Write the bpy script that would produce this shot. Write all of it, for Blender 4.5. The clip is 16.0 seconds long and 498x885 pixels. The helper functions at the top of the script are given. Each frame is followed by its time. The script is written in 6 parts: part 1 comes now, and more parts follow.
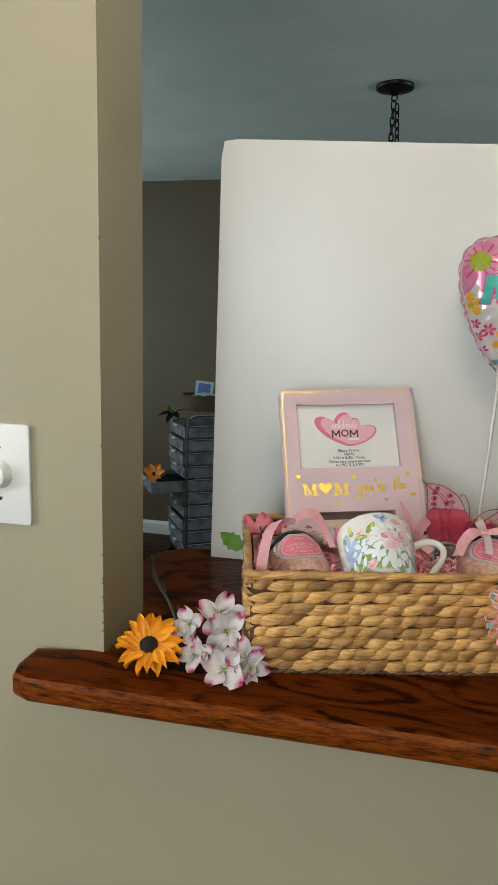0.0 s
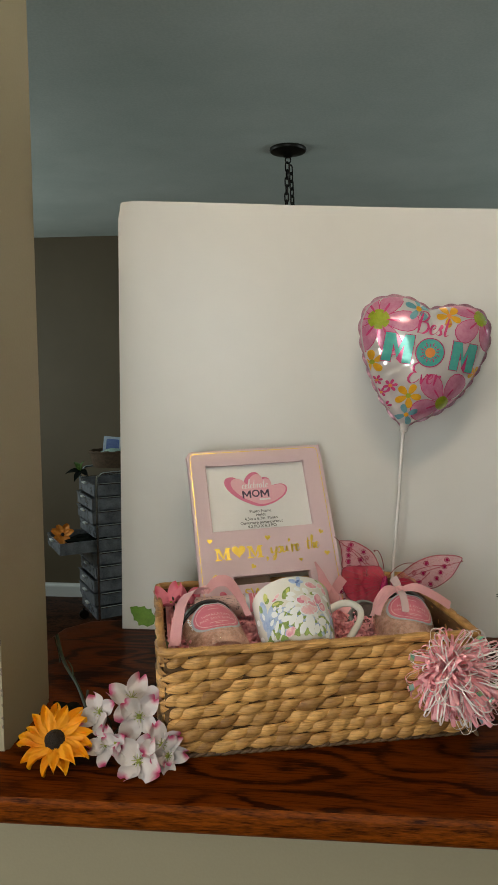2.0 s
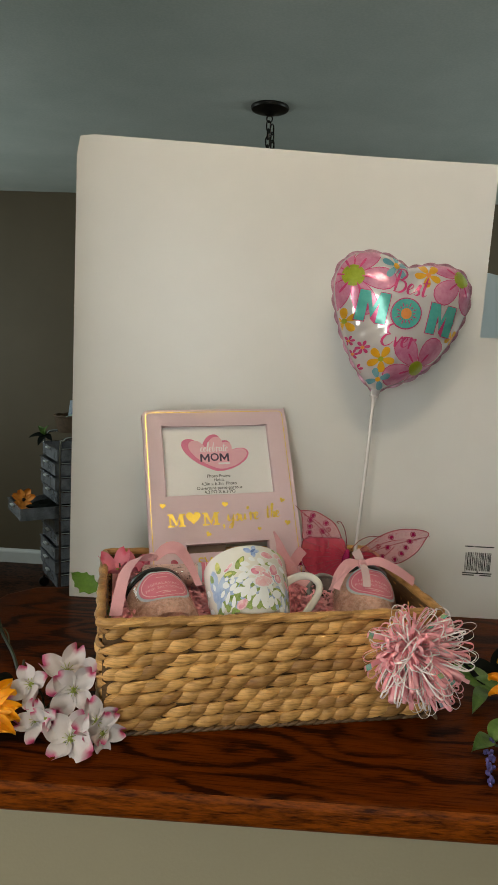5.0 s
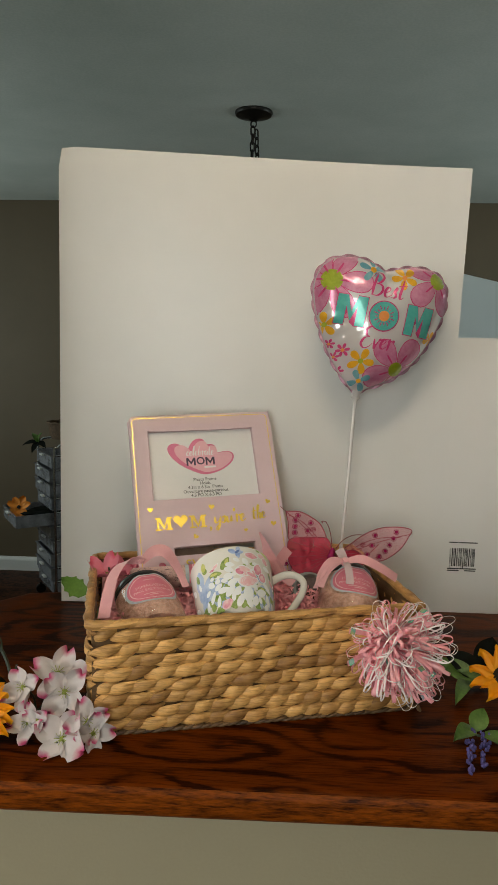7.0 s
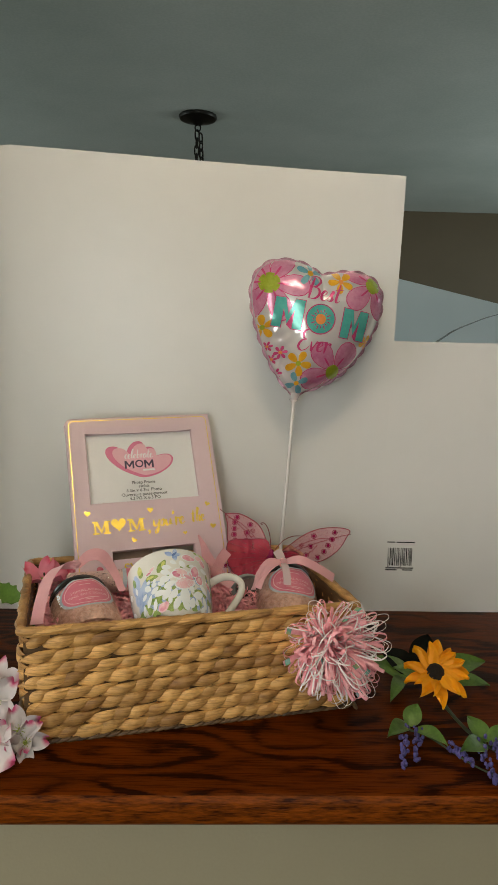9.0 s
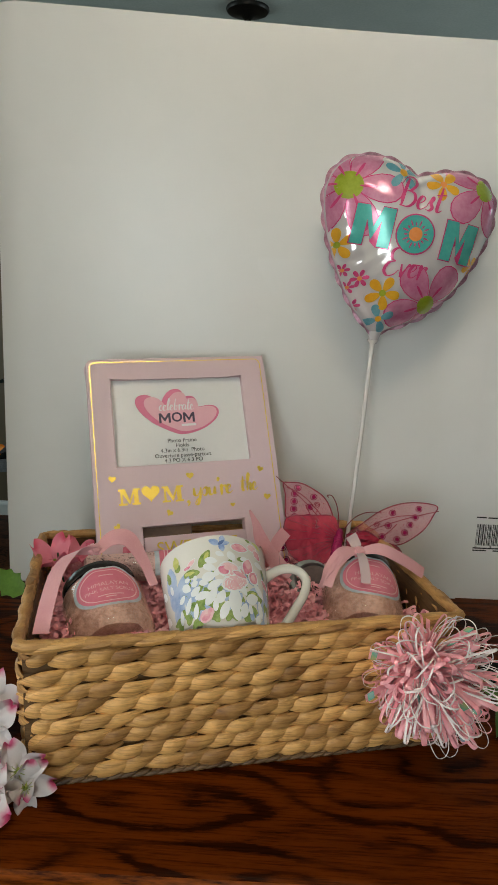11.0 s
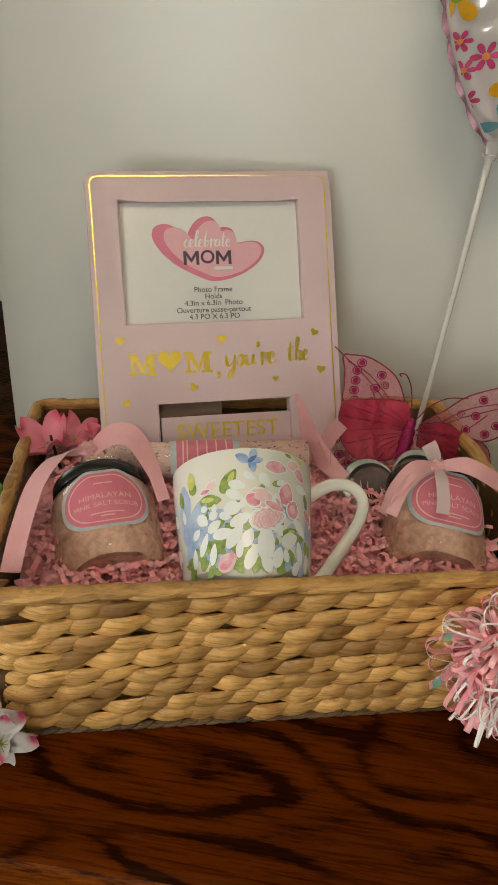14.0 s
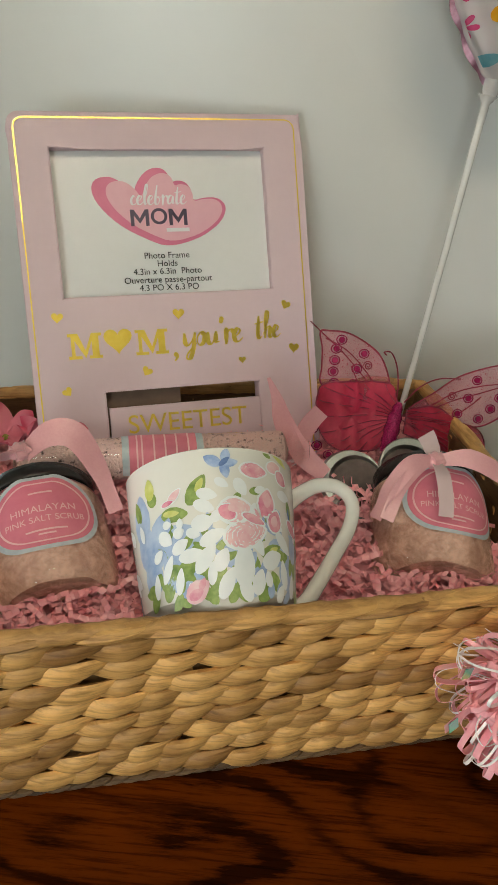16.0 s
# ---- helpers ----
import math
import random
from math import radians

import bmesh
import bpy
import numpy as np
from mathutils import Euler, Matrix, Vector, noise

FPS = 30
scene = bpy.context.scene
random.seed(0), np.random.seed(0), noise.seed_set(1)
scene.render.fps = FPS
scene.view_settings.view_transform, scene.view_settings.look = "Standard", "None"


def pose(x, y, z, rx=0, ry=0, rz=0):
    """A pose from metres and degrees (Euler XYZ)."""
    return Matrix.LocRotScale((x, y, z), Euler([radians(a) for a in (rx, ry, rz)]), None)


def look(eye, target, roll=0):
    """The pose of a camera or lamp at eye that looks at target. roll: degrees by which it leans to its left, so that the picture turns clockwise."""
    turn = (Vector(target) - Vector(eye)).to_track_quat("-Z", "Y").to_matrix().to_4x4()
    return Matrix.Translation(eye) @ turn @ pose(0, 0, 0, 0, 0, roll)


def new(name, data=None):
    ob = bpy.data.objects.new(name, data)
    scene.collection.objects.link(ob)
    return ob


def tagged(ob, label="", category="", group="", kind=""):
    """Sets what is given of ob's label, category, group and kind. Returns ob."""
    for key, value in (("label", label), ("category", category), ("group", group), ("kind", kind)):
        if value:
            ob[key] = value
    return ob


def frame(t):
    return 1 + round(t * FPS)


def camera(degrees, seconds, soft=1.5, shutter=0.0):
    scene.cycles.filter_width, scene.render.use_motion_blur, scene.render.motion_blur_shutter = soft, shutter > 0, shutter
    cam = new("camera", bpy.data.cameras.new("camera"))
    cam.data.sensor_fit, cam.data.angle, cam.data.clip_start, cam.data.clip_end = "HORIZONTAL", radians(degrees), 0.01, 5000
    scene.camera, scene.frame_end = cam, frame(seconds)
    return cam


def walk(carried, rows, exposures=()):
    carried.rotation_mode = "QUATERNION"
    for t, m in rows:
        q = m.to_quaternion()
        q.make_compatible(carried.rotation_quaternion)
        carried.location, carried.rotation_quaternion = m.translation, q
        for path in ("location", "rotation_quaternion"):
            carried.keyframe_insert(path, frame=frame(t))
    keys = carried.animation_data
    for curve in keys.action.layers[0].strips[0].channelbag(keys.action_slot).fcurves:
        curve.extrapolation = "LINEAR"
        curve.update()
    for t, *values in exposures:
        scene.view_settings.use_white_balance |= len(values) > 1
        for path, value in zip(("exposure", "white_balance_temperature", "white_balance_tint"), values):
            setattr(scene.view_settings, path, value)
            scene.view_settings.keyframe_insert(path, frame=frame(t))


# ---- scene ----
cam = camera(40.0, 16.0)
PATH = [
    (0, (0.381, -0.798, 1.499), (-0.068, 1.122, 1.164), 1.4),
    (0.5, (0.407, -0.785, 1.488), (-0.115, 1.12, 1.175), -0.2),
    (1, (0.394, -0.759, 1.504), (0.032, 1.196, 1.28), 1.4),
    (1.5, (0.388, -0.772, 1.515), (0.159, 1.204, 1.311), -0.7),
    (2, (0.381, -0.765, 1.517), (0.179, 1.216, 1.325), -0.2),
    (2.5, (0.385, -0.746, 1.519), (0.216, 1.238, 1.336), 0.8),
    (3, (0.386, -0.73, 1.515), (0.244, 1.255, 1.315), 1.4),
    (3.5, (0.381, -0.702, 1.508), (0.269, 1.283, 1.292), 2.1),
    (4, (0.382, -0.69, 1.492), (0.267, 1.288, 1.221), 2.6),
    (6.3, (0.407, -0.712, 1.489), (0.287, 1.269, 1.237), 1.8),
    (6.5, (0.405, -0.714, 1.491), (0.288, 1.266, 1.236), 1.7),
    (7, (0.412, -0.714, 1.494), (0.303, 1.267, 1.237), 1.1),
    (7.5, (0.418, -0.714, 1.497), (0.335, 1.268, 1.245), 0.6),
    (8, (0.421, -0.722, 1.492), (0.361, 1.263, 1.251), 1.2),
    (8.5, (0.429, -0.717, 1.491), (0.472, 1.266, 1.236), 0.9),
    (9, (0.429, -0.714, 1.491), (0.465, 1.271, 1.25), 1.3),
    (9.2, (0.417, -0.699, 1.488), (0.409, 1.286, 1.25), 1.8),
    (11.3, (0.398, -0.485, 1.479), (0.305, 1.464, 1.039), 2.3),
    (11.5, (0.398, -0.478, 1.476), (0.207, 1.469, 1.057), 2.3),
    (12, (0.389, -0.448, 1.48), (0.145, 1.496, 1.077), 1.0),
    (12.5, (0.379, -0.426, 1.477), (0.259, 1.525, 1.053), 0.8),
    (13, (0.392, -0.385, 1.473), (0.412, 1.545, 0.949), 1.1),
    (13.1, (0.382, -0.373, 1.482), (0.431, 1.544, 0.915), 1.9),
    (13.5, (0.365, -0.343, 1.481), (0.395, 1.465, 0.626), 7.7),
    (14, (0.392, -0.297, 1.498), (0.221, 1.427, 0.498), 3.9),
    (14.5, (0.381, -0.251, 1.478), (0.212, 1.466, 0.466), 4.7),
    (15, (0.372, -0.222, 1.466), (0.327, 1.504, 0.457), 5.1),
    (15.5, (0.374, -0.211, 1.464), (0.365, 1.505, 0.436), 4.8),
    (16, (0.371, -0.217, 1.466), (0.356, 1.482, 0.412), 5.2),
]
EXPOSURES = [(0, -0.06, 6350, 11), (0.5, -0.08, 6350, 11), (1.0, -0.30, 6750, 12), (1.5, -0.42, 6950, 12), (9.2, -0.42, 7050, 12), (11.3, -0.40, 6450, 9), (11.8, -0.43, 6450, 9), (12.6, -0.66, 7250, 12), (13.0, -0.66, 7500, 12), (13.5, -0.60, 8100, 12), (14.3, -0.30, 6700, 7), (16, -0.28, 6650, 6)]
walk(cam, [(t, look(eye, target, roll)) for t, eye, target, roll in PATH], EXPOSURES)

# ---------------------------------------------------------------- light
world = bpy.data.worlds.new("sky")
scene.world = world
world.use_nodes = True
sky = world.node_tree.nodes.new("ShaderNodeTexSky")
sky.sky_type, sky.sun_disc = "NISHITA", False
sky.sun_elevation, sky.sun_rotation = radians(40), radians(200)
world.node_tree.links.new(sky.outputs[0], world.node_tree.nodes["Background"].inputs[0])
world.node_tree.nodes["Background"].inputs[1].default_value = 0.1


def area_lamp(name, eye, target, width, height, watts, colour):
    data = bpy.data.lights.new(name, "AREA")
    data.shape, data.size, data.size_y, data.energy, data.color = "RECTANGLE", width, height, watts, colour
    ob = new(name, data)
    ob.matrix_basis = look(eye, target)
    return ob


KITCHEN_DAY, BACK_DAY, DINING_DAY, BULBS = 54.0, 32.0, 23.0, 45.0
area_lamp("kitchen_daylight", (-2.57, -1.7, 1.5), (0, -1.7, 1.5), 1.3, 1.2, KITCHEN_DAY, (0.97, 0.98, 1.0))
area_lamp("kitchen_daylight", (-0.10, -3.17, 1.6), (-0.10, 0, 1.6), 0.9, 1.2, BACK_DAY, (0.89, 0.99, 1.0))
area_lamp("dining_daylight", (-2.57, 2.1, 1.5), (0, 2.1, 1.5), 1.5, 1.2, DINING_DAY, (0.78, 0.97, 1.0))
area_lamp("dining_daylight", (3.17, 2.1, 1.5), (0, 2.1, 1.5), 1.5, 1.2, 1.15 * DINING_DAY, (0.76, 0.96, 1.0))


# ---------------------------------------------------------------- materials
def node_mat(name):
    m = bpy.data.materials.new(name)
    m.use_nodes = True
    nt = m.node_tree
    return m, nt, nt.nodes["Principled BSDF"]


def add(nt, kind, **values):
    n = nt.nodes.new(kind)
    for k, v in values.items():
        n.inputs[k.replace("_", " ")].default_value = v
    return n


def ramp(nt, source, stops):
    r = nt.nodes.new("ShaderNodeValToRGB")
    els = r.color_ramp.elements
    while len(els) < len(stops):
        els.new(0.5)
    for e, (p, c) in zip(els, stops):
        e.position, e.color = p, (*c, 1)
    nt.links.new(source, r.inputs[0])
    return r.outputs[0]


def coords(nt, scale=(1, 1, 1), rot=(0, 0, 0)):
    tc = nt.nodes.new("ShaderNodeTexCoord")
    mp = nt.nodes.new("ShaderNodeMapping")
    mp.inputs["Scale"].default_value, mp.inputs["Rotation"].default_value = scale, rot
    nt.links.new(tc.outputs["Object"], mp.inputs[0])
    return mp.outputs[0]


def surface(name, dark, light, scale=20.0, rough=0.5, metal=0.0, bump=0.1, fine=200.0, stretch=(1, 1, 1), coat=0.0, depth=0.001, spread=(0.3, 0.7), **more):
    """Two-scale mottled paint, paper, metal or cloth."""
    m, nt, b = node_mat(name)
    v = coords(nt, stretch)
    n1 = add(nt, "ShaderNodeTexNoise", Scale=scale, Detail=4.0, Roughness=0.6)
    n2 = add(nt, "ShaderNodeTexNoise", Scale=fine, Detail=3.0)
    for n in (n1, n2):
        nt.links.new(v, n.inputs["Vector"])
    mix = nt.nodes.new("ShaderNodeMix")
    mix.inputs["Factor"].default_value = 0.3
    nt.links.new(n1.outputs[0], mix.inputs["A"])
    nt.links.new(n2.outputs[0], mix.inputs["B"])
    nt.links.new(ramp(nt, mix.outputs["Result"], [(spread[0], dark), (spread[1], light)]), b.inputs["Base Color"])
    bp = add(nt, "ShaderNodeBump", Strength=bump, Distance=depth)
    nt.links.new(n2.outputs[0], bp.inputs["Height"])
    nt.links.new(bp.outputs[0], b.inputs["Normal"])
    b.inputs["Roughness"].default_value, b.inputs["Metallic"].default_value = rough, metal
    b.inputs["Coat Weight"].default_value = coat
    for k, val in more.items():
        b.inputs[k.replace("_", " ")].default_value = val
    return m


def oak(name, scale, base, dark, rough):
    """Red-brown stained oak: nested cathedral figure along x and fine open pores."""
    m, nt, b = node_mat(name)
    fig = add(nt, "ShaderNodeTexNoise", Scale=1.0 * scale, Detail=1.5, Roughness=0.4)
    nt.links.new(coords(nt, (6.0, 13.5, 13.5)), fig.inputs["Vector"])
    mul = nt.nodes.new("ShaderNodeMath")
    mul.operation = "MULTIPLY"
    mul.inputs[1].default_value = 46.0
    nt.links.new(fig.outputs[0], mul.inputs[0])
    rag = add(nt, "ShaderNodeTexNoise", Scale=170.0, Detail=5.0, Roughness=0.7)
    nt.links.new(coords(nt, (0.13, 1.0, 1.0)), rag.inputs["Vector"])
    madd = nt.nodes.new("ShaderNodeMath")
    madd.operation = "MULTIPLY_ADD"
    nt.links.new(rag.outputs[0], madd.inputs[0])
    madd.inputs[1].default_value = 5.5
    nt.links.new(mul.outputs[0], madd.inputs[2])
    sine = nt.nodes.new("ShaderNodeMath")
    sine.operation = "SINE"
    nt.links.new(madd.outputs[0], sine.inputs[0])
    unit = nt.nodes.new("ShaderNodeMapRange")
    unit.inputs["From Min"].default_value, unit.inputs["From Max"].default_value = -1, 1
    nt.links.new(sine.outputs[0], unit.inputs["Value"])
    patch = add(nt, "ShaderNodeTexNoise", Scale=11.0, Detail=3.0, Roughness=0.6)
    nt.links.new(coords(nt, (0.45, 1.3, 1.3)), patch.inputs["Vector"])
    fade = nt.nodes.new("ShaderNodeMapRange")
    fade.inputs["From Min"].default_value, fade.inputs["From Max"].default_value = 0.36, 0.64
    fade.inputs["To Min"].default_value, fade.inputs["To Max"].default_value = -0.34, 0.30
    nt.links.new(patch.outputs[0], fade.inputs["Value"])
    tone = nt.nodes.new("ShaderNodeMath")
    tone.operation = "ADD"
    nt.links.new(unit.outputs[0], tone.inputs[0])
    nt.links.new(fade.outputs[0], tone.inputs[1])
    pores = add(nt, "ShaderNodeTexNoise", Scale=420.0, Detail=4.0, Roughness=0.7)
    nt.links.new(coords(nt, (0.05, 1.0, 1.0)), pores.inputs["Vector"])
    broad = add(nt, "ShaderNodeTexNoise", Scale=7.0, Detail=3.0)
    nt.links.new(coords(nt, (0.5, 1.0, 1.0)), broad.inputs["Vector"])
    c = ramp(nt, tone.outputs[0], [(0.0, dark), (0.16, tuple(0.55 * a + 0.3 * d for a, d in zip(base, dark))), (0.34, base), (1.0, tuple(1.25 * a for a in base))])
    for src, lo, hi, f in ((pores.outputs[0], (0.36, (0.25, 0.2, 0.2)), (0.52, (1, 1, 1)), 0.75), (broad.outputs[0], (0.32, (0.42, 0.36, 0.36)), (0.62, (1, 1, 1)), 0.45)):
        mx = nt.nodes.new("ShaderNodeMix")
        mx.data_type, mx.blend_type = "RGBA", "MULTIPLY"
        mx.inputs["Factor"].default_value = f
        nt.links.new(c, mx.inputs["A"])
        nt.links.new(ramp(nt, src, [lo, hi]), mx.inputs["B"])
        c = mx.outputs["Result"]
    nt.links.new(c, b.inputs["Base Color"])
    bp = add(nt, "ShaderNodeBump", Strength=0.3, Distance=0.0006)
    nt.links.new(pores.outputs[0], bp.inputs["Height"])
    nt.links.new(bp.outputs[0], b.inputs["Normal"])
    b.inputs["Roughness"].default_value = rough
    b.inputs["Specular IOR Level"].default_value = 0.03
    return m


def glass(name, colour, rough=0.03, ior=1.45):
    m, nt, b = node_mat(name)
    b.inputs["Base Color"].default_value = (*colour, 1)
    b.inputs["Transmission Weight"].default_value = 1.0
    b.inputs["Roughness"].default_value, b.inputs["IOR"].default_value = rough, ior
    return m


def sheer(name, colour, alpha, rough=0.5, fine=900.0):
    """Thin woven mesh: partly see-through, the threads scatter light."""
    m, nt, b = node_mat(name)
    n = add(nt, "ShaderNodeTexNoise", Scale=fine, Detail=2.0)
    nt.links.new(coords(nt), n.inputs["Vector"])
    r = ramp(nt, n.outputs[0], [(0.3, (alpha * 0.9,) * 3), (0.7, (min(1.0, alpha * 1.1),) * 3)])
    nt.links.new(r, b.inputs["Alpha"])
    b.inputs["Base Color"].default_value = (*colour, 1)
    b.inputs["Roughness"].default_value = rough
    return m


def tipped(name, base, tip, rough=0.6, power=1.0):
    """Petal cloth that runs from base to tip colour with the mesh's own 'tip' attribute."""
    m, nt, b = node_mat(name)
    at = nt.nodes.new("ShaderNodeAttribute")
    at.attribute_name = "tip"
    n = add(nt, "ShaderNodeTexNoise", Scale=150.0, Detail=3.0)
    nt.links.new(coords(nt), n.inputs["Vector"])
    ma = nt.nodes.new("ShaderNodeMath")
    ma.operation = "MULTIPLY_ADD"
    nt.links.new(n.outputs[0], ma.inputs[0])
    ma.inputs[1].default_value = 0.35
    nt.links.new(at.outputs["Fac"], ma.inputs[2])
    nt.links.new(ramp(nt, ma.outputs[0], [(0.15, base), (0.62, base), (1.0, tip)]), b.inputs["Base Color"])
    bp = add(nt, "ShaderNodeBump", Strength=0.3, Distance=0.0008)
    nt.links.new(n.outputs[0], bp.inputs["Height"])
    nt.links.new(bp.outputs[0], b.inputs["Normal"])
    b.inputs["Roughness"].default_value = rough
    b.inputs["Subsurface Weight"].default_value = 0.15
    b.inputs["Subsurface Radius"].default_value = (0.004, 0.003, 0.003)
    return m


def lamp_mat(name, colour, strength):
    m, nt, b = node_mat(name)
    b.inputs["Emission Color"].default_value = (*colour, 1)
    b.inputs["Emission Strength"].default_value = strength
    return m


PAINT = surface("cream_wall_paint", (0.365, 0.325, 0.218), (0.400, 0.357, 0.240), 3, 0.55, bump=0.25, fine=260)
TAUPE = surface("taupe_wall_paint", (0.122, 0.090, 0.054), (0.142, 0.105, 0.064), 3, 0.6, bump=0.2, fine=260)
CEIL = surface("ceiling_paint", (0.56, 0.63, 0.585), (0.78, 0.82, 0.78), 1.6, 0.8, bump=0.3, fine=120)
TRIM = surface("white_trim_paint", (0.72, 0.72, 0.7), (0.78, 0.78, 0.76), 8, 0.35)
OAK = oak("stained_oak", 1.0, (0.112, 0.0215, 0.0014), (0.026, 0.0050, 0.0006), 0.30)
OAK_NOSE = surface("oak_nosing", (0.030, 0.0062, 0.0008), (0.215, 0.050, 0.0045), 210, 0.40, bump=0.6, fine=620, stretch=(0.16, 1, 1), spread=(0.36, 0.60), Specular_IOR_Level=0.08)
FLOORWOOD = oak("dark_floor_oak", 1.6, (0.075, 0.028, 0.014), (0.012, 0.005, 0.003), 0.3)
BOARD = surface("white_poster_card", (0.80, 0.80, 0.785), (0.84, 0.84, 0.825), 2.5, 0.34, bump=0.03, fine=25, depth=0.003, coat=0.32, Coat_Roughness=0.27)
INK = surface("black_ink", (0.02, 0.02, 0.022), (0.03, 0.03, 0.032), 50, 0.6)
BLACK_METAL = surface("black_iron", (0.012, 0.011, 0.01), (0.03, 0.027, 0.024), 60, 0.4, 0.6)
CHROME = surface("chrome", (0.55, 0.56, 0.58), (0.7, 0.71, 0.72), 40, 0.2, 1.0, bump=0.02)
SWITCH = surface("switch_plastic", (0.82, 0.82, 0.8), (0.86, 0.86, 0.84), 10, 0.3, bump=0.02)


# ---------------------------------------------------------------- building helpers
def part(name, bm, material, parent, label="", smooth=True, bevel=0.0):
    """One bmesh as one mesh object under a thing or a part, in the thing's own axes."""
    if bevel:
        bmesh.ops.bevel(bm, geom=bm.edges[:], offset=bevel, segments=2, affect="EDGES", profile=0.5)
    bmesh.ops.recalc_face_normals(bm, faces=bm.faces[:])
    me = bpy.data.meshes.new(name)
    bm.to_mesh(me)
    bm.free()
    me.materials.append(material)
    if smooth:
        me.shade_smooth()
        me.set_sharp_from_angle(angle=radians(40))
    ob = new(name, me)
    ob.parent = parent
    if label:
        ob["label"] = label
    return ob


def thing(name, m, label, category, group="", kind=""):
    ob = new(name)
    ob.empty_display_size = 0.02
    ob.matrix_basis = m
    return tagged(ob, label, category, group, kind)


def solo(name, bm, material, label="", category="", kind="", m=None, smooth=True, bevel=0.0, group=""):
    ob = part(name, bm, material, None, "", smooth, bevel)
    if m is not None:
        ob.matrix_basis = m
    return tagged(ob, label, category, group, kind)


def box(bm, x0, x1, y0, y1, z0, z1, m=None):
    vs = [bm.verts.new((x, y, z)) for x in (x0, x1) for y in (y0, y1) for z in (z0, z1)]
    for f in ((0, 1, 3, 2), (4, 6, 7, 5), (0, 4, 5, 1), (2, 3, 7, 6), (0, 2, 6, 4), (1, 5, 7, 3)):
        bm.faces.new([vs[i] for i in f])
    if m is not None:
        bmesh.ops.transform(bm, matrix=m, verts=vs)
    return vs


def tray(bm, x0, x1, y0, y1, z0, z1, t, lip=0.0):
    """An open box with walls of thickness t in one skin, its rim turned out by lip."""
    def ring(x, y, z):
        return [bm.verts.new(p) for p in ((x0 - x, y0 - y, z), (x1 + x, y0 - y, z), (x1 + x, y1 + y, z), (x0 - x, y1 + y, z))]
    rings = [ring(0, 0, z0), ring(0, 0, z1 - t)] + ([ring(lip, lip, z1 - t)] if lip else []) + [ring(lip, lip, z1), ring(-t, -t, z1), ring(-t, -t, z0 + t)]
    bm.faces.new(rings[0])
    bm.faces.new(rings[-1])
    for a, b in zip(rings, rings[1:]):
        for k in range(4):
            bm.faces.new((a[k], a[(k + 1) % 4], b[(k + 1) % 4], b[k]))


def B():
    return bmesh.new()


def lathe(bm, profile, n=40, m=None, cap=False):
    """Rings of (radius, z) turned round z."""
    rings = []
    for r, z in profile:
        rings.append([bm.verts.new((r * math.cos(2 * math.pi * i / n), r * math.sin(2 * math.pi * i / n), z)) for i in range(n)])
    for a, b in zip(rings, rings[1:]):
        for i in range(n):
            bm.faces.new((a[i], a[(i + 1) % n], b[(i + 1) % n], b[i]))
    if cap:
        bm.faces.new(rings[0])
        bm.faces.new(rings[-1])
    vs = [v for r in rings for v in r]
    if m is not None:
        bmesh.ops.transform(bm, matrix=m, verts=vs)
    return vs


def spline(points, n):
    """Catmull-Rom through points, n steps a stretch."""
    p = [Vector(q) for q in points]
    p = [2 * p[0] - p[1]] + p + [2 * p[-1] - p[-2]]
    out = []
    for i in range(1, len(p) - 2):
        for k in range(n):
            t = k / n
            out.append(0.5 * (2 * p[i] + (p[i + 1] - p[i - 1]) * t + (2 * p[i - 1] - 5 * p[i] + 4 * p[i + 1] - p[i + 2]) * t * t + (3 * p[i] - p[i - 1] - 3 * p[i + 1] + p[i + 2]) * t ** 3))
    return out + [p[-2]]


def tube(bm, path, radius, n=8, closed=False):
    """A round bar along path; radius a number or a function of 0..1."""
    path = [Vector(p) for p in path]
    rings = []
    up = Vector((0.13, 0.27, 0.95))
    for i, p in enumerate(path):
        a, b = (path[i - 1], path[(i + 1) % len(path)]) if closed else (path[max(i - 1, 0)], path[min(i + 1, len(path) - 1)])
        d = (b - a).normalized()
        s = d.cross(up)
        if s.length < 1e-4:
            s = d.orthogonal()
        s.normalize()
        up = s.cross(d).normalized()
        r = radius(i / max(1, len(path) - 1)) if callable(radius) else radius
        rings.append([bm.verts.new(p + r * (math.cos(2 * math.pi * k / n) * s + math.sin(2 * math.pi * k / n) * up)) for k in range(n)])
    pairs = list(zip(rings, rings[1:])) + ([(rings[-1], rings[0])] if closed else [])
    for a, b in pairs:
        for k in range(n):
            bm.faces.new((a[k], a[(k + 1) % n], b[(k + 1) % n], b[k]))
    if not closed:
        bm.faces.new(rings[0])
        bm.faces.new(rings[-1])


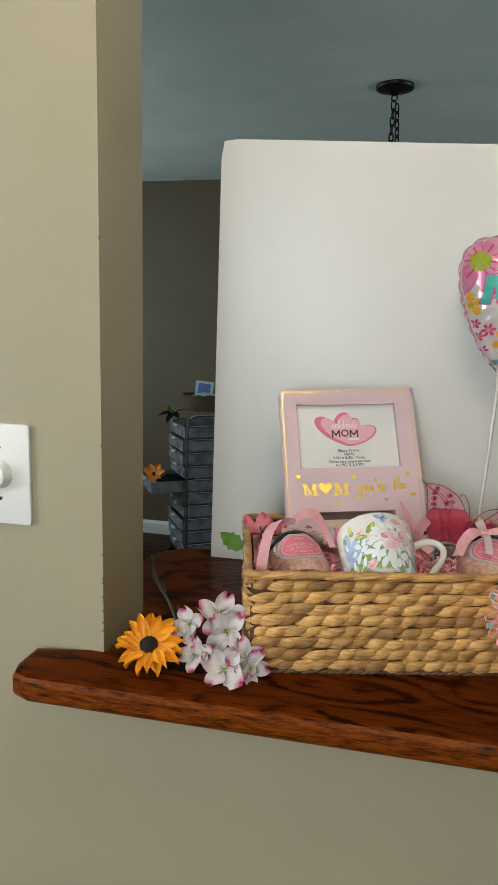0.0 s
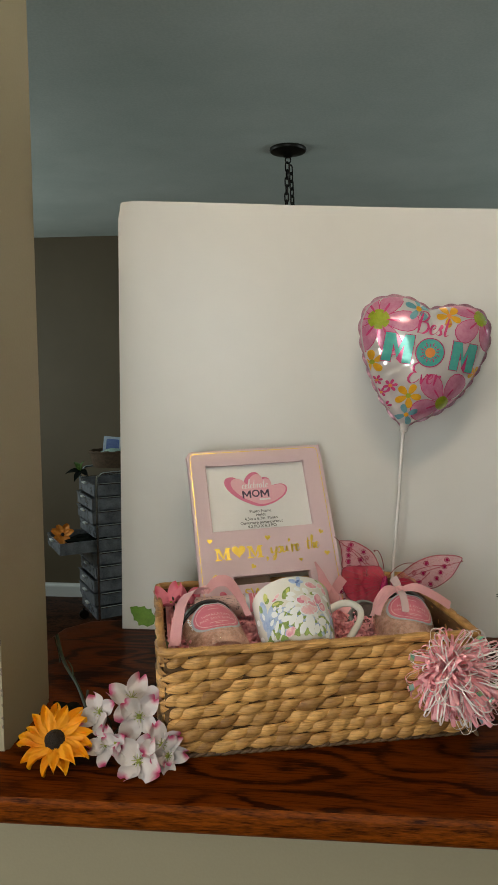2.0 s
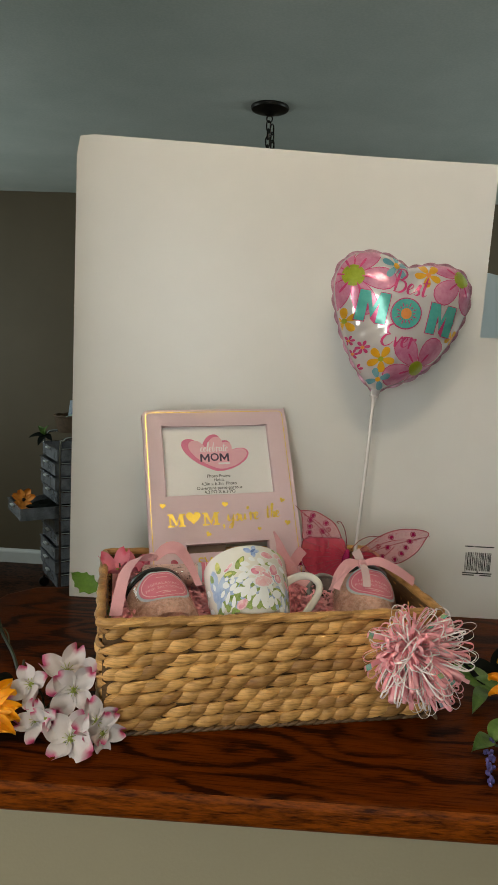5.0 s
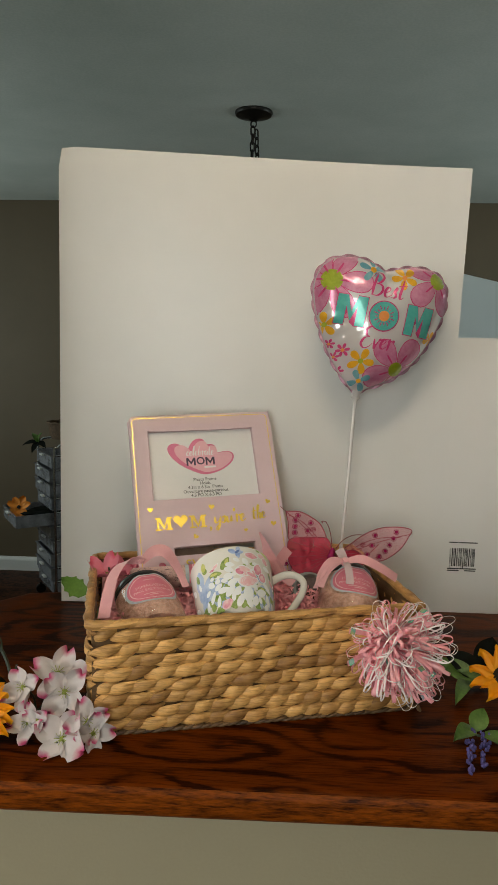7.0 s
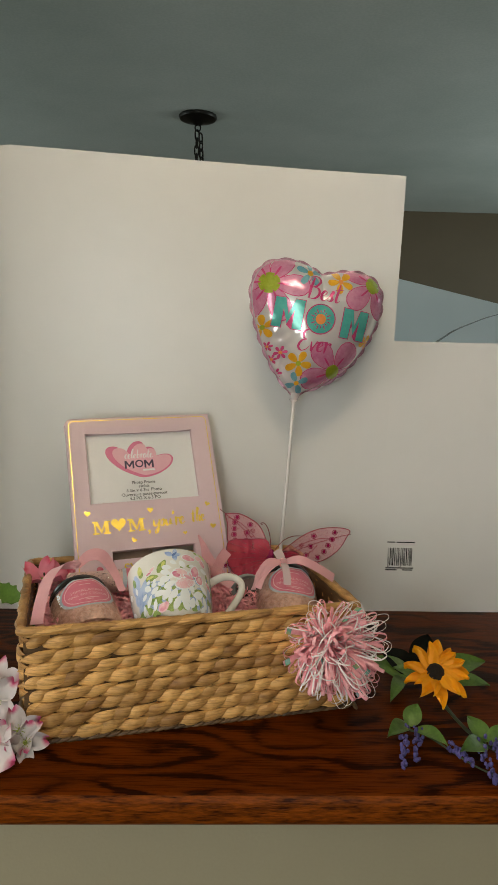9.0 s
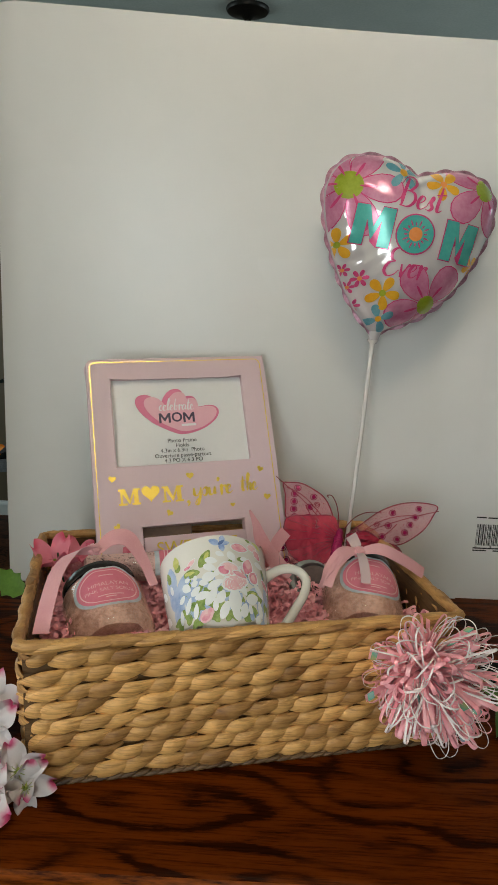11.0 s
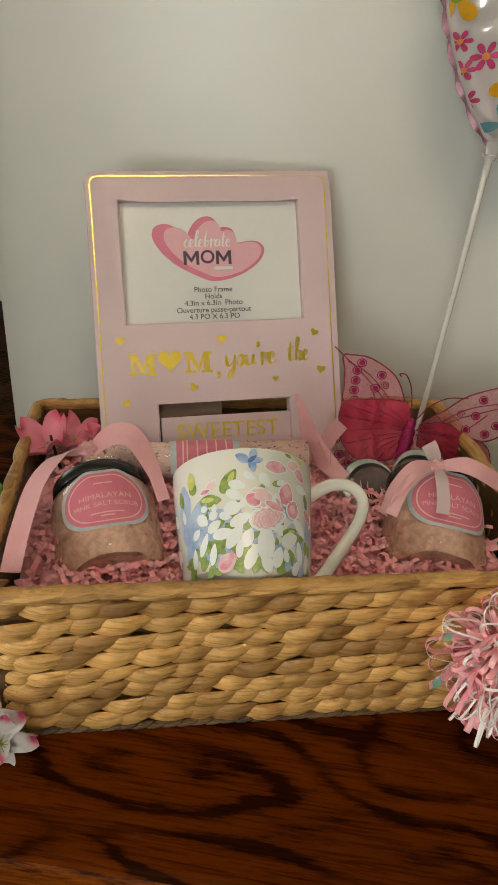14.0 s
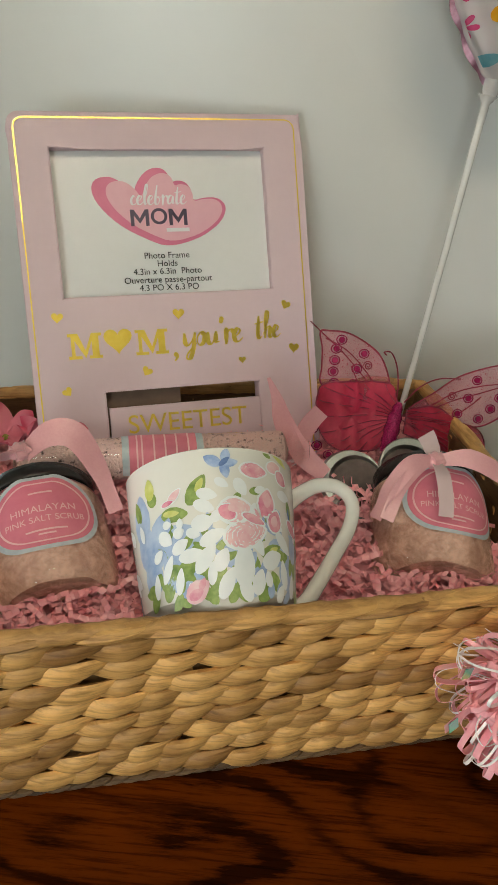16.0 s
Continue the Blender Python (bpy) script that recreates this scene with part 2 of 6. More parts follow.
def strip(bm, path, width, side, thick=0.0004, taper=None):
    """A ribbon along path; side: the way its width lies (a vector or a function of 0..1)."""
    path = [Vector(p) for p in path]
    rows = []
    for i, p in enumerate(path):
        t = i / max(1, len(path) - 1)
        d = (path[min(i + 1, len(path) - 1)] - path[max(i - 1, 0)]).normalized()
        s = Vector(side(t) if callable(side) else side)
        s = (s - d * s.dot(d)).normalized()
        nrm = d.cross(s)
        w = width * (taper(t) if taper else 1.0) / 2
        rows.append([bm.verts.new(p + a * w * s + b * thick / 2 * nrm) for a, b in ((-1, -1), (1, -1), (1, 1), (-1, 1))])
    for a, b in zip(rows, rows[1:]):
        for k in range(4):
            bm.faces.new((a[k], a[(k + 1) % 4], b[(k + 1) % 4], b[k]))
    bm.faces.new(rows[0])
    bm.faces.new(rows[-1])


def plate(bm, outline, thick, m=None):
    """A flat piece of the given outline in x and z, its back at y = 0 and its front at y = -thick."""
    front = [bm.verts.new((x, -thick, z)) for x, z in outline]
    back = [bm.verts.new((x, 0, z)) for x, z in outline]
    bm.faces.new(front)
    bm.faces.new(back)
    n = len(outline)
    for i in range(n):
        bm.faces.new((front[i], front[(i + 1) % n], back[(i + 1) % n], back[i]))
    if m is not None:
        bmesh.ops.transform(bm, matrix=m, verts=front + back)
    return front + back


def rounded(x0, x1, z0, z1, r, n=5):
    out = []
    for cx, cz, a0 in ((x1 - r, z1 - r, 0), (x0 + r, z1 - r, 90), (x0 + r, z0 + r, 180), (x1 - r, z0 + r, 270)):
        out += [(cx + r * math.cos(radians(a0 + 90 * k / n)), cz + r * math.sin(radians(a0 + 90 * k / n))) for k in range(n + 1)]
    return out


def heart(size, n=28):
    """A heart outline about its middle, size wide."""
    out = []
    for i in range(n):
        a = 2 * math.pi * i / n
        out.append((size / 32 * 16 * math.sin(a) ** 3, size / 32 * (13 * math.cos(a) - 5 * math.cos(2 * a) - 2 * math.cos(3 * a) - math.cos(4 * a) + 2.5)))
    return out


def lettering(text, size, align="CENTER", extrude=0.0002, shear=0.0, bold=0.0, spacing=1.0):
    """Words as a bmesh in x and z, facing -y."""
    cu = bpy.data.curves.new("words", "FONT")
    cu.body, cu.size, cu.align_x, cu.align_y, cu.extrude, cu.shear, cu.offset, cu.space_character = text, size, align, "CENTER", extrude, shear, bold, spacing
    ob = bpy.data.objects.new("words", cu)
    scene.collection.objects.link(ob)
    dg = bpy.context.evaluated_depsgraph_get()
    me = bpy.data.meshes.new_from_object(ob.evaluated_get(dg))
    bm = B()
    bm.from_mesh(me)
    bpy.data.objects.remove(ob)
    bpy.data.meshes.remove(me)
    bpy.data.curves.remove(cu)
    bmesh.ops.transform(bm, matrix=Matrix.Rotation(radians(90), 4, "X"), verts=bm.verts[:])
    return bm


def block_m(w, h, st, grow=0.0):
    """A heavy capital M as an outline about its middle."""
    g = grow
    x, z = w / 2, h / 2
    pts = [(-x - g, -z - g), (-x - g, z + g), (-x + st * 1.05 + g * 0.3, z + g), (0, -z * 0.05 + g), (x - st * 1.05 - g * 0.3, z + g), (x + g, z + g), (x + g, -z - g), (x - st - g, -z - g), (x - st - g, z * 0.28 - g), (0, -z * 0.72 - g * 1.5), (-x + st + g, z * 0.28 - g), (-x + st + g, -z - g)]
    return pts


def serif_m(w, h, st):
    """A capital M with slab serifs."""
    x, z, f = w / 2, h / 2, st * 0.45
    return [(-x - f, -z), (-x - f, -z + f), (-x, -z + f), (-x, z - f), (-x - f, z - f), (-x - f, z), (-x + st, z), (0, -z * 0.35), (x - st, z), (x + f, z), (x + f, z - f), (x, z - f), (x, -z + f), (x + f, -z + f), (x + f, -z), (x - st - f, -z), (x - st - f, -z + f), (x - st, -z + f), (x - st, z * 0.35), (0, -z * 0.95), (-x + st * 0.5, z * 0.45), (-x + st * 0.5, -z + f), (-x + st + f, -z + f), (-x + st + f, -z)]


SCRIPT = {"y": (0.42, [[(0, 0.45), (0.02, 0.15), (0.12, 0.05), (0.26, 0.2), (0.34, 0.45)], [(0.34, 0.45), (0.30, 0.0), (0.2, -0.35), (0.08, -0.38), (0.1, -0.22), (0.3, 0.0), (0.42, 0.12)]])}
SCRIPT["o"] = (0.36, [[(0.0, 0.12), (0.02, 0.32), (0.14, 0.44), (0.24, 0.32), (0.2, 0.1), (0.08, 0.02), (0.0, 0.14)], [(0.12, 0.42), (0.22, 0.36), (0.36, 0.4)]])
SCRIPT["u"] = (0.38, [[(0, 0.42), (0, 0.12), (0.1, 0.02), (0.22, 0.2), (0.26, 0.42)], [(0.26, 0.42), (0.25, 0.1), (0.38, 0.08)]])
SCRIPT["'"] = (0.14, [[(0.08, 0.88), (0.03, 0.66)]])
SCRIPT["r"] = (0.32, [[(0, 0.35), (0.07, 0.46), (0.08, -0.04)], [(0.08, 0.2), (0.16, 0.4), (0.26, 0.42), (0.28, 0.32)]])
SCRIPT["e"] = (0.31, [[(0, 0.16), (0.16, 0.26), (0.22, 0.38), (0.12, 0.45), (0.02, 0.26), (0.06, 0.06), (0.18, 0.02), (0.32, 0.14)]])
SCRIPT["t"] = (0.28, [[(0.12, 0.85), (0.08, 0.2), (0.14, 0.02), (0.26, 0.1)], [(-0.06, 0.56), (0.3, 0.62)]])
SCRIPT["h"] = (0.42, [[(0, 0.1), (0.16, 0.5), (0.26, 0.9), (0.18, 0.98), (0.12, 0.7), (0.1, 0.0)], [(0.1, 0.15), (0.2, 0.4), (0.3, 0.38), (0.28, 0.1), (0.34, 0.02), (0.42, 0.12)]])
SCRIPT["B"] = (0.58, [[(0.12, 0.95), (0.06, 0.5), (0.08, 0.0)], [(-0.1, 0.72), (0.05, 0.98), (0.3, 1.0), (0.42, 0.82), (0.28, 0.58), (0.12, 0.52)], [(0.12, 0.52), (0.38, 0.48), (0.48, 0.25), (0.32, 0.02), (0.02, 0.02)]])
SCRIPT["E"] = (0.54, [[(0.42, 0.88), (0.28, 0.98), (0.1, 0.85), (0.14, 0.6), (0.3, 0.52)], [(0.3, 0.52), (0.08, 0.44), (0.0, 0.18), (0.16, 0.0), (0.36, 0.06), (0.5, 0.24)]])
SCRIPT["s"] = (0.28, [[(0, 0.10), (0.12, 0.47), (0.17, 0.40), (0.12, 0.28), (0.2, 0.12), (0.12, 0.02), (0.0, 0.05)]])
SCRIPT["v"] = (0.33, [[(0, 0.44), (0.08, 0.05), (0.12, 0.05), (0.24, 0.44), (0.33, 0.38)]])
SCRIPT["c"] = (0.30, [[(0.22, 0.36), (0.13, 0.45), (0.02, 0.26), (0.06, 0.06), (0.18, 0.02), (0.32, 0.14)]])
SCRIPT["l"] = (0.24, [[(0, 0.1), (0.14, 0.5), (0.2, 0.92), (0.12, 0.96), (0.06, 0.5), (0.1, 0.04), (0.24, 0.12)]])
SCRIPT["b"] = (0.36, [[(0.12, 0.96), (0.06, 0.4), (0.08, 0.04), (0.22, 0.06), (0.26, 0.28), (0.14, 0.38), (0.34, 0.36)]])
SCRIPT["a"] = (0.36, [[(0.24, 0.38), (0.12, 0.45), (0.0, 0.22), (0.08, 0.03), (0.2, 0.16), (0.26, 0.43)], [(0.26, 0.43), (0.25, 0.08), (0.36, 0.08)]])


def script(text, size, weight=0.085, slant=0.12, skip=0.0, stretch=1.0):
    """A handwritten word in x and z about its middle: brush strokes, heavy downwards and thin across."""
    bm = B()
    total = sum(SCRIPT[c][0] for c in text)
    x0 = -total / 2
    for c in text:
        adv, strokes = SCRIPT[c]
        for st in strokes:
            path = spline([(x0 + x + slant * z, 0, z - 0.3) for x, z in st], 6)
            rows = []
            for i, p in enumerate(path):
                d = (path[min(i + 1, len(path) - 1)] - path[max(i - 1, 0)]).normalized()
                end = min(1.0, 0.45 + 3.0 * min(i, len(path) - 1 - i) / len(path))
                w = weight / 2 * end * (0.42 + 0.75 * max(0.0, -d.z))
                nrm = Vector((d.z, 0, -d.x))
                rows.append([bm.verts.new(((p.x + k * w * nrm.x) * size * stretch, -skip, (p.z + k * w * nrm.z) * size)) for k in (-1, 0, 1)])
            for a, b in zip(rows, rows[1:]):
                for k in (0, 1):
                    bm.faces.new((a[k], b[k], b[k + 1], a[k + 1]))
        x0 += adv
    return bm


def shift(bm, m):
    bmesh.ops.transform(bm, matrix=m, verts=bm.verts[:])
    return bm


# ---------------------------------------------------------------- the rooms
LEDGE_TOP, LEDGE_LOW = 1.06, 1.022
X0, X1, Y0, YF, HIGH = -2.6, 3.2, -3.2, 3.72, 2.44


def wall(name, material, boxes, label):
    bm = B()
    for b in boxes:
        box(bm, *b)
    return solo(name, bm, material, label, "wall", "structure", smooth=False)


wall("wall_front", PAINT, [(X0, 0.0, 0.0, 0.14, 0, HIGH)], "cream painted wall ending in a plain jamb")
CHIP = surface("bare_plaster_chip", (0.10, 0.08, 0.06), (0.30, 0.25, 0.19), 300, 0.8)
rnd = random.Random(12)
for z in (1.09, 1.102, 1.118, 1.131, 1.137, 1.158, 1.163, 1.196, 1.342, 1.60):
    bm = B()
    plate(bm, [(-0.001 - rnd.uniform(0.0005, 0.002), z), (0.0006, z - 0.002), (0.0006, z + rnd.uniform(0.002, 0.006)), (-0.0012, z + 0.0025)], 0.0006, Matrix.Translation((0, 0.0004, 0)))
    chip = part("paint_chip", bm, CHIP, bpy.data.objects["wall_front"], smooth=False)
wall("wall_half", PAINT, [(0.0, 1.9, 0.0, 0.14, 0, LEDGE_LOW)], "cream painted half wall under the oak ledge")
wall("wall_front_right", PAINT, [(1.9, X1, 0.0, 0.14, 0, HIGH)], "cream painted wall beyond the opening")
wall("wall_far", TAUPE, [(X0 - 0.1, X1 + 0.1, YF, YF + 0.12, 0, HIGH)], "taupe painted dining room wall")
wall("wall_back", PAINT, [(X0 - 0.1, -0.55, Y0 - 0.12, Y0, 0, HIGH), (0.35, X1 + 0.1, Y0 - 0.12, Y0, 0, HIGH), (-0.55, 0.35, Y0 - 0.12, Y0, 0, 0.9), (-0.55, 0.35, Y0 - 0.12, Y0, 2.1, HIGH)], "cream painted kitchen wall with a window")
# side walls, each with its window opening
W_L = X0 - 0.12
wall("wall_left", PAINT, [(W_L, X0, Y0, -2.35, 0, HIGH), (W_L, X0, -1.05, 1.35, 0, HIGH), (W_L, X0, 2.85, YF, 0, HIGH), (W_L, X0, -2.35, -1.05, 0, 0.9), (W_L, X0, -2.35, -1.05, 2.1, HIGH), (W_L, X0, 1.35, 2.85, 0, 0.9), (W_L, X0, 1.35, 2.85, 2.1, HIGH)], "cream painted wall with two windows")
wall("wall_right", TAUPE, [(X1, X1 + 0.12, Y0, 1.35, 0, HIGH), (X1, X1 + 0.12, 2.85, YF, 0, HIGH), (X1, X1 + 0.12, 1.35, 2.85, 0, 0.9), (X1, X1 + 0.12, 1.35, 2.85, 2.1, HIGH)], "taupe painted wall with a window")
wall("ceiling", CEIL, [(X0 - 0.12, X1 + 0.12, Y0 - 0.12, YF + 0.12, HIGH, HIGH + 0.1)], "matt off-white ceiling")
wall("floor", FLOORWOOD, [(X0 - 0.12, X1 + 0.12, Y0 - 0.12, YF + 0.12, -0.1, 0.0)], "dark stained wooden floor")

bm = B()
plate(bm, [(0, 0), (0.014, 0), (0.014, 0.07), (0.011, 0.08), (0.006, 0.088), (0.004, 0.095), (0, 0.095)], X1 - X0, Matrix.Translation((X1, YF, 0)) @ Matrix.Rotation(radians(-90), 4, "Z"))
solo("baseboard", bm, TRIM, "white painted moulded baseboard", "baseboard", "structure", smooth=False)


def window(name, x, y0, y1, sx, turn=0):
    win = thing(name, pose(x, (y0 + y1) / 2, 0.9) if not turn else pose((y0 + y1) / 2, x, 0.9, 0, 0, turn), "white framed window with clear panes", "window", kind="structure")
    h, w = 1.2, y1 - y0
    bm = B()
    for a in ((-w / 2, -w / 2 + 0.05, 0, h), (w / 2 - 0.05, w / 2, 0, h), (-w / 2 + 0.05, w / 2 - 0.05, 0, 0.05), (-w / 2 + 0.05, w / 2 - 0.05, h - 0.05, h), (-0.02, 0.02, 0.05, h - 0.05)):
        box(bm, sx * 0.04, sx * 0.09, a[0], a[1], a[2], a[3])
    part("window_frame", bm, TRIM, win, smooth=False)
    for k in (-1, 1):
        bm = B()
        box(bm, sx * 0.062, sx * 0.066, min(k * 0.02, k * (w / 2 - 0.05)), max(k * 0.02, k * (w / 2 - 0.05)), 0.05, h - 0.05)
        pane = part("pane", bm, PANE, win, smooth=False)
        pane.visible_shadow = False


PANE = glass("window_glass", (1, 1, 1), 0.0)
window("window_1", X0, -2.35, -1.05, -1)
window("window_2", X0, 1.35, 2.85, -1)
window("window_3", X1, 1.35, 2.85, 1)
window("window_4", Y0, -0.55, 0.35, -1, 90)


def bar_ledge():
    """Oak bar top, notched round the wall end, with a rounded nose all round."""
    out = [(-0.098, -0.006), (-0.098, -0.054), (-0.090, -0.077), (-0.066, -0.087), (1.9, -0.056), (1.9, 0.47), (0.02, 0.47), (-0.045, 0.455), (-0.085, 0.41), (-0.09, 0.33), (-0.09, 0.146), (0.004, 0.146), (0.004, -0.006)]
    bm = B()
    low = [bm.verts.new((x, y, LEDGE_LOW)) for x, y in out]
    top = [bm.verts.new((x, y, LEDGE_TOP)) for x, y in out]
    bm.faces.new(top)
    bm.faces.new(low)
    n = len(out)
    for i in range(n):
        bm.faces.new((low[i], low[(i + 1) % n], top[(i + 1) % n], top[i]))
    edges = [e for e in bm.edges if abs(e.verts[0].co.z - e.verts[1].co.z) < 1e-6 and not all(v.co.x > -0.01 and abs(v.co.y - 0.07) < 0.08 for v in e.verts)]
    bmesh.ops.bevel(bm, geom=edges, offset=0.011, segments=4, affect="EDGES", profile=0.5)
    ob = solo("bar_ledge", bm, OAK, "red-brown stained oak ledge with a rounded nose on the half wall", "ledge", "structure")
    ob.data.materials.append(OAK_NOSE)
    for f in ob.data.polygons:
        if f.normal.y < -0.72 or f.normal.x < -0.72:
            f.material_index = 1
    return ob


bar_ledge()


# ---------------------------------------------------------------- boards behind the basket
def big_board():
    """A tall white card, slightly bowed, leaning at the back of the ledge."""
    n, k = 24, 24
    bm = B()
    def at(i, j, back):
        u, w = i / n, j / k
        x = (0.028 + 0.012 * w) + u * (0.645 + 0.006 * w)
        z = LEDGE_TOP + 0.001 + w * (0.754 - 0.028 * u)
        y = 0.413 + 0.015 * u - 0.012 * w + 0.006 * math.sin(math.pi * u) * w - 0.0018 * math.sin(2 * math.pi * u) * (0.3 + w)
        if i == 0 and j == k:
            x, z, y = x + 0.004, z - 0.003, y + 0.003
        return (x, y + (0.004 if back else 0), z)
    grid = [[[bm.verts.new(at(i, j, b)) for j in range(k + 1)] for i in range(n + 1)] for b in (0, 1)]
    for b in (0, 1):
        for i in range(n):
            for j in range(k):
                g = grid[b]
                bm.faces.new((g[i][j], g[i + 1][j], g[i + 1][j + 1], g[i][j + 1]))
    ring = [(i, 0) for i in range(n)] + [(n, j) for j in range(k)] + [(i, k) for i in range(n, 0, -1)] + [(0, j) for j in range(k, 0, -1)]
    for a, b in zip(ring, ring[1:] + ring[:1]):
        bm.faces.new((grid[0][a[0]][a[1]], grid[0][b[0]][b[1]], grid[1][b[0]][b[1]], grid[1][a[0]][a[1]]))
    return solo("poster_board", bm, BOARD, "tall glossy white poster board standing on the ledge", "poster board")


big_board()


def barcode_board():
    bm = B()
    plate(bm, rounded(-0.42, 0.42, 0, 0.466, 0.002, 2), 0.004)
    brd = solo("poster_board", bm, BOARD, "low wide white poster board with a printed barcode", "poster board", m=pose(0.79, 0.4375, LEDGE_TOP + 0.0005, 1.5, 0, 0.6))
    rnd = random.Random(4)
    bm = B()
    x = -0.0185
    while x < 0.0185:
        w = rnd.choice((0.0005, 0.0005, 0.001, 0.0015))
        long = x < -0.017 or x > 0.017 or abs(x) < 0.001
        plate(bm, [(x, -0.018 if long else -0.015), (x + w, -0.018 if long else -0.015), (x + w, 0.0125), (x, 0.0125)], 0.0003)
        x += w + rnd.choice((0.0005, 0.0008, 0.0012))
    shift(bm, Matrix.Translation((-0.0755, -0.0041, 0.100)) @ Matrix.Diagonal((1.15, 1, 1.15, 1)))
    part("barcode", bm, INK, brd, "printed black barcode", smooth=False)
    for z, x0, x1 in ((0.0205, -0.02, -0.008), (0.0203, -0.006, 0.021), (-0.0195, -0.021, 0.021), (-0.0225, -0.021, -0.004), (-0.0225, 0.004, 0.02)):
        bm = B()
        plate(bm, [(x0, z), (x1, z), (x1, z + 0.0016), (x0, z + 0.0016)], 0.0003)
        shift(bm, Matrix.Translation((-0.0755, -0.0041, 0.100)) @ Matrix.Diagonal((1.15, 1, 1.15, 1)))
        part("small_print", bm, INK, brd, "tiny illegible print as a bar", smooth=False)


barcode_board()


def creased_sheet():
    """A thin white sheet standing askew behind the boards, with one curved crease."""
    bm = B()
    n, k = 30, 24
    def at(i, j, back):
        u, w = i / n, j / k
        x = 0.66 + 0.56 * u
        top = 0.578 - 0.125 * u
        z = top * w
        d = z - (0.43 + 0.16 * math.sin(min(1.0, max(0.0, (u - 0.2) / 0.75)) * 1.5))
        y = 0.452 + 0.003 * math.sin(5 * u + 2 * w) + 0.004 * math.exp(-(d / 0.012) ** 2) * (1 if u > 0.15 else 0)
        return (x, y + (0.0006 if back else 0), LEDGE_TOP + 0.001 + z)
    g = [[[bm.verts.new(at(i, j, b)) for j in range(k + 1)] for i in range(n + 1)] for b in (0, 1)]
    for b in (0, 1):
        for i in range(n):
            for j in range(k):
                bm.faces.new((g[b][i][j], g[b][i + 1][j], g[b][i + 1][j + 1], g[b][i][j + 1]))
    ring = [(i, 0) for i in range(n)] + [(n, j) for j in range(k)] + [(i, k) for i in range(n, 0, -1)] + [(0, j) for j in range(k, 0, -1)]
    for a, b in zip(ring, ring[1:] + ring[:1]):
        bm.faces.new((g[0][a[0]][a[1]], g[0][b[0]][b[1]], g[1][b[0]][b[1]], g[1][a[0]][a[1]]))
    sheet = solo("plastic_sheet", bm, SHEET, "thin bluish white sheet with a curved crease behind the boards", "sheet")
    bm = B()
    path = spline([(0.73, 0.4485, 1.508), (0.765, 0.4485, 1.529), (0.79, 0.4485, 1.546), (0.816, 0.4485, 1.558), (0.863, 0.4485, 1.575), (0.95, 0.4485, 1.59)], 5)
    tube(bm, path, lambda t: 0.0005 + 0.0014 * (1 - t) * min(1, 6 * t + 0.1), 6)
    part("crease", bm, CREASE, sheet, "dark curved crease line")


def translucent_card(name, colour):
    m, nt, b = node_mat(name)
    tr = nt.nodes.new("ShaderNodeBsdfTranslucent")
    n = add(nt, "ShaderNodeTexNoise", Scale=6.0, Detail=3.0)
    nt.links.new(coords(nt), n.inputs["Vector"])
    c = ramp(nt, n.outputs[0], [(0.3, tuple(0.93 * q for q in colour)), (0.7, colour)])
    nt.links.new(c, b.inputs["Base Color"])
    nt.links.new(c, tr.inputs["Color"])
    b.inputs["Roughness"].default_value = 0.3
    mx = nt.nodes.new("ShaderNodeMixShader")
    mx.inputs[0].default_value = 0.96
    nt.links.new(b.outputs[0], mx.inputs[1])
    nt.links.new(tr.outputs[0], mx.inputs[2])
    nt.links.new(mx.outputs[0], nt.nodes["Material Output"].inputs["Surface"])
    return m


SHEET = translucent_card("thin_plastic_sheet", (0.93, 0.97, 0.98))
CREASE = surface("crease_shadow_grey", (0.12, 0.14, 0.15), (0.2, 0.22, 0.23), 40, 0.5)
creased_sheet()


# ---------------------------------------------------------------- wall switch, ceiling lamps
def dimmer_switch():
    sw = thing("dimmer_switch", pose(-0.145, 0, 1.297), "white dimmer switch plate with a round knob on the cream wall", "light switch")
    bm = B()
    plate(bm, rounded(-0.045, 0.045, -0.068, 0.068, 0.004, 3), 0.006)
    part("cover_plate", bm, SWITCH, sw, bevel=0.0012)
    bm = B()
    lathe(bm, [(0.0, 0.024), (0.013, 0.024), (0.0165, 0.0225), (0.018, 0.018), (0.0195, 0.008), (0.0195, 0.006)], 32, Matrix.Rotation(radians(90), 4, "X"))
    part("knob", bm, SWITCH, sw)
    for z in (-0.034, 0.034):
        bm = B()
        plate(bm, [(-0.004, z - 0.002), (0.002, z - 0.002), (0.004, z + 0.003), (-0.001, z + 0.003)], 0.0064)
        part("dial_mark", bm, INK, sw, "small grey print", smooth=False)


dimmer_switch()


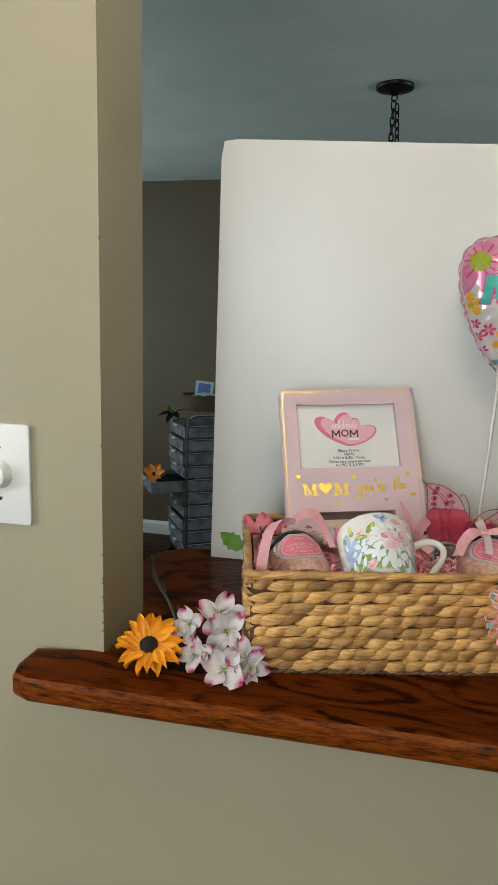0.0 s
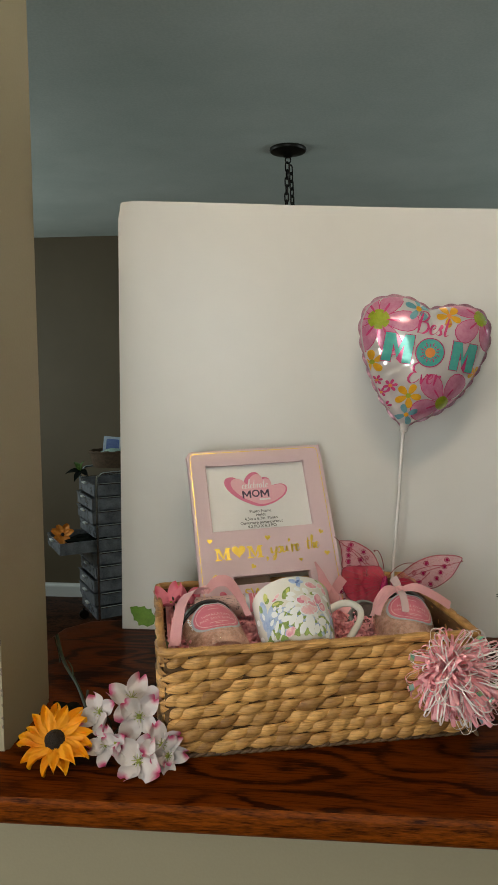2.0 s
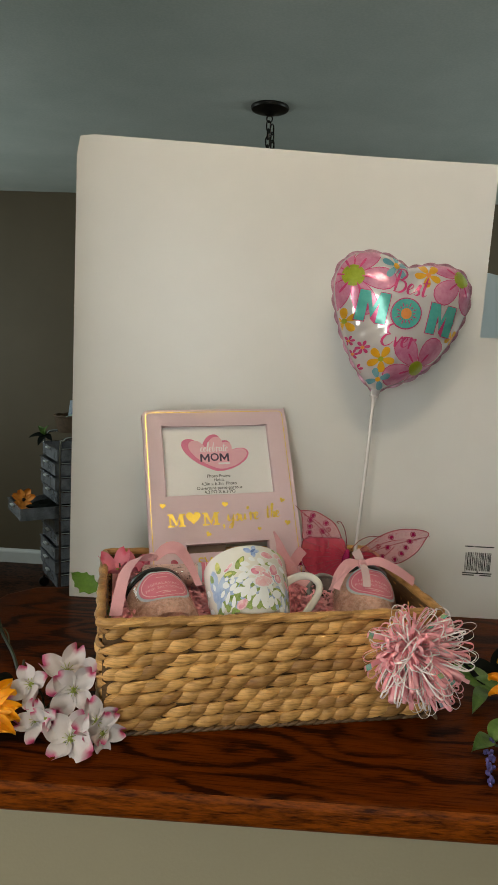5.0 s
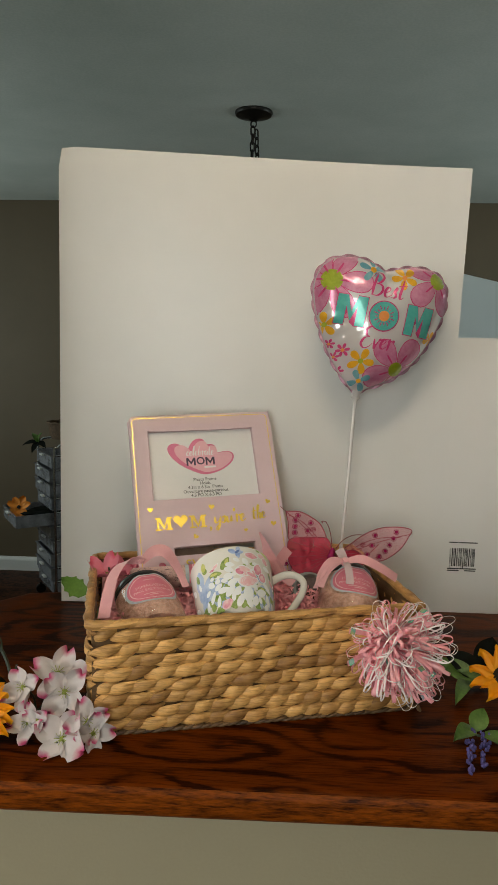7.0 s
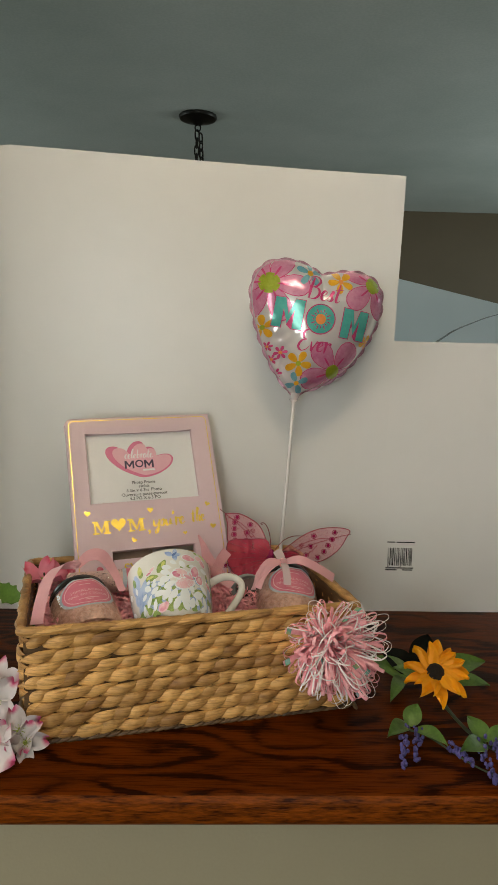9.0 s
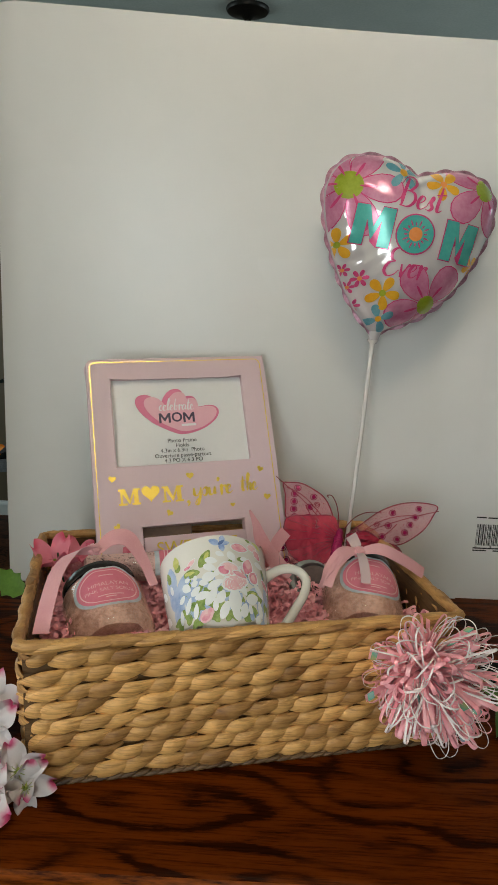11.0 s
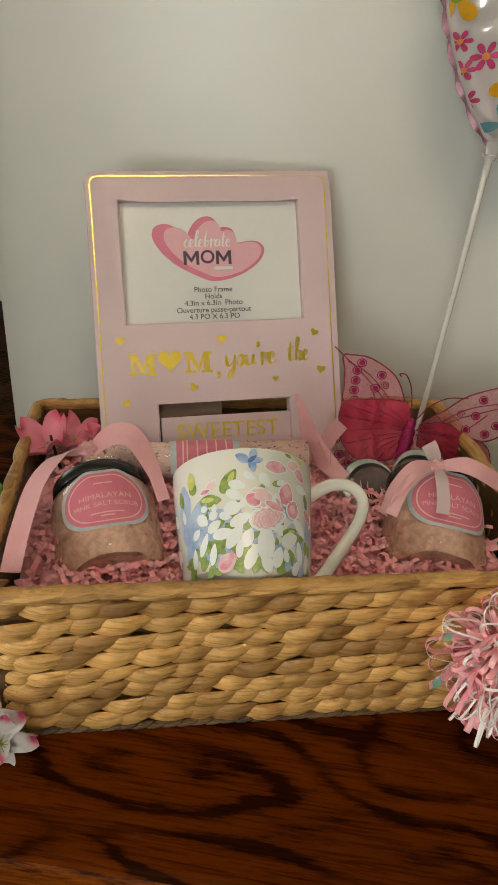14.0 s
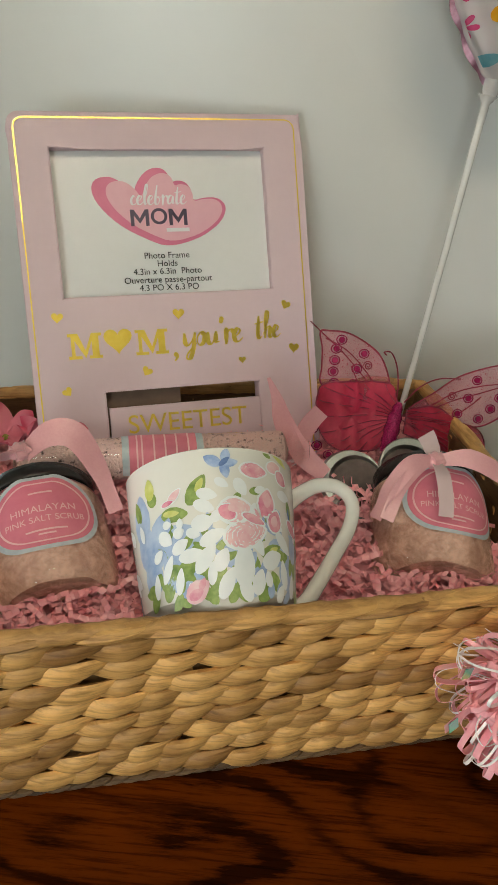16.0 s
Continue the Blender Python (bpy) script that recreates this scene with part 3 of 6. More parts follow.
def chain_pendant():
    lamp = thing("pendant_light", pose(0.250, 2.125, HIGH), "black iron canopy and chain of a hanging light", "ceiling light")
    bm = B()
    lathe(bm, [(0.0, 0.0), (0.074, 0.0), (0.075, -0.006), (0.071, -0.013), (0.05, -0.02), (0.022, -0.026), (0.014, -0.034), (0.0, -0.036)], 40)
    part("canopy", bm, BLACK_METAL, lamp)
    bm = B()
    tube(bm, [(0.011 * math.cos(a), 0, -0.045 + 0.013 * math.sin(a)) for a in [2 * math.pi * q / 14 for q in range(14)]], 0.003, 6, True)
    part("hook", bm, BLACK_METAL, lamp)
    link = None
    for strand, (dx, count) in enumerate(((0.0, 15), (0.012, 14))):
        for i in range(count):
            z = -0.072 - i * 0.030 - strand * 0.012
            x = (0.012 - 0.012 * i / count) * (1 if strand else -0.2) + (dx * min(1, i / 5) if strand else -0.004 * i / 5)
            if link is None:
                bm = B()
                tube(bm, [(0.0085 * math.cos(a), 0, 0.0125 * math.sin(a) + (0.007 if math.sin(a) > 0 else -0.007)) for a in [2 * math.pi * q / 14 for q in range(14)]], 0.0032, 6, True)
                ob = link = part("chain_link", bm, BLACK_METAL, lamp)
            else:
                ob = new("chain_link", link.data)
                ob.parent = lamp
            ob.matrix_basis = pose(x, 0, z, 0, 0, 25 + 90 * (i % 2) + strand * 20)


chain_pendant()

BULB = lamp_mat("warm_bulb", (1.0, 0.84, 0.64), BULBS)


def bulb_fixture():
    """Three-bulb ceiling fixture on the kitchen side, a step back from the opening."""
    fx = thing("ceiling_light", pose(0.45, -0.55, HIGH), "ceiling fixture with three warm bulbs", "ceiling light")
    bm = B()
    lathe(bm, [(0.0, 0.0), (0.21, 0.0), (0.21, -0.015), (0.19, -0.025), (0.0, -0.03)], 40)
    part("canopy", bm, CHROME, fx)
    for i in range(3):
        x = (i - 1) * 0.17
        bm = B()
        lathe(bm, [(0.018, -0.02), (0.018, -0.05), (0.0, -0.05)], 16, Matrix.Translation((x, 0, 0)))
        holder = part("lamp_holder", bm, CHROME, fx)
        bm = B()
        bmesh.ops.create_uvsphere(bm, u_segments=20, v_segments=12, radius=0.055, matrix=Matrix.Translation((x, 0, -0.10)))
        part("bulb", bm, BULB, holder, "glowing warm bulb")


bulb_fixture()

# ---------------------------------------------------------------- the woven basket
BASKET = pose(0.199, 0.002, LEDGE_TOP, 0, 0, 14.35)
BL, BD, BH = 0.395, 0.262, 0.137


def straw(name, light, dark):
    m, nt, b = node_mat(name)
    geo = nt.nodes.new("ShaderNodeNewGeometry")
    info = nt.nodes.new("ShaderNodeObjectInfo")
    both = nt.nodes.new("ShaderNodeMath")
    both.operation = "ADD"
    nt.links.new(geo.outputs["Random Per Island"], both.inputs[0])
    nt.links.new(info.outputs["Random"], both.inputs[1])
    frac = nt.nodes.new("ShaderNodeMath")
    frac.operation = "FRACT"
    nt.links.new(both.outputs[0], frac.inputs[0])
    tone = ramp(nt, frac.outputs[0], [(0.0, dark), (0.35, tuple((a + 2 * c) / 3 for a, c in zip(dark, light))), (0.75, light), (1.0, tuple(min(1, 1.15 * c) for c in light))])
    fib = add(nt, "ShaderNodeTexNoise", Scale=1.0, Detail=5.0, Roughness=0.65)
    nt.links.new(coords(nt, (45, 45, 520), (0, radians(14), 0)), fib.inputs["Vector"])
    blot = add(nt, "ShaderNodeTexNoise", Scale=38.0, Detail=3.0)
    nt.links.new(coords(nt), blot.inputs["Vector"])
    c = tone
    for src, lo, hi, f in ((fib.outputs[0], (0.36, (0.42, 0.33, 0.24)), (0.54, (1, 1, 1)), 0.65), (blot.outputs[0], (0.30, (0.45, 0.34, 0.24)), (0.50, (1, 1, 1)), 0.55)):
        mul = nt.nodes.new("ShaderNodeMix")
        mul.data_type, mul.blend_type = "RGBA", "MULTIPLY"
        mul.inputs["Factor"].default_value = f
        nt.links.new(c, mul.inputs["A"])
        nt.links.new(ramp(nt, src, [lo, hi]), mul.inputs["B"])
        c = mul.outputs["Result"]
    nt.links.new(c, b.inputs["Base Color"])
    bp = add(nt, "ShaderNodeBump", Strength=0.5, Distance=0.001)
    nt.links.new(fib.outputs[0], bp.inputs["Height"])
    nt.links.new(bp.outputs[0], b.inputs["Normal"])
    b.inputs["Roughness"].default_value = 0.5
    return m


STRAW = straw("water_hyacinth_straw", (0.75, 0.425, 0.142), (0.36, 0.182, 0.056))
# darker copy of the straw; on the core it paints the shade between strands
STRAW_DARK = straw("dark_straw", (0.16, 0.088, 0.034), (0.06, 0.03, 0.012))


def lump(bm, centre, along, out, length, high, deep, tilt, rnd):
    """One leaf-shaped turn of a twisted strand."""
    along, out = Vector(along), Vector(out)
    up = Vector((0, 0, 1))
    a = math.cos(tilt) * along + math.sin(tilt) * up
    u = -math.sin(tilt) * along + math.cos(tilt) * up
    n, k = 9, 8
    rings = []
    sag = rnd.uniform(-0.12, 0.12)
    for i in range(1, n):
        t = -1 + 2 * i / n
        w = (1 - abs(t) ** 2.2) ** 0.62
        c = Vector(centre) + a * (t * length / 2) + u * (sag * high * (1 - t * t) + 0.16 * high * t * t * t)
        rings.append([bm.verts.new(c + u * (high / 2 * w * math.cos(2 * math.pi * q / k)) + out * (deep / 2 * w * math.sin(2 * math.pi * q / k))) for q in range(k)])
    e0 = bm.verts.new(Vector(centre) - a * length / 2 - u * 0.16 * high)
    e1 = bm.verts.new(Vector(centre) + a * length / 2 + u * 0.16 * high)
    for r, s in zip(rings, rings[1:]):
        for q in range(k):
            bm.faces.new((r[q], r[(q + 1) % k], s[(q + 1) % k], s[q]))
    for q in range(k):
        bm.faces.new((e0, rings[0][(q + 1) % k], rings[0][q]))
        bm.faces.new((e1, rings[-1][q], rings[-1][(q + 1) % k]))


def twist(bm, centre, along, out, pitch, high, rnd):
    """One flat leaf-shaped turn of a twisted strand: it climbs across the front and dives behind at both pointed ends."""
    along, out, up = Vector(along), Vector(out), Vector((0, 0, 1))
    n, k = 12, 10
    climb, sway = rnd.uniform(0.0060, 0.0082), rnd.uniform(0.0042, 0.0054)
    flat, skew, fold = rnd.uniform(0.48, 0.62), rnd.uniform(-0.25, 0.25), rnd.uniform(0.10, 0.24)
    rings = []
    for i in range(n + 1):
        t = -1 + 2 * i / n
        w = high / 2 * max(0.06, 1 - abs(t + 0.10 * (1 - t * t)) ** 1.6) ** 0.95
        c = Vector(centre) + along * (t * pitch / 2) + up * (climb * (t + 0.25 * t * (t * t - 1))) + out * (sway * (1 - 1.7 * t * t) + 0.0010 * t)
        ring = []
        for q in range(k):
            a = 2 * math.pi * q / k + skew
            crease = 1 - fold * math.exp(-((math.cos(a) - 0.25 * math.sin(3 * t + skew * 9)) / 0.22) ** 2) * (1 if math.sin(a) > 0 else 0)
            ring.append(bm.verts.new(c + up * (w * math.cos(a)) + out * (w * flat * crease * math.sin(a))))
        rings.append(ring)
    for r, s in zip(rings, rings[1:]):
        for q in range(k):
            bm.faces.new((r[q], r[(q + 1) % k], s[(q + 1) % k], s[q]))
    bm.faces.new(rings[0])
    bm.faces.new(rings[-1])


SIDES = (((0, 0), (1, 0), (0, -1), BL), ((BL, 0), (0, 1), (1, 0), BD), ((BL, BD), (-1, 0), (0, 1), BL), ((0, BD), (0, -1), (-1, 0), BD))


def woven_basket():
    bk = thing("gift_basket", BASKET, "rectangular basket woven of thick golden straw strands", "basket")
    rnd = random.Random(11)
    rows, pitch = 8, 0.0153
    for k in range(rows):
        bm = B()
        z = 0.0115 + k * pitch
        front_strands = []
        for (ox, oy), (ax, ay), (nx, ny), length in SIDES:
            step = 0.0250 * rnd.uniform(0.94, 1.06)
            s = rnd.uniform(-0.006, 0.022)
            while s < length + 0.006:
                ss = min(max(s, 0.0150), length - 0.0150)
                c = (ox + ax * ss + nx * rnd.uniform(-0.001, 0.002), oy + ay * ss + ny * rnd.uniform(-0.001, 0.002), z + rnd.uniform(-0.0012, 0.0012))
                edge = s < 0.02 or s > length - 0.02
                mesh = bm
                if ny < 0:
                    mesh = B()
                    front_strands.append(mesh)
                twist(mesh, (c[0] - (0.0055 if edge else 0.003) * nx, c[1] - (0.0055 if edge else 0.003) * ny, c[2]), (ax, ay, 0), (nx, ny, 0), (0.040 if edge else rnd.uniform(0.050, 0.064)), (0.0145 if edge else rnd.uniform(0.0135, 0.0165)), rnd)
                s += step * rnd.uniform(0.75, 1.25)
        row = part("woven_row", bm, STRAW, bk)
        row["kind"] = "stuff"
        for mesh in front_strands:
            part("strand", mesh, STRAW, row)
    # bound rim, thin foot cord, inner wall and floor
    bm = B()
    loop = []
    for (ox, oy), (ax, ay), (nx, ny), length in SIDES:
        steps = int(length / 0.006)
        loop += [(ox + ax * length * (0.012 + 0.976 * q / steps) + nx * 0.001, oy + ay * length * (0.012 + 0.976 * q / steps) + ny * 0.001, BH - 0.0052) for q in range(steps + 1)]
    tube(bm, loop, lambda t: 0.0054 + 0.0005 * math.sin(t * 610) + 0.0004 * math.sin(t * 233), 9, True)
    for (ox, oy), (ax, ay), (nx, ny), length in SIDES:
        s = 0.030
        while s < length - 0.025:
            lump(bm, (ox + ax * s + nx * 0.002, oy + ay * s + ny * 0.002, BH - 0.0052 + rnd.uniform(-0.001, 0.001)), (ax, ay, 0), (nx, ny, 0), rnd.uniform(0.04, 0.07), rnd.uniform(0.0085, 0.0105), 0.012, radians(rnd.uniform(3, 8)), rnd)
            s += rnd.uniform(0.028, 0.05)
    part("rim", bm, STRAW, bk, "straw-bound rim")
    bm = B()
    for (ox, oy), (ax, ay), (nx, ny), length in SIDES:
        s = 0.0
        while s < length:
            lump(bm, (ox + ax * s + nx * 0.002, oy + ay * s + ny * 0.002, 0.0028), (ax, ay, 0), (nx, ny, 0), 0.02, 0.0055, 0.006, radians(12), rnd)
            s += 0.011
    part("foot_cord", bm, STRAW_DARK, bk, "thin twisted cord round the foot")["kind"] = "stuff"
    # inner tray coloured dark, so the gaps between strands look shaded
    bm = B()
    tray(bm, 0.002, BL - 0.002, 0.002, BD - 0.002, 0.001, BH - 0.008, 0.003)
    part("core", bm, STRAW_DARK, bk, "inner wall and floor, darkened as shade between the strands", smooth=False)


woven_basket()
PINK_PAPER = surface("pink_crinkle_paper", (0.98, 0.36, 0.41), (0.98, 0.56, 0.58), 60, 0.6, bump=0.2)


def fill_height(x, y):
    """Top of the paper filling in the basket's axes."""
    return 0.087 + 0.022 * (y / BD) + 0.008 * math.sin(23 * x) * math.sin(19 * y + 1)


def crinkle_paper():
    rnd = random.Random(5)
    bm = B()
    n, k = 24, 16
    g = [[bm.verts.new((0.010 + (BL - 0.02) * i / n, 0.010 + (BD - 0.02) * j / k, fill_height((BL * i / n), BD * j / k) - 0.004)) for j in range(k + 1)] for i in range(n + 1)]
    for i in range(n):
        for j in range(k):
            bm.faces.new((g[i][j], g[i + 1][j], g[i + 1][j + 1], g[i][j + 1]))
    for q in range(4200):
        x, y = rnd.uniform(0.016, BL - 0.016), rnd.uniform(0.016, BD - 0.016)
        a, tilt = rnd.uniform(0, 6.28), rnd.uniform(-0.7, 0.7)
        c = Vector((x, y, fill_height(x, y) + rnd.uniform(-0.004, 0.011)))
        d = Vector((math.cos(a) * math.cos(tilt), math.sin(a) * math.cos(tilt), math.sin(tilt)))
        s = d.cross(Vector((rnd.uniform(-1, 1), rnd.uniform(-1, 1), 1.0))).normalized()
        nr = d.cross(s)
        w, step, m = rnd.uniform(0.0026, 0.0042), rnd.uniform(0.0034, 0.0055), rnd.randint(3, 6)
        pts = [c + d * (step * (i - m / 2)) + nr * (0.0011 * (-1) ** i) for i in range(m)]
        rows = [(bm.verts.new(p - s * w / 2), bm.verts.new(p + s * w / 2)) for p in pts]
        for r, t in zip(rows, rows[1:]):
            bm.faces.new((r[0], r[1], t[1], t[0]))
    solo("crinkle_paper", bm, PINK_PAPER, "shredded pink crinkle paper filling the basket", "paper filling", "stuff", m=BASKET, smooth=False)


crinkle_paper()

# ---------------------------------------------------------------- picture frame
FRAME_PINK = surface("pink_frame_paint", (0.71, 0.535, 0.585), (0.755, 0.575, 0.625), 6, 0.45, bump=0.05)
GOLD = surface("gold_foil", (0.86, 0.60, 0.08), (0.95, 0.74, 0.16), 90, 0.34, 1.0, bump=0.05)
INSERT = surface("white_photo_card", (0.8, 0.8, 0.8), (0.84, 0.84, 0.84), 6, 0.35, bump=0.01)
HOTPINK = surface("deep_pink_print", (0.72, 0.16, 0.30), (0.78, 0.22, 0.36), 30, 0.4, bump=0.01)
PALEPINK = surface("pale_pink_print", (0.82, 0.42, 0.52), (0.88, 0.50, 0.58), 30, 0.4, bump=0.01)
PURPLE = surface("dark_purple_print", (0.05, 0.025, 0.06), (0.07, 0.035, 0.08), 30, 0.4, bump=0.01)
WHITE_INK = surface("white_print", (0.85, 0.8, 0.82), (0.9, 0.86, 0.88), 30, 0.4, bump=0.01)
BROWN_BACK = surface("brown_backing", (0.16, 0.10, 0.07), (0.25, 0.16, 0.11), 30, 0.6)
FRAME = Matrix.Translation((0.2876, 0.3160, 1.3279)) @ Matrix.Rotation(radians(16.73), 4, "Z") @ Matrix.Rotation(radians(-27.43), 4, "X") @ Matrix.Rotation(radians(-2.2), 4, "Y")


def picture_frame():
    fr = thing("photo_frame", FRAME @ Matrix.Translation((0, 0, -0.205)), "pink painted picture frame with gold lettering leaning back in the basket", "picture frame")
    up_ = Matrix.Translation((0, 0, 0.205))
    # moulding: outer slab with the picture opening and the word slot cut through
    T = 0.012
    bm = B()
    holes = [(-0.082, 0.081, -0.0545, 0.0545), (-0.058, 0.0635, -0.175, -0.1275)]
    xs, zs = [-0.1105, -0.082, -0.058, 0.0635, 0.081, 0.1120], [-0.205, -0.175, -0.1275, -0.0545, 0.0545, 0.0805]
    solid = [[not any(h[0] <= (xs[i] + xs[i + 1]) / 2 <= h[1] and h[2] <= (zs[j] + zs[j + 1]) / 2 <= h[3] for h in holes) for j in range(5)] for i in range(5)]
    vf = {}
    def vert(i, j, b):
        key = (i, j, b)
        if key not in vf:
            x, z = xs[i], zs[j]
            vf[key] = bm.verts.new((x, 0.0 if b else -T, z))
        return vf[key]
    for i in range(5):
        for j in range(5):
            if not solid[i][j]:
                continue
            bm.faces.new([vert(i, j, 0), vert(i + 1, j, 0), vert(i + 1, j + 1, 0), vert(i, j + 1, 0)])
            bm.faces.new([vert(i, j, 1), vert(i + 1, j, 1), vert(i + 1, j + 1, 1), vert(i, j + 1, 1)])
            for (a, b, di, dj) in (((i, j), (i + 1, j), 0, -1), ((i, j + 1), (i + 1, j + 1), 0, 1), ((i, j), (i, j + 1), -1, 0), ((i + 1, j), (i + 1, j + 1), 1, 0)):
                ii, jj = i + di, j + dj
                if not (0 <= ii < 5 and 0 <= jj < 5) or not solid[ii][jj]:
                    bm.faces.new([vert(*a, 0), vert(*b, 0), vert(*b, 1), vert(*a, 1)])
    bmesh.ops.dissolve_limit(bm, angle_limit=0.01, verts=bm.verts[:], edges=bm.edges[:])
    corner = [e for e in bm.edges if abs(e.verts[0].co.y - e.verts[1].co.y) > 0.01 and abs(e.verts[0].co.x) > 0.09 and (e.verts[0].co.z > 0.075 or e.verts[0].co.z < -0.2)]
    bmesh.ops.bevel(bm, geom=corner, offset=0.009, segments=5, affect="EDGES", profile=0.5)
    sharp = [e for e in bm.edges if e.is_manifold and e.calc_face_angle(0) > 0.6]
    bmesh.ops.bevel(bm, geom=sharp, offset=0.0014, segments=2, affect="EDGES", profile=0.5)
    shift(bm, up_ @ Matrix.Translation((0, T, 0)))
    body = part("moulding", bm, FRAME_PINK, fr)
    # gold line along the edge
    def ring(o, w):
        bm = B()
        a, b = rounded(-0.1105 + o, 0.112 - o, -0.205 + o, 0.0805 - o, 0.008, 5), rounded(-0.1105 + o + w, 0.112 - o - w, -0.205 + o + w, 0.0805 - o - w, 0.007, 5)
        va, vb = [bm.verts.new((x, -0.0004, z)) for x, z in a], [bm.verts.new((x, -0.0004, z)) for x, z in b]
        for i in range(len(a)):
            j = (i + 1) % len(a)
            bm.faces.new((va[i], va[j], vb[j], vb[i]))
        return shift(bm, up_)
    part("gold_line", ring(0.0042, 0.0010), GOLD, body, "thin gold border line", smooth=False)
    # insert
    bm = B()
    box(bm, -0.086, 0.086, 0.0075, 0.0095, -0.058, 0.058)
    insert = part("photo_insert", shift(bm, up_), INSERT, fr, "white sample card with pink hearts and print", smooth=False)
    def on_card(bm, x, z, d, rot=0):
        return shift(bm, up_ @ Matrix.Translation((x, 0.0073 - d, z)) @ Matrix.Rotation(radians(rot), 4, "Y"))
    twin = [(0.0007, -0.0184), (-0.0147, -0.0123), (-0.0341, -0.002), (-0.0485, 0.0118), (-0.0545, 0.0235), (-0.053, 0.032), (-0.046, 0.0355), (-0.037, 0.035), (-0.029, 0.029), (-0.0233, 0.0205), (-0.0200, 0.0305), (-0.0120, 0.0400), (-0.0020, 0.0425), (0.0050, 0.0385), (0.0068, 0.0300)]
    twin += [(0.0110, 0.0325), (0.0190, 0.0310), (0.0230, 0.0240), (0.0225, 0.0165), (0.0330, 0.0192), (0.0440, 0.0188), (0.0500, 0.0122), (0.0469, 0.0030), (0.0388, -0.0047), (0.0244, -0.013)]
    for _ in range(2):
        twin = [p for a, b in zip(twin, twin[1:] + twin[:1]) for p in ((0.75 * a[0] + 0.25 * b[0], 0.75 * a[1] + 0.25 * b[1]), (0.25 * a[0] + 0.75 * b[0], 0.25 * a[1] + 0.75 * b[1]))]
    for d, k, mat_, nm in ((0.0, 1.0, HOTPINK, "heart_print"), (0.0005, 0.87, PALEPINK, "inner_heart_print")):
        bm = B()
        plate(bm, [(x * k + 0.0035 * (1 - k) / 0.13, 0.010 + (z - 0.010) * k) for x, z in twin], 0.0002)
        part(nm, on_card(bm, 0, 0, d), mat_, insert, smooth=False)
    words = [("O", -0.0045, 0.0044, 0.0165, PURPLE, 0.0, 0.0003),
             ("Photo Frame", -0.0010, -0.0248, 0.0068, INK, 0, 0), ("Holds", -0.0011, -0.0309, 0.0068, INK, 0, 0), ("4.3in x 6.3in  Photo", -0.0012, -0.0369, 0.0068, INK, 0, 0),
             ("Ouverture passe-partout", -0.0012, -0.0433, 0.0068, INK, 0, 0), ("4.3 PO X 6.3 PO", -0.0010, -0.0494, 0.0068, INK, 0, 0)]
    for text, x, z, size, mat_, shear, bold in words:
        part("printed_line", on_card(lettering(text, size, shear=shear, bold=bold, extrude=0.0001), x, z, 0.0010), mat_, insert, smooth=False)
    part("printed_line", on_card(script("celebrate", 0.0155, 0.10), -0.0040, 0.0185, 0.0010), WHITE_INK, insert, "white handwritten word", smooth=False)
    for x in (-0.0195, 0.0103):
        bm = B()
        plate(bm, block_m(0.0142, 0.0124, 0.0027), 0.0002)
        part("printed_letter", on_card(bm, x, 0.0042, 0.0010), PURPLE, insert, smooth=False)
    bm = B()
    plate(bm, [(0, 0), (0.018, 0), (0.018, 0.0028), (0, 0.0028)], 0.0002)
    part("brand_mark", on_card(bm, 0.0005, -0.0068, 0.0010), WHITE_INK, insert, "plain white bar", smooth=False)
    # gold words and hearts on the moulding
    def on_front(bm, x, z, rot=0):
        return shift(bm, up_ @ Matrix.Translation((x, -0.0003, z)) @ Matrix.Rotation(radians(rot), 4, "Y"))
    part("gold_lettering", on_front(lettering(",", 0.026, bold=0.0003), -0.0015, -0.0960, -1), GOLD, body, "shiny gold foil comma", smooth=False)
    for text, x, z, size, wide in (("you're", 0.0290, -0.0890, 0.0240, 1.02), ("the", 0.0740, -0.0875, 0.0215, 0.95)):
        part("gold_lettering", on_front(script(text, size, 0.13, 0.10, 0.0003, wide), x, z, -2), GOLD, body, "gold foil handwritten letters", smooth=False)
    for x in (-0.0700, -0.0195):
        bm = B()
        plate(bm, serif_m(0.0205, 0.0192, 0.0052), 0.0002)
        part("gold_letter", on_front(bm, x, -0.0912, 0), GOLD, body, "shiny gold foil letter", smooth=False)
    for x, z, size, rot in ((-0.0452, -0.0895, 0.0215, 0), (-0.0885, -0.0696, 0.0088, 6), (0.0030, -0.0712, 0.0092, 3), (0.0905, -0.0686, 0.0080, 25), (0.0952, -0.1035, 0.0088, 8), (0.0514, -0.1101, 0.0060, 0), (-0.0254, -0.1140, 0.0082, 35), (-0.0859, -0.1253, 0.0078, -35)):
        bm = B()
        plate(bm, heart(size), 0.0002)
        part("gold_heart", on_front(bm, x, z, rot), GOLD, body, "small gold foil heart", smooth=False)
    # word block in the slot and dark backing
    bm = B()
    box(bm, -0.0565, 0.0630, -0.001, 0.008, -0.174, -0.1400)
    block = part("word_block", shift(bm, up_), FRAME_PINK, fr, "small pink block with gold word", smooth=False)
    part("gold_lettering", shift(lettering("SWEETEST", 0.0205, extrude=0.0002), up_ @ Matrix.Translation((0.0040, -0.0014, -0.1545))), GOLD, block, smooth=False)
    bm = B()
    box(bm, -0.098, 0.101, 0.0122, 0.0150, -0.112, 0.070)
    box(bm, -0.098, 0.001, 0.0122, 0.0150, -0.200, -0.1125)
    part("back_panel", shift(bm, up_), BROWN_BACK, fr, "brown backing board", smooth=False)


picture_frame()


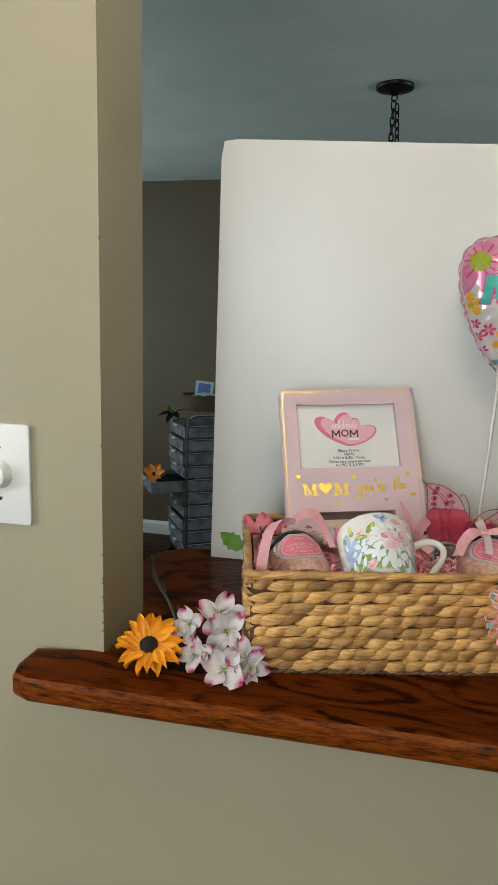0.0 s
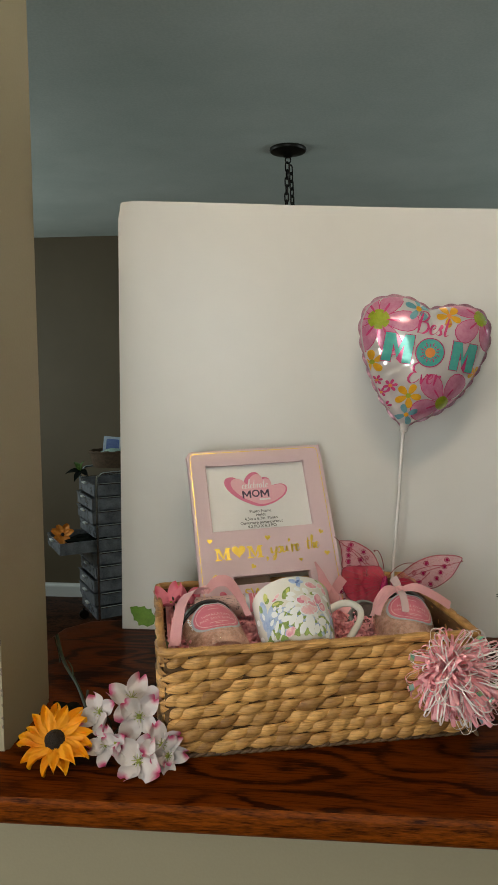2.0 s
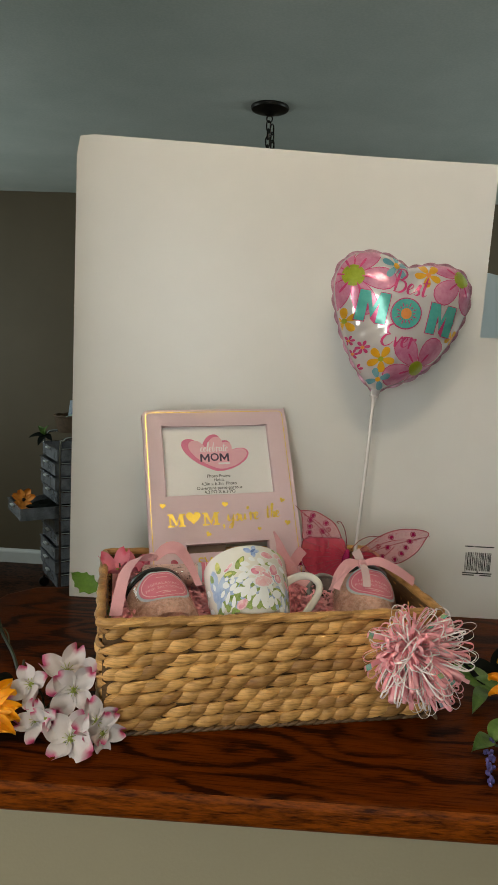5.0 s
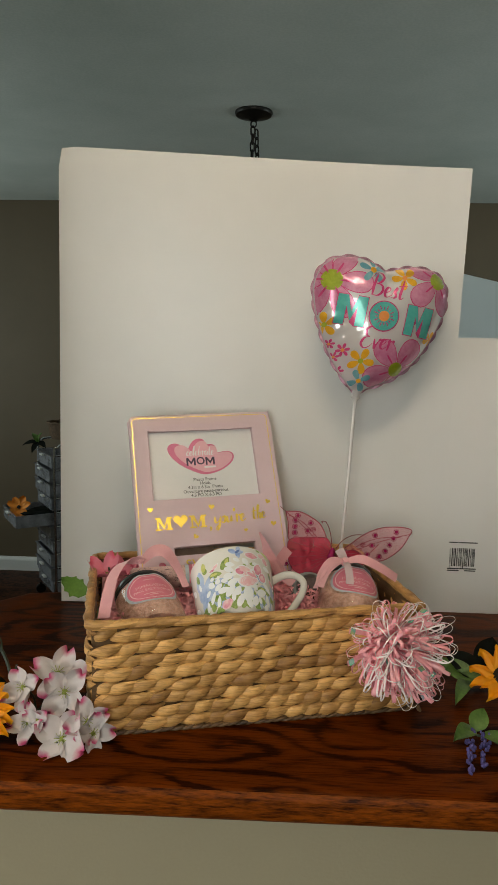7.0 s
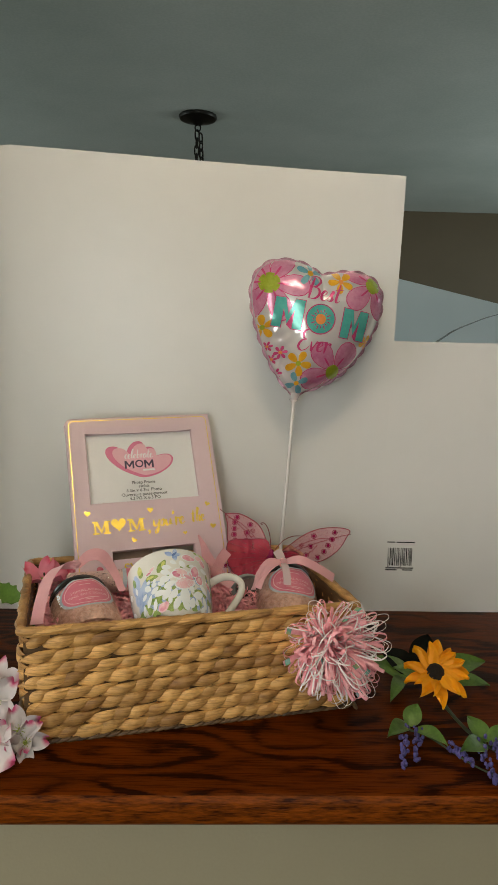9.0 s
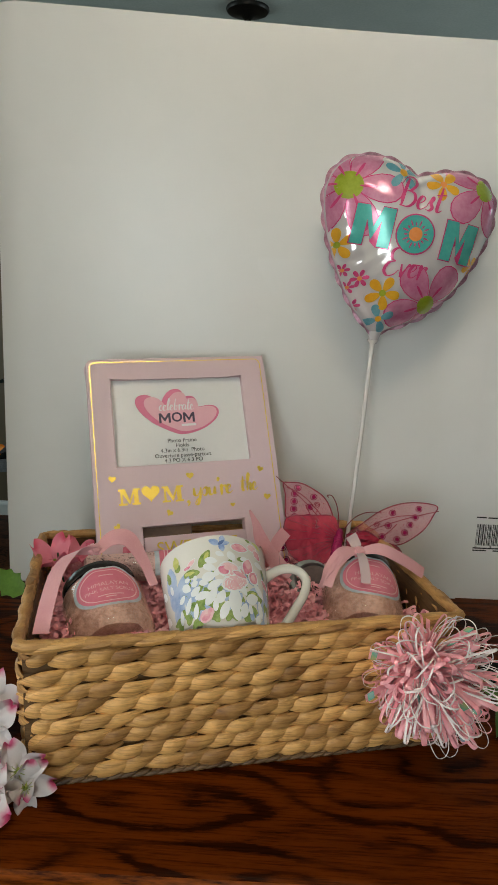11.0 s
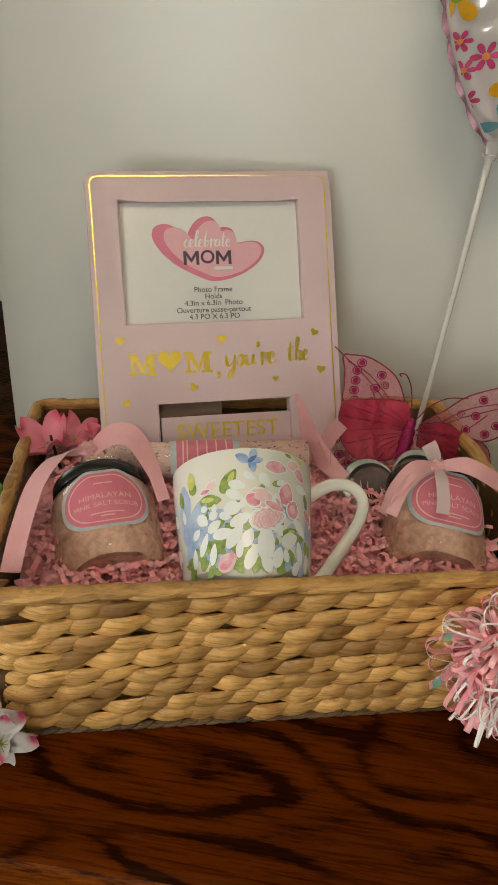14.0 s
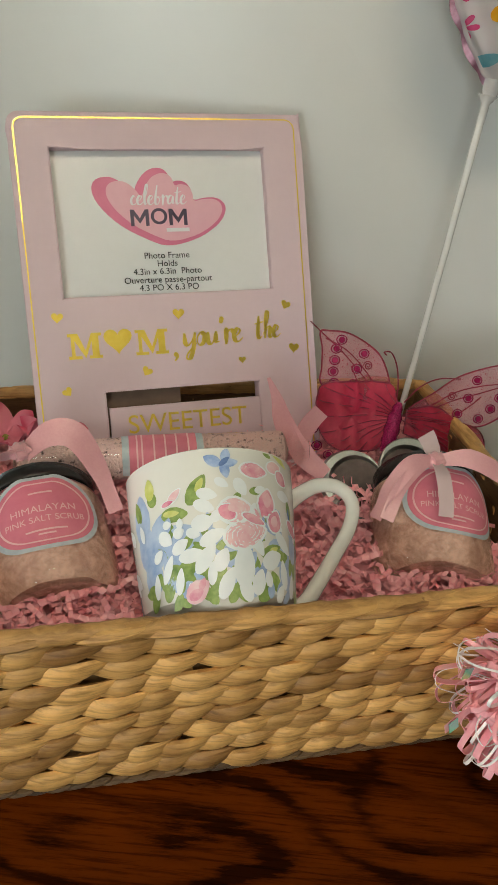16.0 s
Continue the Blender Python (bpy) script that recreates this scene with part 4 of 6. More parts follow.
# ---------------------------------------------------------------- things in the basket
CERAMIC = surface("white_glazed_ceramic", (0.80, 0.78, 0.72), (0.84, 0.82, 0.76), 8, 0.22, bump=0.01, coat=0.25)
PR = {
    "white": surface("white_petal_print", (0.80, 0.83, 0.84), (0.88, 0.90, 0.90), 90, 0.3, bump=0.01),
    "green": surface("leaf_green_print", (0.10, 0.20, 0.03), (0.42, 0.52, 0.16), 150, 0.3, bump=0.01),
    "pink": surface("rose_print", (0.66, 0.10, 0.24), (0.90, 0.60, 0.62), 110, 0.3, bump=0.01),
    "pale": surface("blush_print", (0.80, 0.38, 0.46), (0.90, 0.72, 0.70), 120, 0.3, bump=0.01),
    "wash": surface("pale_blue_wash_print", (0.24, 0.36, 0.62), (0.56, 0.66, 0.78), 70, 0.3, bump=0.01),
    "sky": surface("sky_blue_print", (0.12, 0.24, 0.58), (0.50, 0.62, 0.80), 160, 0.3, bump=0.01),
    "navy": surface("dark_blue_print", (0.05, 0.10, 0.34), (0.14, 0.24, 0.5), 100, 0.3, bump=0.01),
    "yellow": surface("yellow_green_print", (0.55, 0.58, 0.12), (0.75, 0.74, 0.3), 100, 0.3, bump=0.01),
}


def axes(base, d, side):
    """A pose at base whose z runs along d and whose x lies towards side."""
    d = Vector(d).normalized()
    x = Vector(side)
    x = (x - d * x.dot(d)).normalized()
    y = d.cross(x)
    return Matrix(((x.x, y.x, d.x, base[0]), (x.y, y.y, d.y, base[1]), (x.z, y.z, d.z, base[2]), (0, 0, 0, 1)))


def petal_outline(length, width, point=1.4, n=14):
    out = []
    for i in range(n):
        a = 2 * math.pi * i / n
        u = math.cos(a)
        out.append((length / 2 * u, width / 2 * math.sin(a) * (1 - 0.45 * max(0, u) ** point)))
    return out


def petal_round(length, width, n=16):
    return [(length / 2 * math.cos(2 * math.pi * i / n), width / 2 * math.sin(2 * math.pi * i / n) * (0.78 + 0.22 * math.cos(2 * math.pi * i / n))) for i in range(n)]


def wrapped(bm, outline, cx, cz, rot, surf, rings=3):
    """A flat print laid on a curved face: surf(x, z) gives the place."""
    c, s = math.cos(rot), math.sin(rot)
    mid = bm.verts.new(surf(cx, cz))
    last = None
    for k in range(1, rings + 1):
        f = k / rings
        ring = [bm.verts.new(surf(cx + f * (c * x - s * z), cz + f * (s * x + c * z))) for x, z in outline]
        n = len(ring)
        for i in range(n):
            j = (i + 1) % n
            if last is None:
                bm.faces.new((mid, ring[i], ring[j]))
            else:
                bm.faces.new((last[i], ring[i], ring[j], last[j]))
        last = ring


MUG_R, MUG_H = 0.0525, 0.090
MUG = axes((0.3625, 0.067, 1.163), (-0.20, 0.83, 0.55), (0.965, 0.25, -0.02))


def floral_mug():
    mug = thing("floral_mug", MUG, "white china mug printed with daisies and pink flowers", "mug")
    def r_at(z):
        return MUG_R - 0.0085 * max(0.0, 1 - z / MUG_H) ** 1.3
    bm = B()
    prof = [(0.0, 0.0), (0.03, 0.0), (0.037, 0.002)] + [(r_at(z), z) for z in [MUG_H * q / 12 for q in range(1, 13)]]
    prof += [(r_at(MUG_H) - 0.0012, MUG_H + 0.0008), (r_at(MUG_H) - 0.003, MUG_H)] + [(r_at(z) - 0.0035, z) for z in [MUG_H * q / 6 for q in range(5, 0, -1)]] + [(0.0, 0.006)]
    lathe(bm, prof, 56)
    body = part("cup", bm, CERAMIC, mug)
    bm = B()
    path = spline([(r_at(0.073) - 0.002, 0, 0.073), (0.058, 0, 0.079), (0.072, 0, 0.085), (0.086, 0, 0.083), (0.0935, 0, 0.072), (0.089, 0, 0.056), (0.076, 0, 0.038), (0.061, 0, 0.019), (0.052, 0, 0.009), (r_at(0.008) - 0.003, 0, 0.004)], 6)
    tube(bm, path, lambda t: 0.0056 - 0.001 * math.sin(math.pi * t), 12)
    part("handle", bm, CERAMIC, mug)
    # flowers, laid on the face that looks at the room: u is the arc to the left and right of the front
    def surf(lift):
        def f(u, z):
            z = min(max(z, 0.003), MUG_H - 0.001)
            r = r_at(z) + lift
            a = -math.pi / 2 + u / MUG_R
            return (r * math.cos(a), r * math.sin(a), z)
        return f
    # the print is drawn in fractions of the front: x across (-1 to 1), z up the cup (0 to 1)
    rnd = random.Random(8)
    shapes = []
    def put(kind, lift, rows, edge=False):
        for q, (x, z, l, w, rot) in enumerate(rows):
            u, zz = MUG_R * math.asin(max(-1.0, min(1.0, x))), 0.006 + 0.084 * z
            if edge:
                shapes.append(("white", u, zz, l * 0.001 * 1.16, w * 0.001 * 1.22, rot, lift + 0.00004 * q - 0.00002))
            shapes.append((kind, u, zz, l * 0.001, w * 0.001, rot, lift + 0.00004 * q))
    put("wash", 0.00010, [(-0.90, 0.62, 30, 18, 85), (-0.88, 0.42, 28, 20, 90), (-0.72, 0.48, 24, 18, 70), (-0.55, 0.40, 24, 20, 30), (-0.85, 0.22, 24, 18, 80), (-0.30, 0.36, 26, 20, 20), (0.05, 0.30, 24, 20, 0), (0.74, 0.18, 22, 18, 90), (0.60, 0.30, 20, 16, 40), (-0.45, 0.14, 24, 18, 40), (0.20, 0.10, 26, 20, 10), (0.55, 0.52, 18, 14, 30), (-0.62, 0.28, 22, 16, 60), (0.85, 0.36, 20, 12, 90)])
    put("green", 0.00040, [(-0.78, 0.73, 10, 8, 110), (-0.92, 0.68, 14, 7, 100), (-0.32, 0.72, 20, 10, 55), (-0.57, 0.58, 18, 9, -5), (0.53, 0.98, 7, 4, -30), (0.52, 0.30, 18, 7, 20), (0.56, 0.10, 13, 8, 120), (-0.52, 0.20, 18, 10, 40), (-0.15, 0.12, 15, 8, 50), (-0.70, 0.12, 17, 9, 70), (0.10, 0.62, 14, 6, 60), (0.80, 0.62, 12, 6, 110), (-0.25, 0.50, 12, 6, 40), (0.36, 0.70, 10, 5, 10), (-0.40, 0.30, 12, 7, 60)])
    put("green", 0.00042, [(0.30, 0.20, 13, 7, 100), (0.70, 0.36, 12, 5, 130), (-0.05, 0.34, 12, 6, 20), (0.86, 0.22, 14, 6, 100), (-0.86, 0.06, 14, 8, 60), (0.42, 0.02, 14, 8, 30), (-0.30, 0.04, 14, 7, 150), (0.02, 0.03, 13, 7, 60)])
    for q in range(70):
        shapes.append((rnd.choice(("green", "green", "wash")), rnd.uniform(-0.062, 0.062), rnd.uniform(0.006, 0.052), rnd.uniform(0.009, 0.015), rnd.uniform(0.0045, 0.0065), rnd.uniform(0, 360), 0.0005 + 0.000005 * q))
    put("yellow", 0.00100, [(-0.79, 0.80, 13, 8, 90), (-0.60, 0.59, 11, 4, -5), (0.70, 0.97, 18, 4, -25), (-0.28, 0.75, 9, 4, 60), (0.55, 0.31, 8, 3, 20)])
    put("sky", 0.00100, [(-0.12, 0.91, 11, 7, 150), (0.03, 0.94, 10, 6, 80), (0.01, 0.84, 10, 6, -80), (0.08, 0.89, 9, 5, 10)])
    put("navy", 0.00150, [(0.01, 0.90, 8, 3.4, 40), (0.79, 0.58, 8, 2, 100), (0.83, 0.50, 7, 2, 120)])
    put("white", 0.00160, [(-0.21, 0.68, 12.5, 7.2, -15), (-0.25, 0.60, 13, 7.6, -25), (0.17, 0.72, 11.5, 8, -60), (-0.04, 0.75, 9, 5.4, -30), (0.40, 0.71, 8, 4.6, 20), (0.72, 0.70, 13, 7, -5), (-0.65, 0.52, 6, 5, 0), (-0.54, 0.45, 7.6, 6.6, 20), (-0.52, 0.51, 6, 4.6, 80), (-0.68, 0.43, 11, 8.6, -40), (-0.39, 0.43, 9, 6.2, -20), (-0.28, 0.49, 14, 10, 10), (-0.54, 0.36, 12.4, 7.4, 30), (-0.77, 0.33, 9.4, 6, 40), (-0.19, 0.39, 17, 8.4, 25)])
    put("white", 0.00162, [(-0.43, 0.29, 17, 8.2, 5), (-0.28, 0.26, 20, 9, 50), (-0.69, 0.23, 17, 6, 60), (-0.10, 0.24, 14, 9, 60), (-0.12, 0.53, 10, 6, 40), (0.16, 0.20, 26, 14, 85), (0.52, 0.24, 17, 10.6, 25), (0.33, 0.09, 15, 9.4, 70), (0.68, 0.15, 17, 7.6, 100), (-0.06, 0.09, 19, 9, 60), (0.46, 0.11, 9, 6, 100), (0.68, 0.36, 18, 7.6, -40), (0.16, 0.05, 15, 9, 110), (0.60, 0.48, 12, 6, -30), (0.34, 0.33, 14, 7, -60)])
    put("white", 0.00164, [(-0.58, 0.14, 15, 6, 75), (-0.82, 0.14, 14, 6, 80), (0.80, 0.08, 14, 6, 80), (0.88, 0.46, 12, 5, 70), (0.30, 0.56, 10, 5, 70), (-0.90, 0.52, 11, 5, 100), (-0.22, 0.16, 13, 6, 80), (0.62, 0.02, 12, 7, 60), (-0.46, 0.05, 12, 6, 100)])
    put("pale", 0.00240, [(-0.55, 0.70, 11, 4.6, 40), (0.09, 0.56, 19, 14, 10), (0.20, 0.40, 26, 15, 12), (0.60, 0.89, 12, 7.4, 10)], True)
    put("pink", 0.00265, [(0.34, 0.84, 17, 9, -4), (0.69, 0.82, 11, 8, -40), (0.00, 0.55, 9, 11, 60), (0.47, 0.62, 16, 12, 80), (0.57, 0.50, 13, 11, 70), (0.82, 0.48, 14, 6, -35), (-0.62, 0.66, 8, 3, 10), (0.30, 0.50, 15, 5, -20)], True)
    put("pale", 0.00300, [(-0.40, 0.06, 17, 12, 30), (0.48, 0.64, 9, 6, 80), (0.56, 0.50, 7, 6, 70), (0.10, 0.58, 10, 6, 10)])
    put("pink", 0.00330, [(-0.42, 0.04, 10, 6, 20), (-0.34, 0.10, 7, 4, 60), (0.34, 0.54, 6, 2, 120), (0.40, 0.55, 6, 2, 100)])
    for q in range(40):
        x = rnd.choice((-1, 1)) * rnd.uniform(0.075, 0.150)
        shapes.append((rnd.choice(("white", "white", "green", "wash")), x, rnd.uniform(0.008, 0.055), rnd.uniform(0.010, 0.018), rnd.uniform(0.006, 0.010), rnd.uniform(0, 360), 0.0006 + 0.00002 * q))
    for kind, u, z, l, w, rot, lift in shapes:
        bm = B()
        wrapped(bm, petal_outline(l, w), u, z, math.radians(rot), surf(0.35 * lift), 5)
        part("printed_petal", bm, PR[kind], body, kind + " printed petal")


floral_mug()

GLASS = glass("jar_glass", (0.97, 0.97, 0.96), 0.02, 1.42)
SALT = surface("pink_bath_scrub", (0.54, 0.28, 0.20), (0.84, 0.56, 0.44), 90, 0.45, bump=0.6, fine=230, depth=0.003, spread=(0.36, 0.6))
SALT_FLECK = surface("flecked_bath_salt", (0.10, 0.05, 0.05), (0.80, 0.55, 0.50), 230, 0.7, bump=0.8, fine=480, depth=0.003, spread=(0.34, 0.46))
LID = surface("black_lid", (0.018, 0.015, 0.014), (0.035, 0.03, 0.028), 60, 0.25)
LABEL = surface("rose_pink_label", (0.70, 0.17, 0.25), (0.79, 0.25, 0.32), 40, 0.45, bump=0.05)
# bluish grey puts the glare of the jar label's foil edge into the colour
LABEL_EDGE = surface("label_edge_glare_grey", (0.42, 0.52, 0.56), (0.62, 0.68, 0.70), 150, 0.5)
LABEL_INK = surface("pale_label_print", (0.86, 0.52, 0.54), (0.92, 0.62, 0.62), 40, 0.5)
SATIN = surface("pink_satin_ribbon", (0.68, 0.31, 0.34), (0.78, 0.42, 0.44), 25, 0.35, bump=0.15, fine=700, Sheen_Weight=0.3)
ORGANZA = sheer("sheer_grey_pink_ribbon", (0.72, 0.55, 0.55), 0.8, 0.5, 15.0)


def local(m, pts):
    inv = m.inverted()
    return [inv @ Vector(p) for p in pts]


def salt_jar(m, label_turn, label):
    """A clear jar of bath salt with a black lid and a round-cornered label."""
    jar = thing("salt_jar", m, label, "jar", "jars of bath salt")
    R, Hh = 0.0415, 0.088
    bm = B()
    prof = [(0.0, 0.004), (0.018, 0.0035), (0.028, 0.001), (0.034, 0.0), (0.039, 0.003), (R, 0.010), (R, 0.066), (0.039, 0.074), (0.035, 0.079), (0.034, Hh)]
    lathe(bm, prof, 48)
    part("glass_body", bm, GLASS, jar).visible_shadow = False
    bm = B()
    lathe(bm, [(0.0, 0.007), (0.026, 0.005), (0.034, 0.0045), (R - 0.0025, 0.012), (R - 0.0025, 0.064), (0.036, 0.073), (0.0, 0.076)], 48)
    rnd = random.Random(3)
    for v in bm.verts:
        v.co += Vector((v.co.x, v.co.y, 0)).normalized() * (noise.noise(v.co * 70) * 0.0022 - 0.0010) if v.co.xy.length > 0.01 else Vector()
    part("bath_salt", bm, SALT, jar, "coarse pink salt")
    bm = B()
    lathe(bm, [(0.0345, 0.079), (0.0370, 0.079), (0.0378, 0.080), (0.0378, 0.0885), (0.0368, 0.090), (0.0, 0.0905)], 48)
    part("lid", bm, LID, jar, "black metal lid")
    def surf(lift):
        def f(u, z):
            a = label_turn + u / R
            return ((R + lift) * math.cos(a), (R + lift) * math.sin(a), z)
        return f
    shape = rounded(-0.036, 0.036, -0.025, 0.029, 0.022, 8)
    shape = [(x * (1.0 - 0.30 * max(0, z / 0.03) ** 2), z + 0.004 * (x / 0.036) ** 2 * (z < 0)) for x, z in shape]
    for k, lift, mat_, nm in ((1.0, 0.0006, LABEL_EDGE, "label_edge"), (0.90, 0.0010, LABEL, "label")):
        bm = B()
        wrapped(bm, [(x * k, z * k) for x, z in shape], 0, 0.046, 0, surf(lift), 5)
        part(nm, bm, mat_, jar, "rose pink paper label" if k < 1 else "label edge, its foil glare painted bluish grey")
    def bend(bm, z0, lift=0.0013):
        f = surf(lift)
        for v in bm.verts:
            v.co = Vector(f(v.co.x, z0 + v.co.z))
        return bm
    for text, z0, size in (("HIMALAYAN", 0.0490, 0.0070), ("PINK SALT SCRUB", 0.0415, 0.0060)):
        part("printed_line", bend(lettering(text, size, extrude=0.0), z0), LABEL_INK, jar, smooth=False)
    for z, w in ((0.0605, 0.014), (0.0330, 0.024), (0.0302, 0.010)):
        bm = B()
        n = int(w / 0.002)
        rows = [[bm.verts.new((-w / 2 + i * w / n, 0, z + dz)) for i in range(n + 1)] for dz in (0, 0.0012)]
        for i in range(n):
            bm.faces.new((rows[0][i], rows[0][i + 1], rows[1][i + 1], rows[1][i]))
        part("small_print", bend(bm, 0.0), LABEL_INK, jar, "tiny pale print as a bar", smooth=False)
    bm = B()
    f = surf(0.0013)
    a, b = [(x * 0.80, z * 0.80) for x, z in shape], [(x * 0.765, z * 0.765) for x, z in shape]
    va, vb = [bm.verts.new(f(x, 0.046 + z)) for x, z in a], [bm.verts.new(f(x, 0.046 + z)) for x, z in b]
    for i in range(len(a)):
        j = (i + 1) % len(a)
        bm.faces.new((va[i], va[j], vb[j], vb[i]))
    part("label_ring", bm, LABEL_INK, jar, "thin pale oval line")
    return jar


JAR_L = axes((0.262, 0.078, 1.148), (-0.40, 0.86, 0.30), (0.96, 0.25, 0.0))
jar_l = salt_jar(JAR_L, radians(-88), "glass jar of pink bath salt with a wide satin ribbon")
JAR_R = axes((0.501, 0.132, 1.147), (0.0, 0.90, 0.36), (0.96, 0.25, 0.0))
jar_r = salt_jar(JAR_R, radians(-84), "glass jar of pink bath salt tied with a pink ribbon bow")


def knot(bm, c, size, rnd):
    """A tight crumpled knot."""
    vs = bmesh.ops.create_icosphere(bm, subdivisions=3, radius=size * 0.55)["verts"]
    for v in vs:
        d = v.co.normalized()
        v.co *= 1 + 0.30 * noise.noise(d * 2.3 + Vector((rnd.random(), 0, 0)) * 0.01) + 0.12 * math.sin(9 * d.x + 5 * d.z)
        v.co.y *= 0.75
        v.co += Vector(c)


def ribbons():
    rnd = random.Random(21)
    # wide ribbon of one jar: a tail over the front rim and a loop to the other side
    bm = B()
    strip(bm, spline(local(JAR_L, [(0.228, 0.128, 1.228), (0.214, 0.110, 1.232), (0.206, 0.085, 1.224), (0.206, 0.055, 1.208), (0.208, 0.028, 1.190)]), 8), 0.0145, local(JAR_L, [(0.252 + 0.9, 0.093 + 0.35, 1.142 + 0.35)])[0])
    part("ribbon_tail", bm, SATIN, jar_l, "pink satin ribbon tail")
    bm = B()
    strip(bm, spline(local(JAR_L, [(0.230, 0.130, 1.226), (0.244, 0.138, 1.238), (0.260, 0.140, 1.237), (0.277, 0.130, 1.219), (0.290, 0.116, 1.200)]), 8), 0.015, local(JAR_L, [(0.252 - 0.25, 0.093 + 0.8, 1.142 + 0.75)])[0], taper=lambda t: 0.7 + 0.5 * math.sin(math.pi * min(1, t * 1.2)))
    part("ribbon_loop", bm, SATIN, jar_l, "pink satin ribbon loop")
    bm = B()
    knot(bm, local(JAR_L, [(0.228, 0.129, 1.229)])[0], 0.012, rnd)
    part("ribbon_knot", bm, SATIN, jar_l)
    # bow of the other jar
    c = Vector((0.494, 0.176, 1.222))
    for pts, w, mat_ in (
        ([c, c + Vector((-0.018, -0.012, 0.003)), c + Vector((-0.032, -0.026, -0.010)), c + Vector((-0.040, -0.036, -0.026))], 0.012, SATIN),
        ([c, c + Vector((-0.012, -0.010, 0.001)), c + Vector((-0.026, -0.026, -0.008)), c + Vector((-0.034, -0.042, -0.022))], 0.009, SATIN),
        ([c, c + Vector((0.022, 0.000, 0.004)), c + Vector((0.046, 0.000, -0.006)), c + Vector((0.070, 0.004, -0.022))], 0.0135, SATIN),
        ([c, c + Vector((0.002, -0.016, 0.000)), c + Vector((0.004, -0.030, -0.010)), c + Vector((0.004, -0.038, -0.018))], 0.010, ORGANZA),
        ([c, c + Vector((-0.004, 0.008, 0.008)), c + Vector((-0.008, 0.010, 0.014))], 0.012, ORGANZA)):
        bm = B()
        strip(bm, spline(local(JAR_R, pts), 8), w, local(JAR_R, [Vector((0.494, 0.112, 1.140)) + (Vector((0.2, 0.75, 0.65)) if mat_ is SATIN else Vector((1, 0.2, 0)))])[0], taper=lambda t: 0.55 + 0.45 * min(1, 3 * t))
        part("ribbon_tail", bm, mat_, jar_r, "pink satin ribbon tail" if mat_ is SATIN else "sheer grey ribbon end")
    bm = B()
    knot(bm, local(JAR_R, [c])[0], 0.012, rnd)
    part("ribbon_knot", bm, SATIN, jar_r)


ribbons()


def salt_tube():
    m = axes((0.205, 0.176, 1.186), (0.97, 0.235, 0.02), (0, -0.55, 0.83))
    tb = thing("salt_tube", m, "clear tube of flecked pink bath salt behind the mug", "tube")
    L = 0.212
    bm = B()
    lathe(bm, [(0.0, 0.0), (0.012, 0.0), (0.0155, 0.004), (0.0155, L - 0.018), (0.012, L - 0.010), (0.010, L), (0.0, L)], 32)
    part("clear_wall", bm, GLASS, tb).visible_shadow = False
    bm = B()
    lathe(bm, [(0.0, 0.003), (0.0115, 0.003), (0.0138, 0.006), (0.0138, L - 0.02), (0.0, L - 0.016)], 32)
    part("bath_salt", bm, SALT_FLECK, tb, "pink salt with dark flecks")
    for r, z0, z1, mat_, nm in ((0.0160, 0.074, 0.132, LABEL_EDGE, "label_edge"), (0.0164, 0.079, 0.127, LABEL, "label")):
        bm = B()
        n = 16
        rows = [[bm.verts.new((r * math.cos(a), r * math.sin(a), z)) for a in [radians(-75 + 150 * q / n) for q in range(n + 1)]] for z in (z0, z1)]
        for q in range(n):
            bm.faces.new((rows[0][q], rows[0][q + 1], rows[1][q + 1], rows[1][q]))
        part(nm, bm, mat_, tb)
    bm = B()
    for z in (0.084, 0.0875, 0.096, 0.104, 0.112, 0.1205):
        n = 12
        rows = [[bm.verts.new((0.0167 * math.cos(a), 0.0167 * math.sin(a), zz)) for a in [radians(-60 + 110 * q / n) for q in range(n + 1)]] for zz in (z, z + 0.0012)]
        for q in range(n):
            bm.faces.new((rows[0][q], rows[0][q + 1], rows[1][q + 1], rows[1][q]))
    part("small_print", bm, LABEL_INK, tb, "pale print as bars")


salt_tube()


def heart_tin():
    m = axes((0.477, 0.222, 1.149), (-0.06, -0.60, 0.80), (0.96, 0.25, 0.1)) @ Matrix.Rotation(radians(2), 4, "Z")
    tin = thing("heart_tin", m, "small heart-shaped silver tin with a window lid", "tin")
    def outline(size):
        return heart(1.12 * size, 64)
    bm = B()
    for (s0, z0, s1, z1) in ((0.080, 0.0, 0.080, 0.016), (0.086, 0.012, 0.087, 0.019), (0.087, 0.019, 0.083, 0.0225), (0.083, 0.0225, 0.074, 0.0225), (0.074, 0.0225, 0.070, 0.0185)):
        a, b = outline(s0), outline(s1)
        va, vb = [bm.verts.new((x, z, z0)) for x, z in a], [bm.verts.new((x, z, z1)) for x, z in b]
        for i in range(64):
            j = (i + 1) % 64
            bm.faces.new((va[i], va[j], vb[j], vb[i]))
    part("tin_body", bm, TIN, tin, "brushed silver rim")
    bm = B()
    bm.faces.new([bm.verts.new((x, z, 0.0185)) for x, z in outline(0.0705)])
    part("lid_window", bm, DARK_WINDOW, tin, "dark clear window")


TIN = surface("dull_tin", (0.30, 0.32, 0.31), (0.42, 0.44, 0.42), 60, 0.30, 1.0, bump=0.02)
DARK_WINDOW = surface("dark_tin_window", (0.09, 0.06, 0.055), (0.16, 0.11, 0.10), 50, 0.12)
heart_tin()

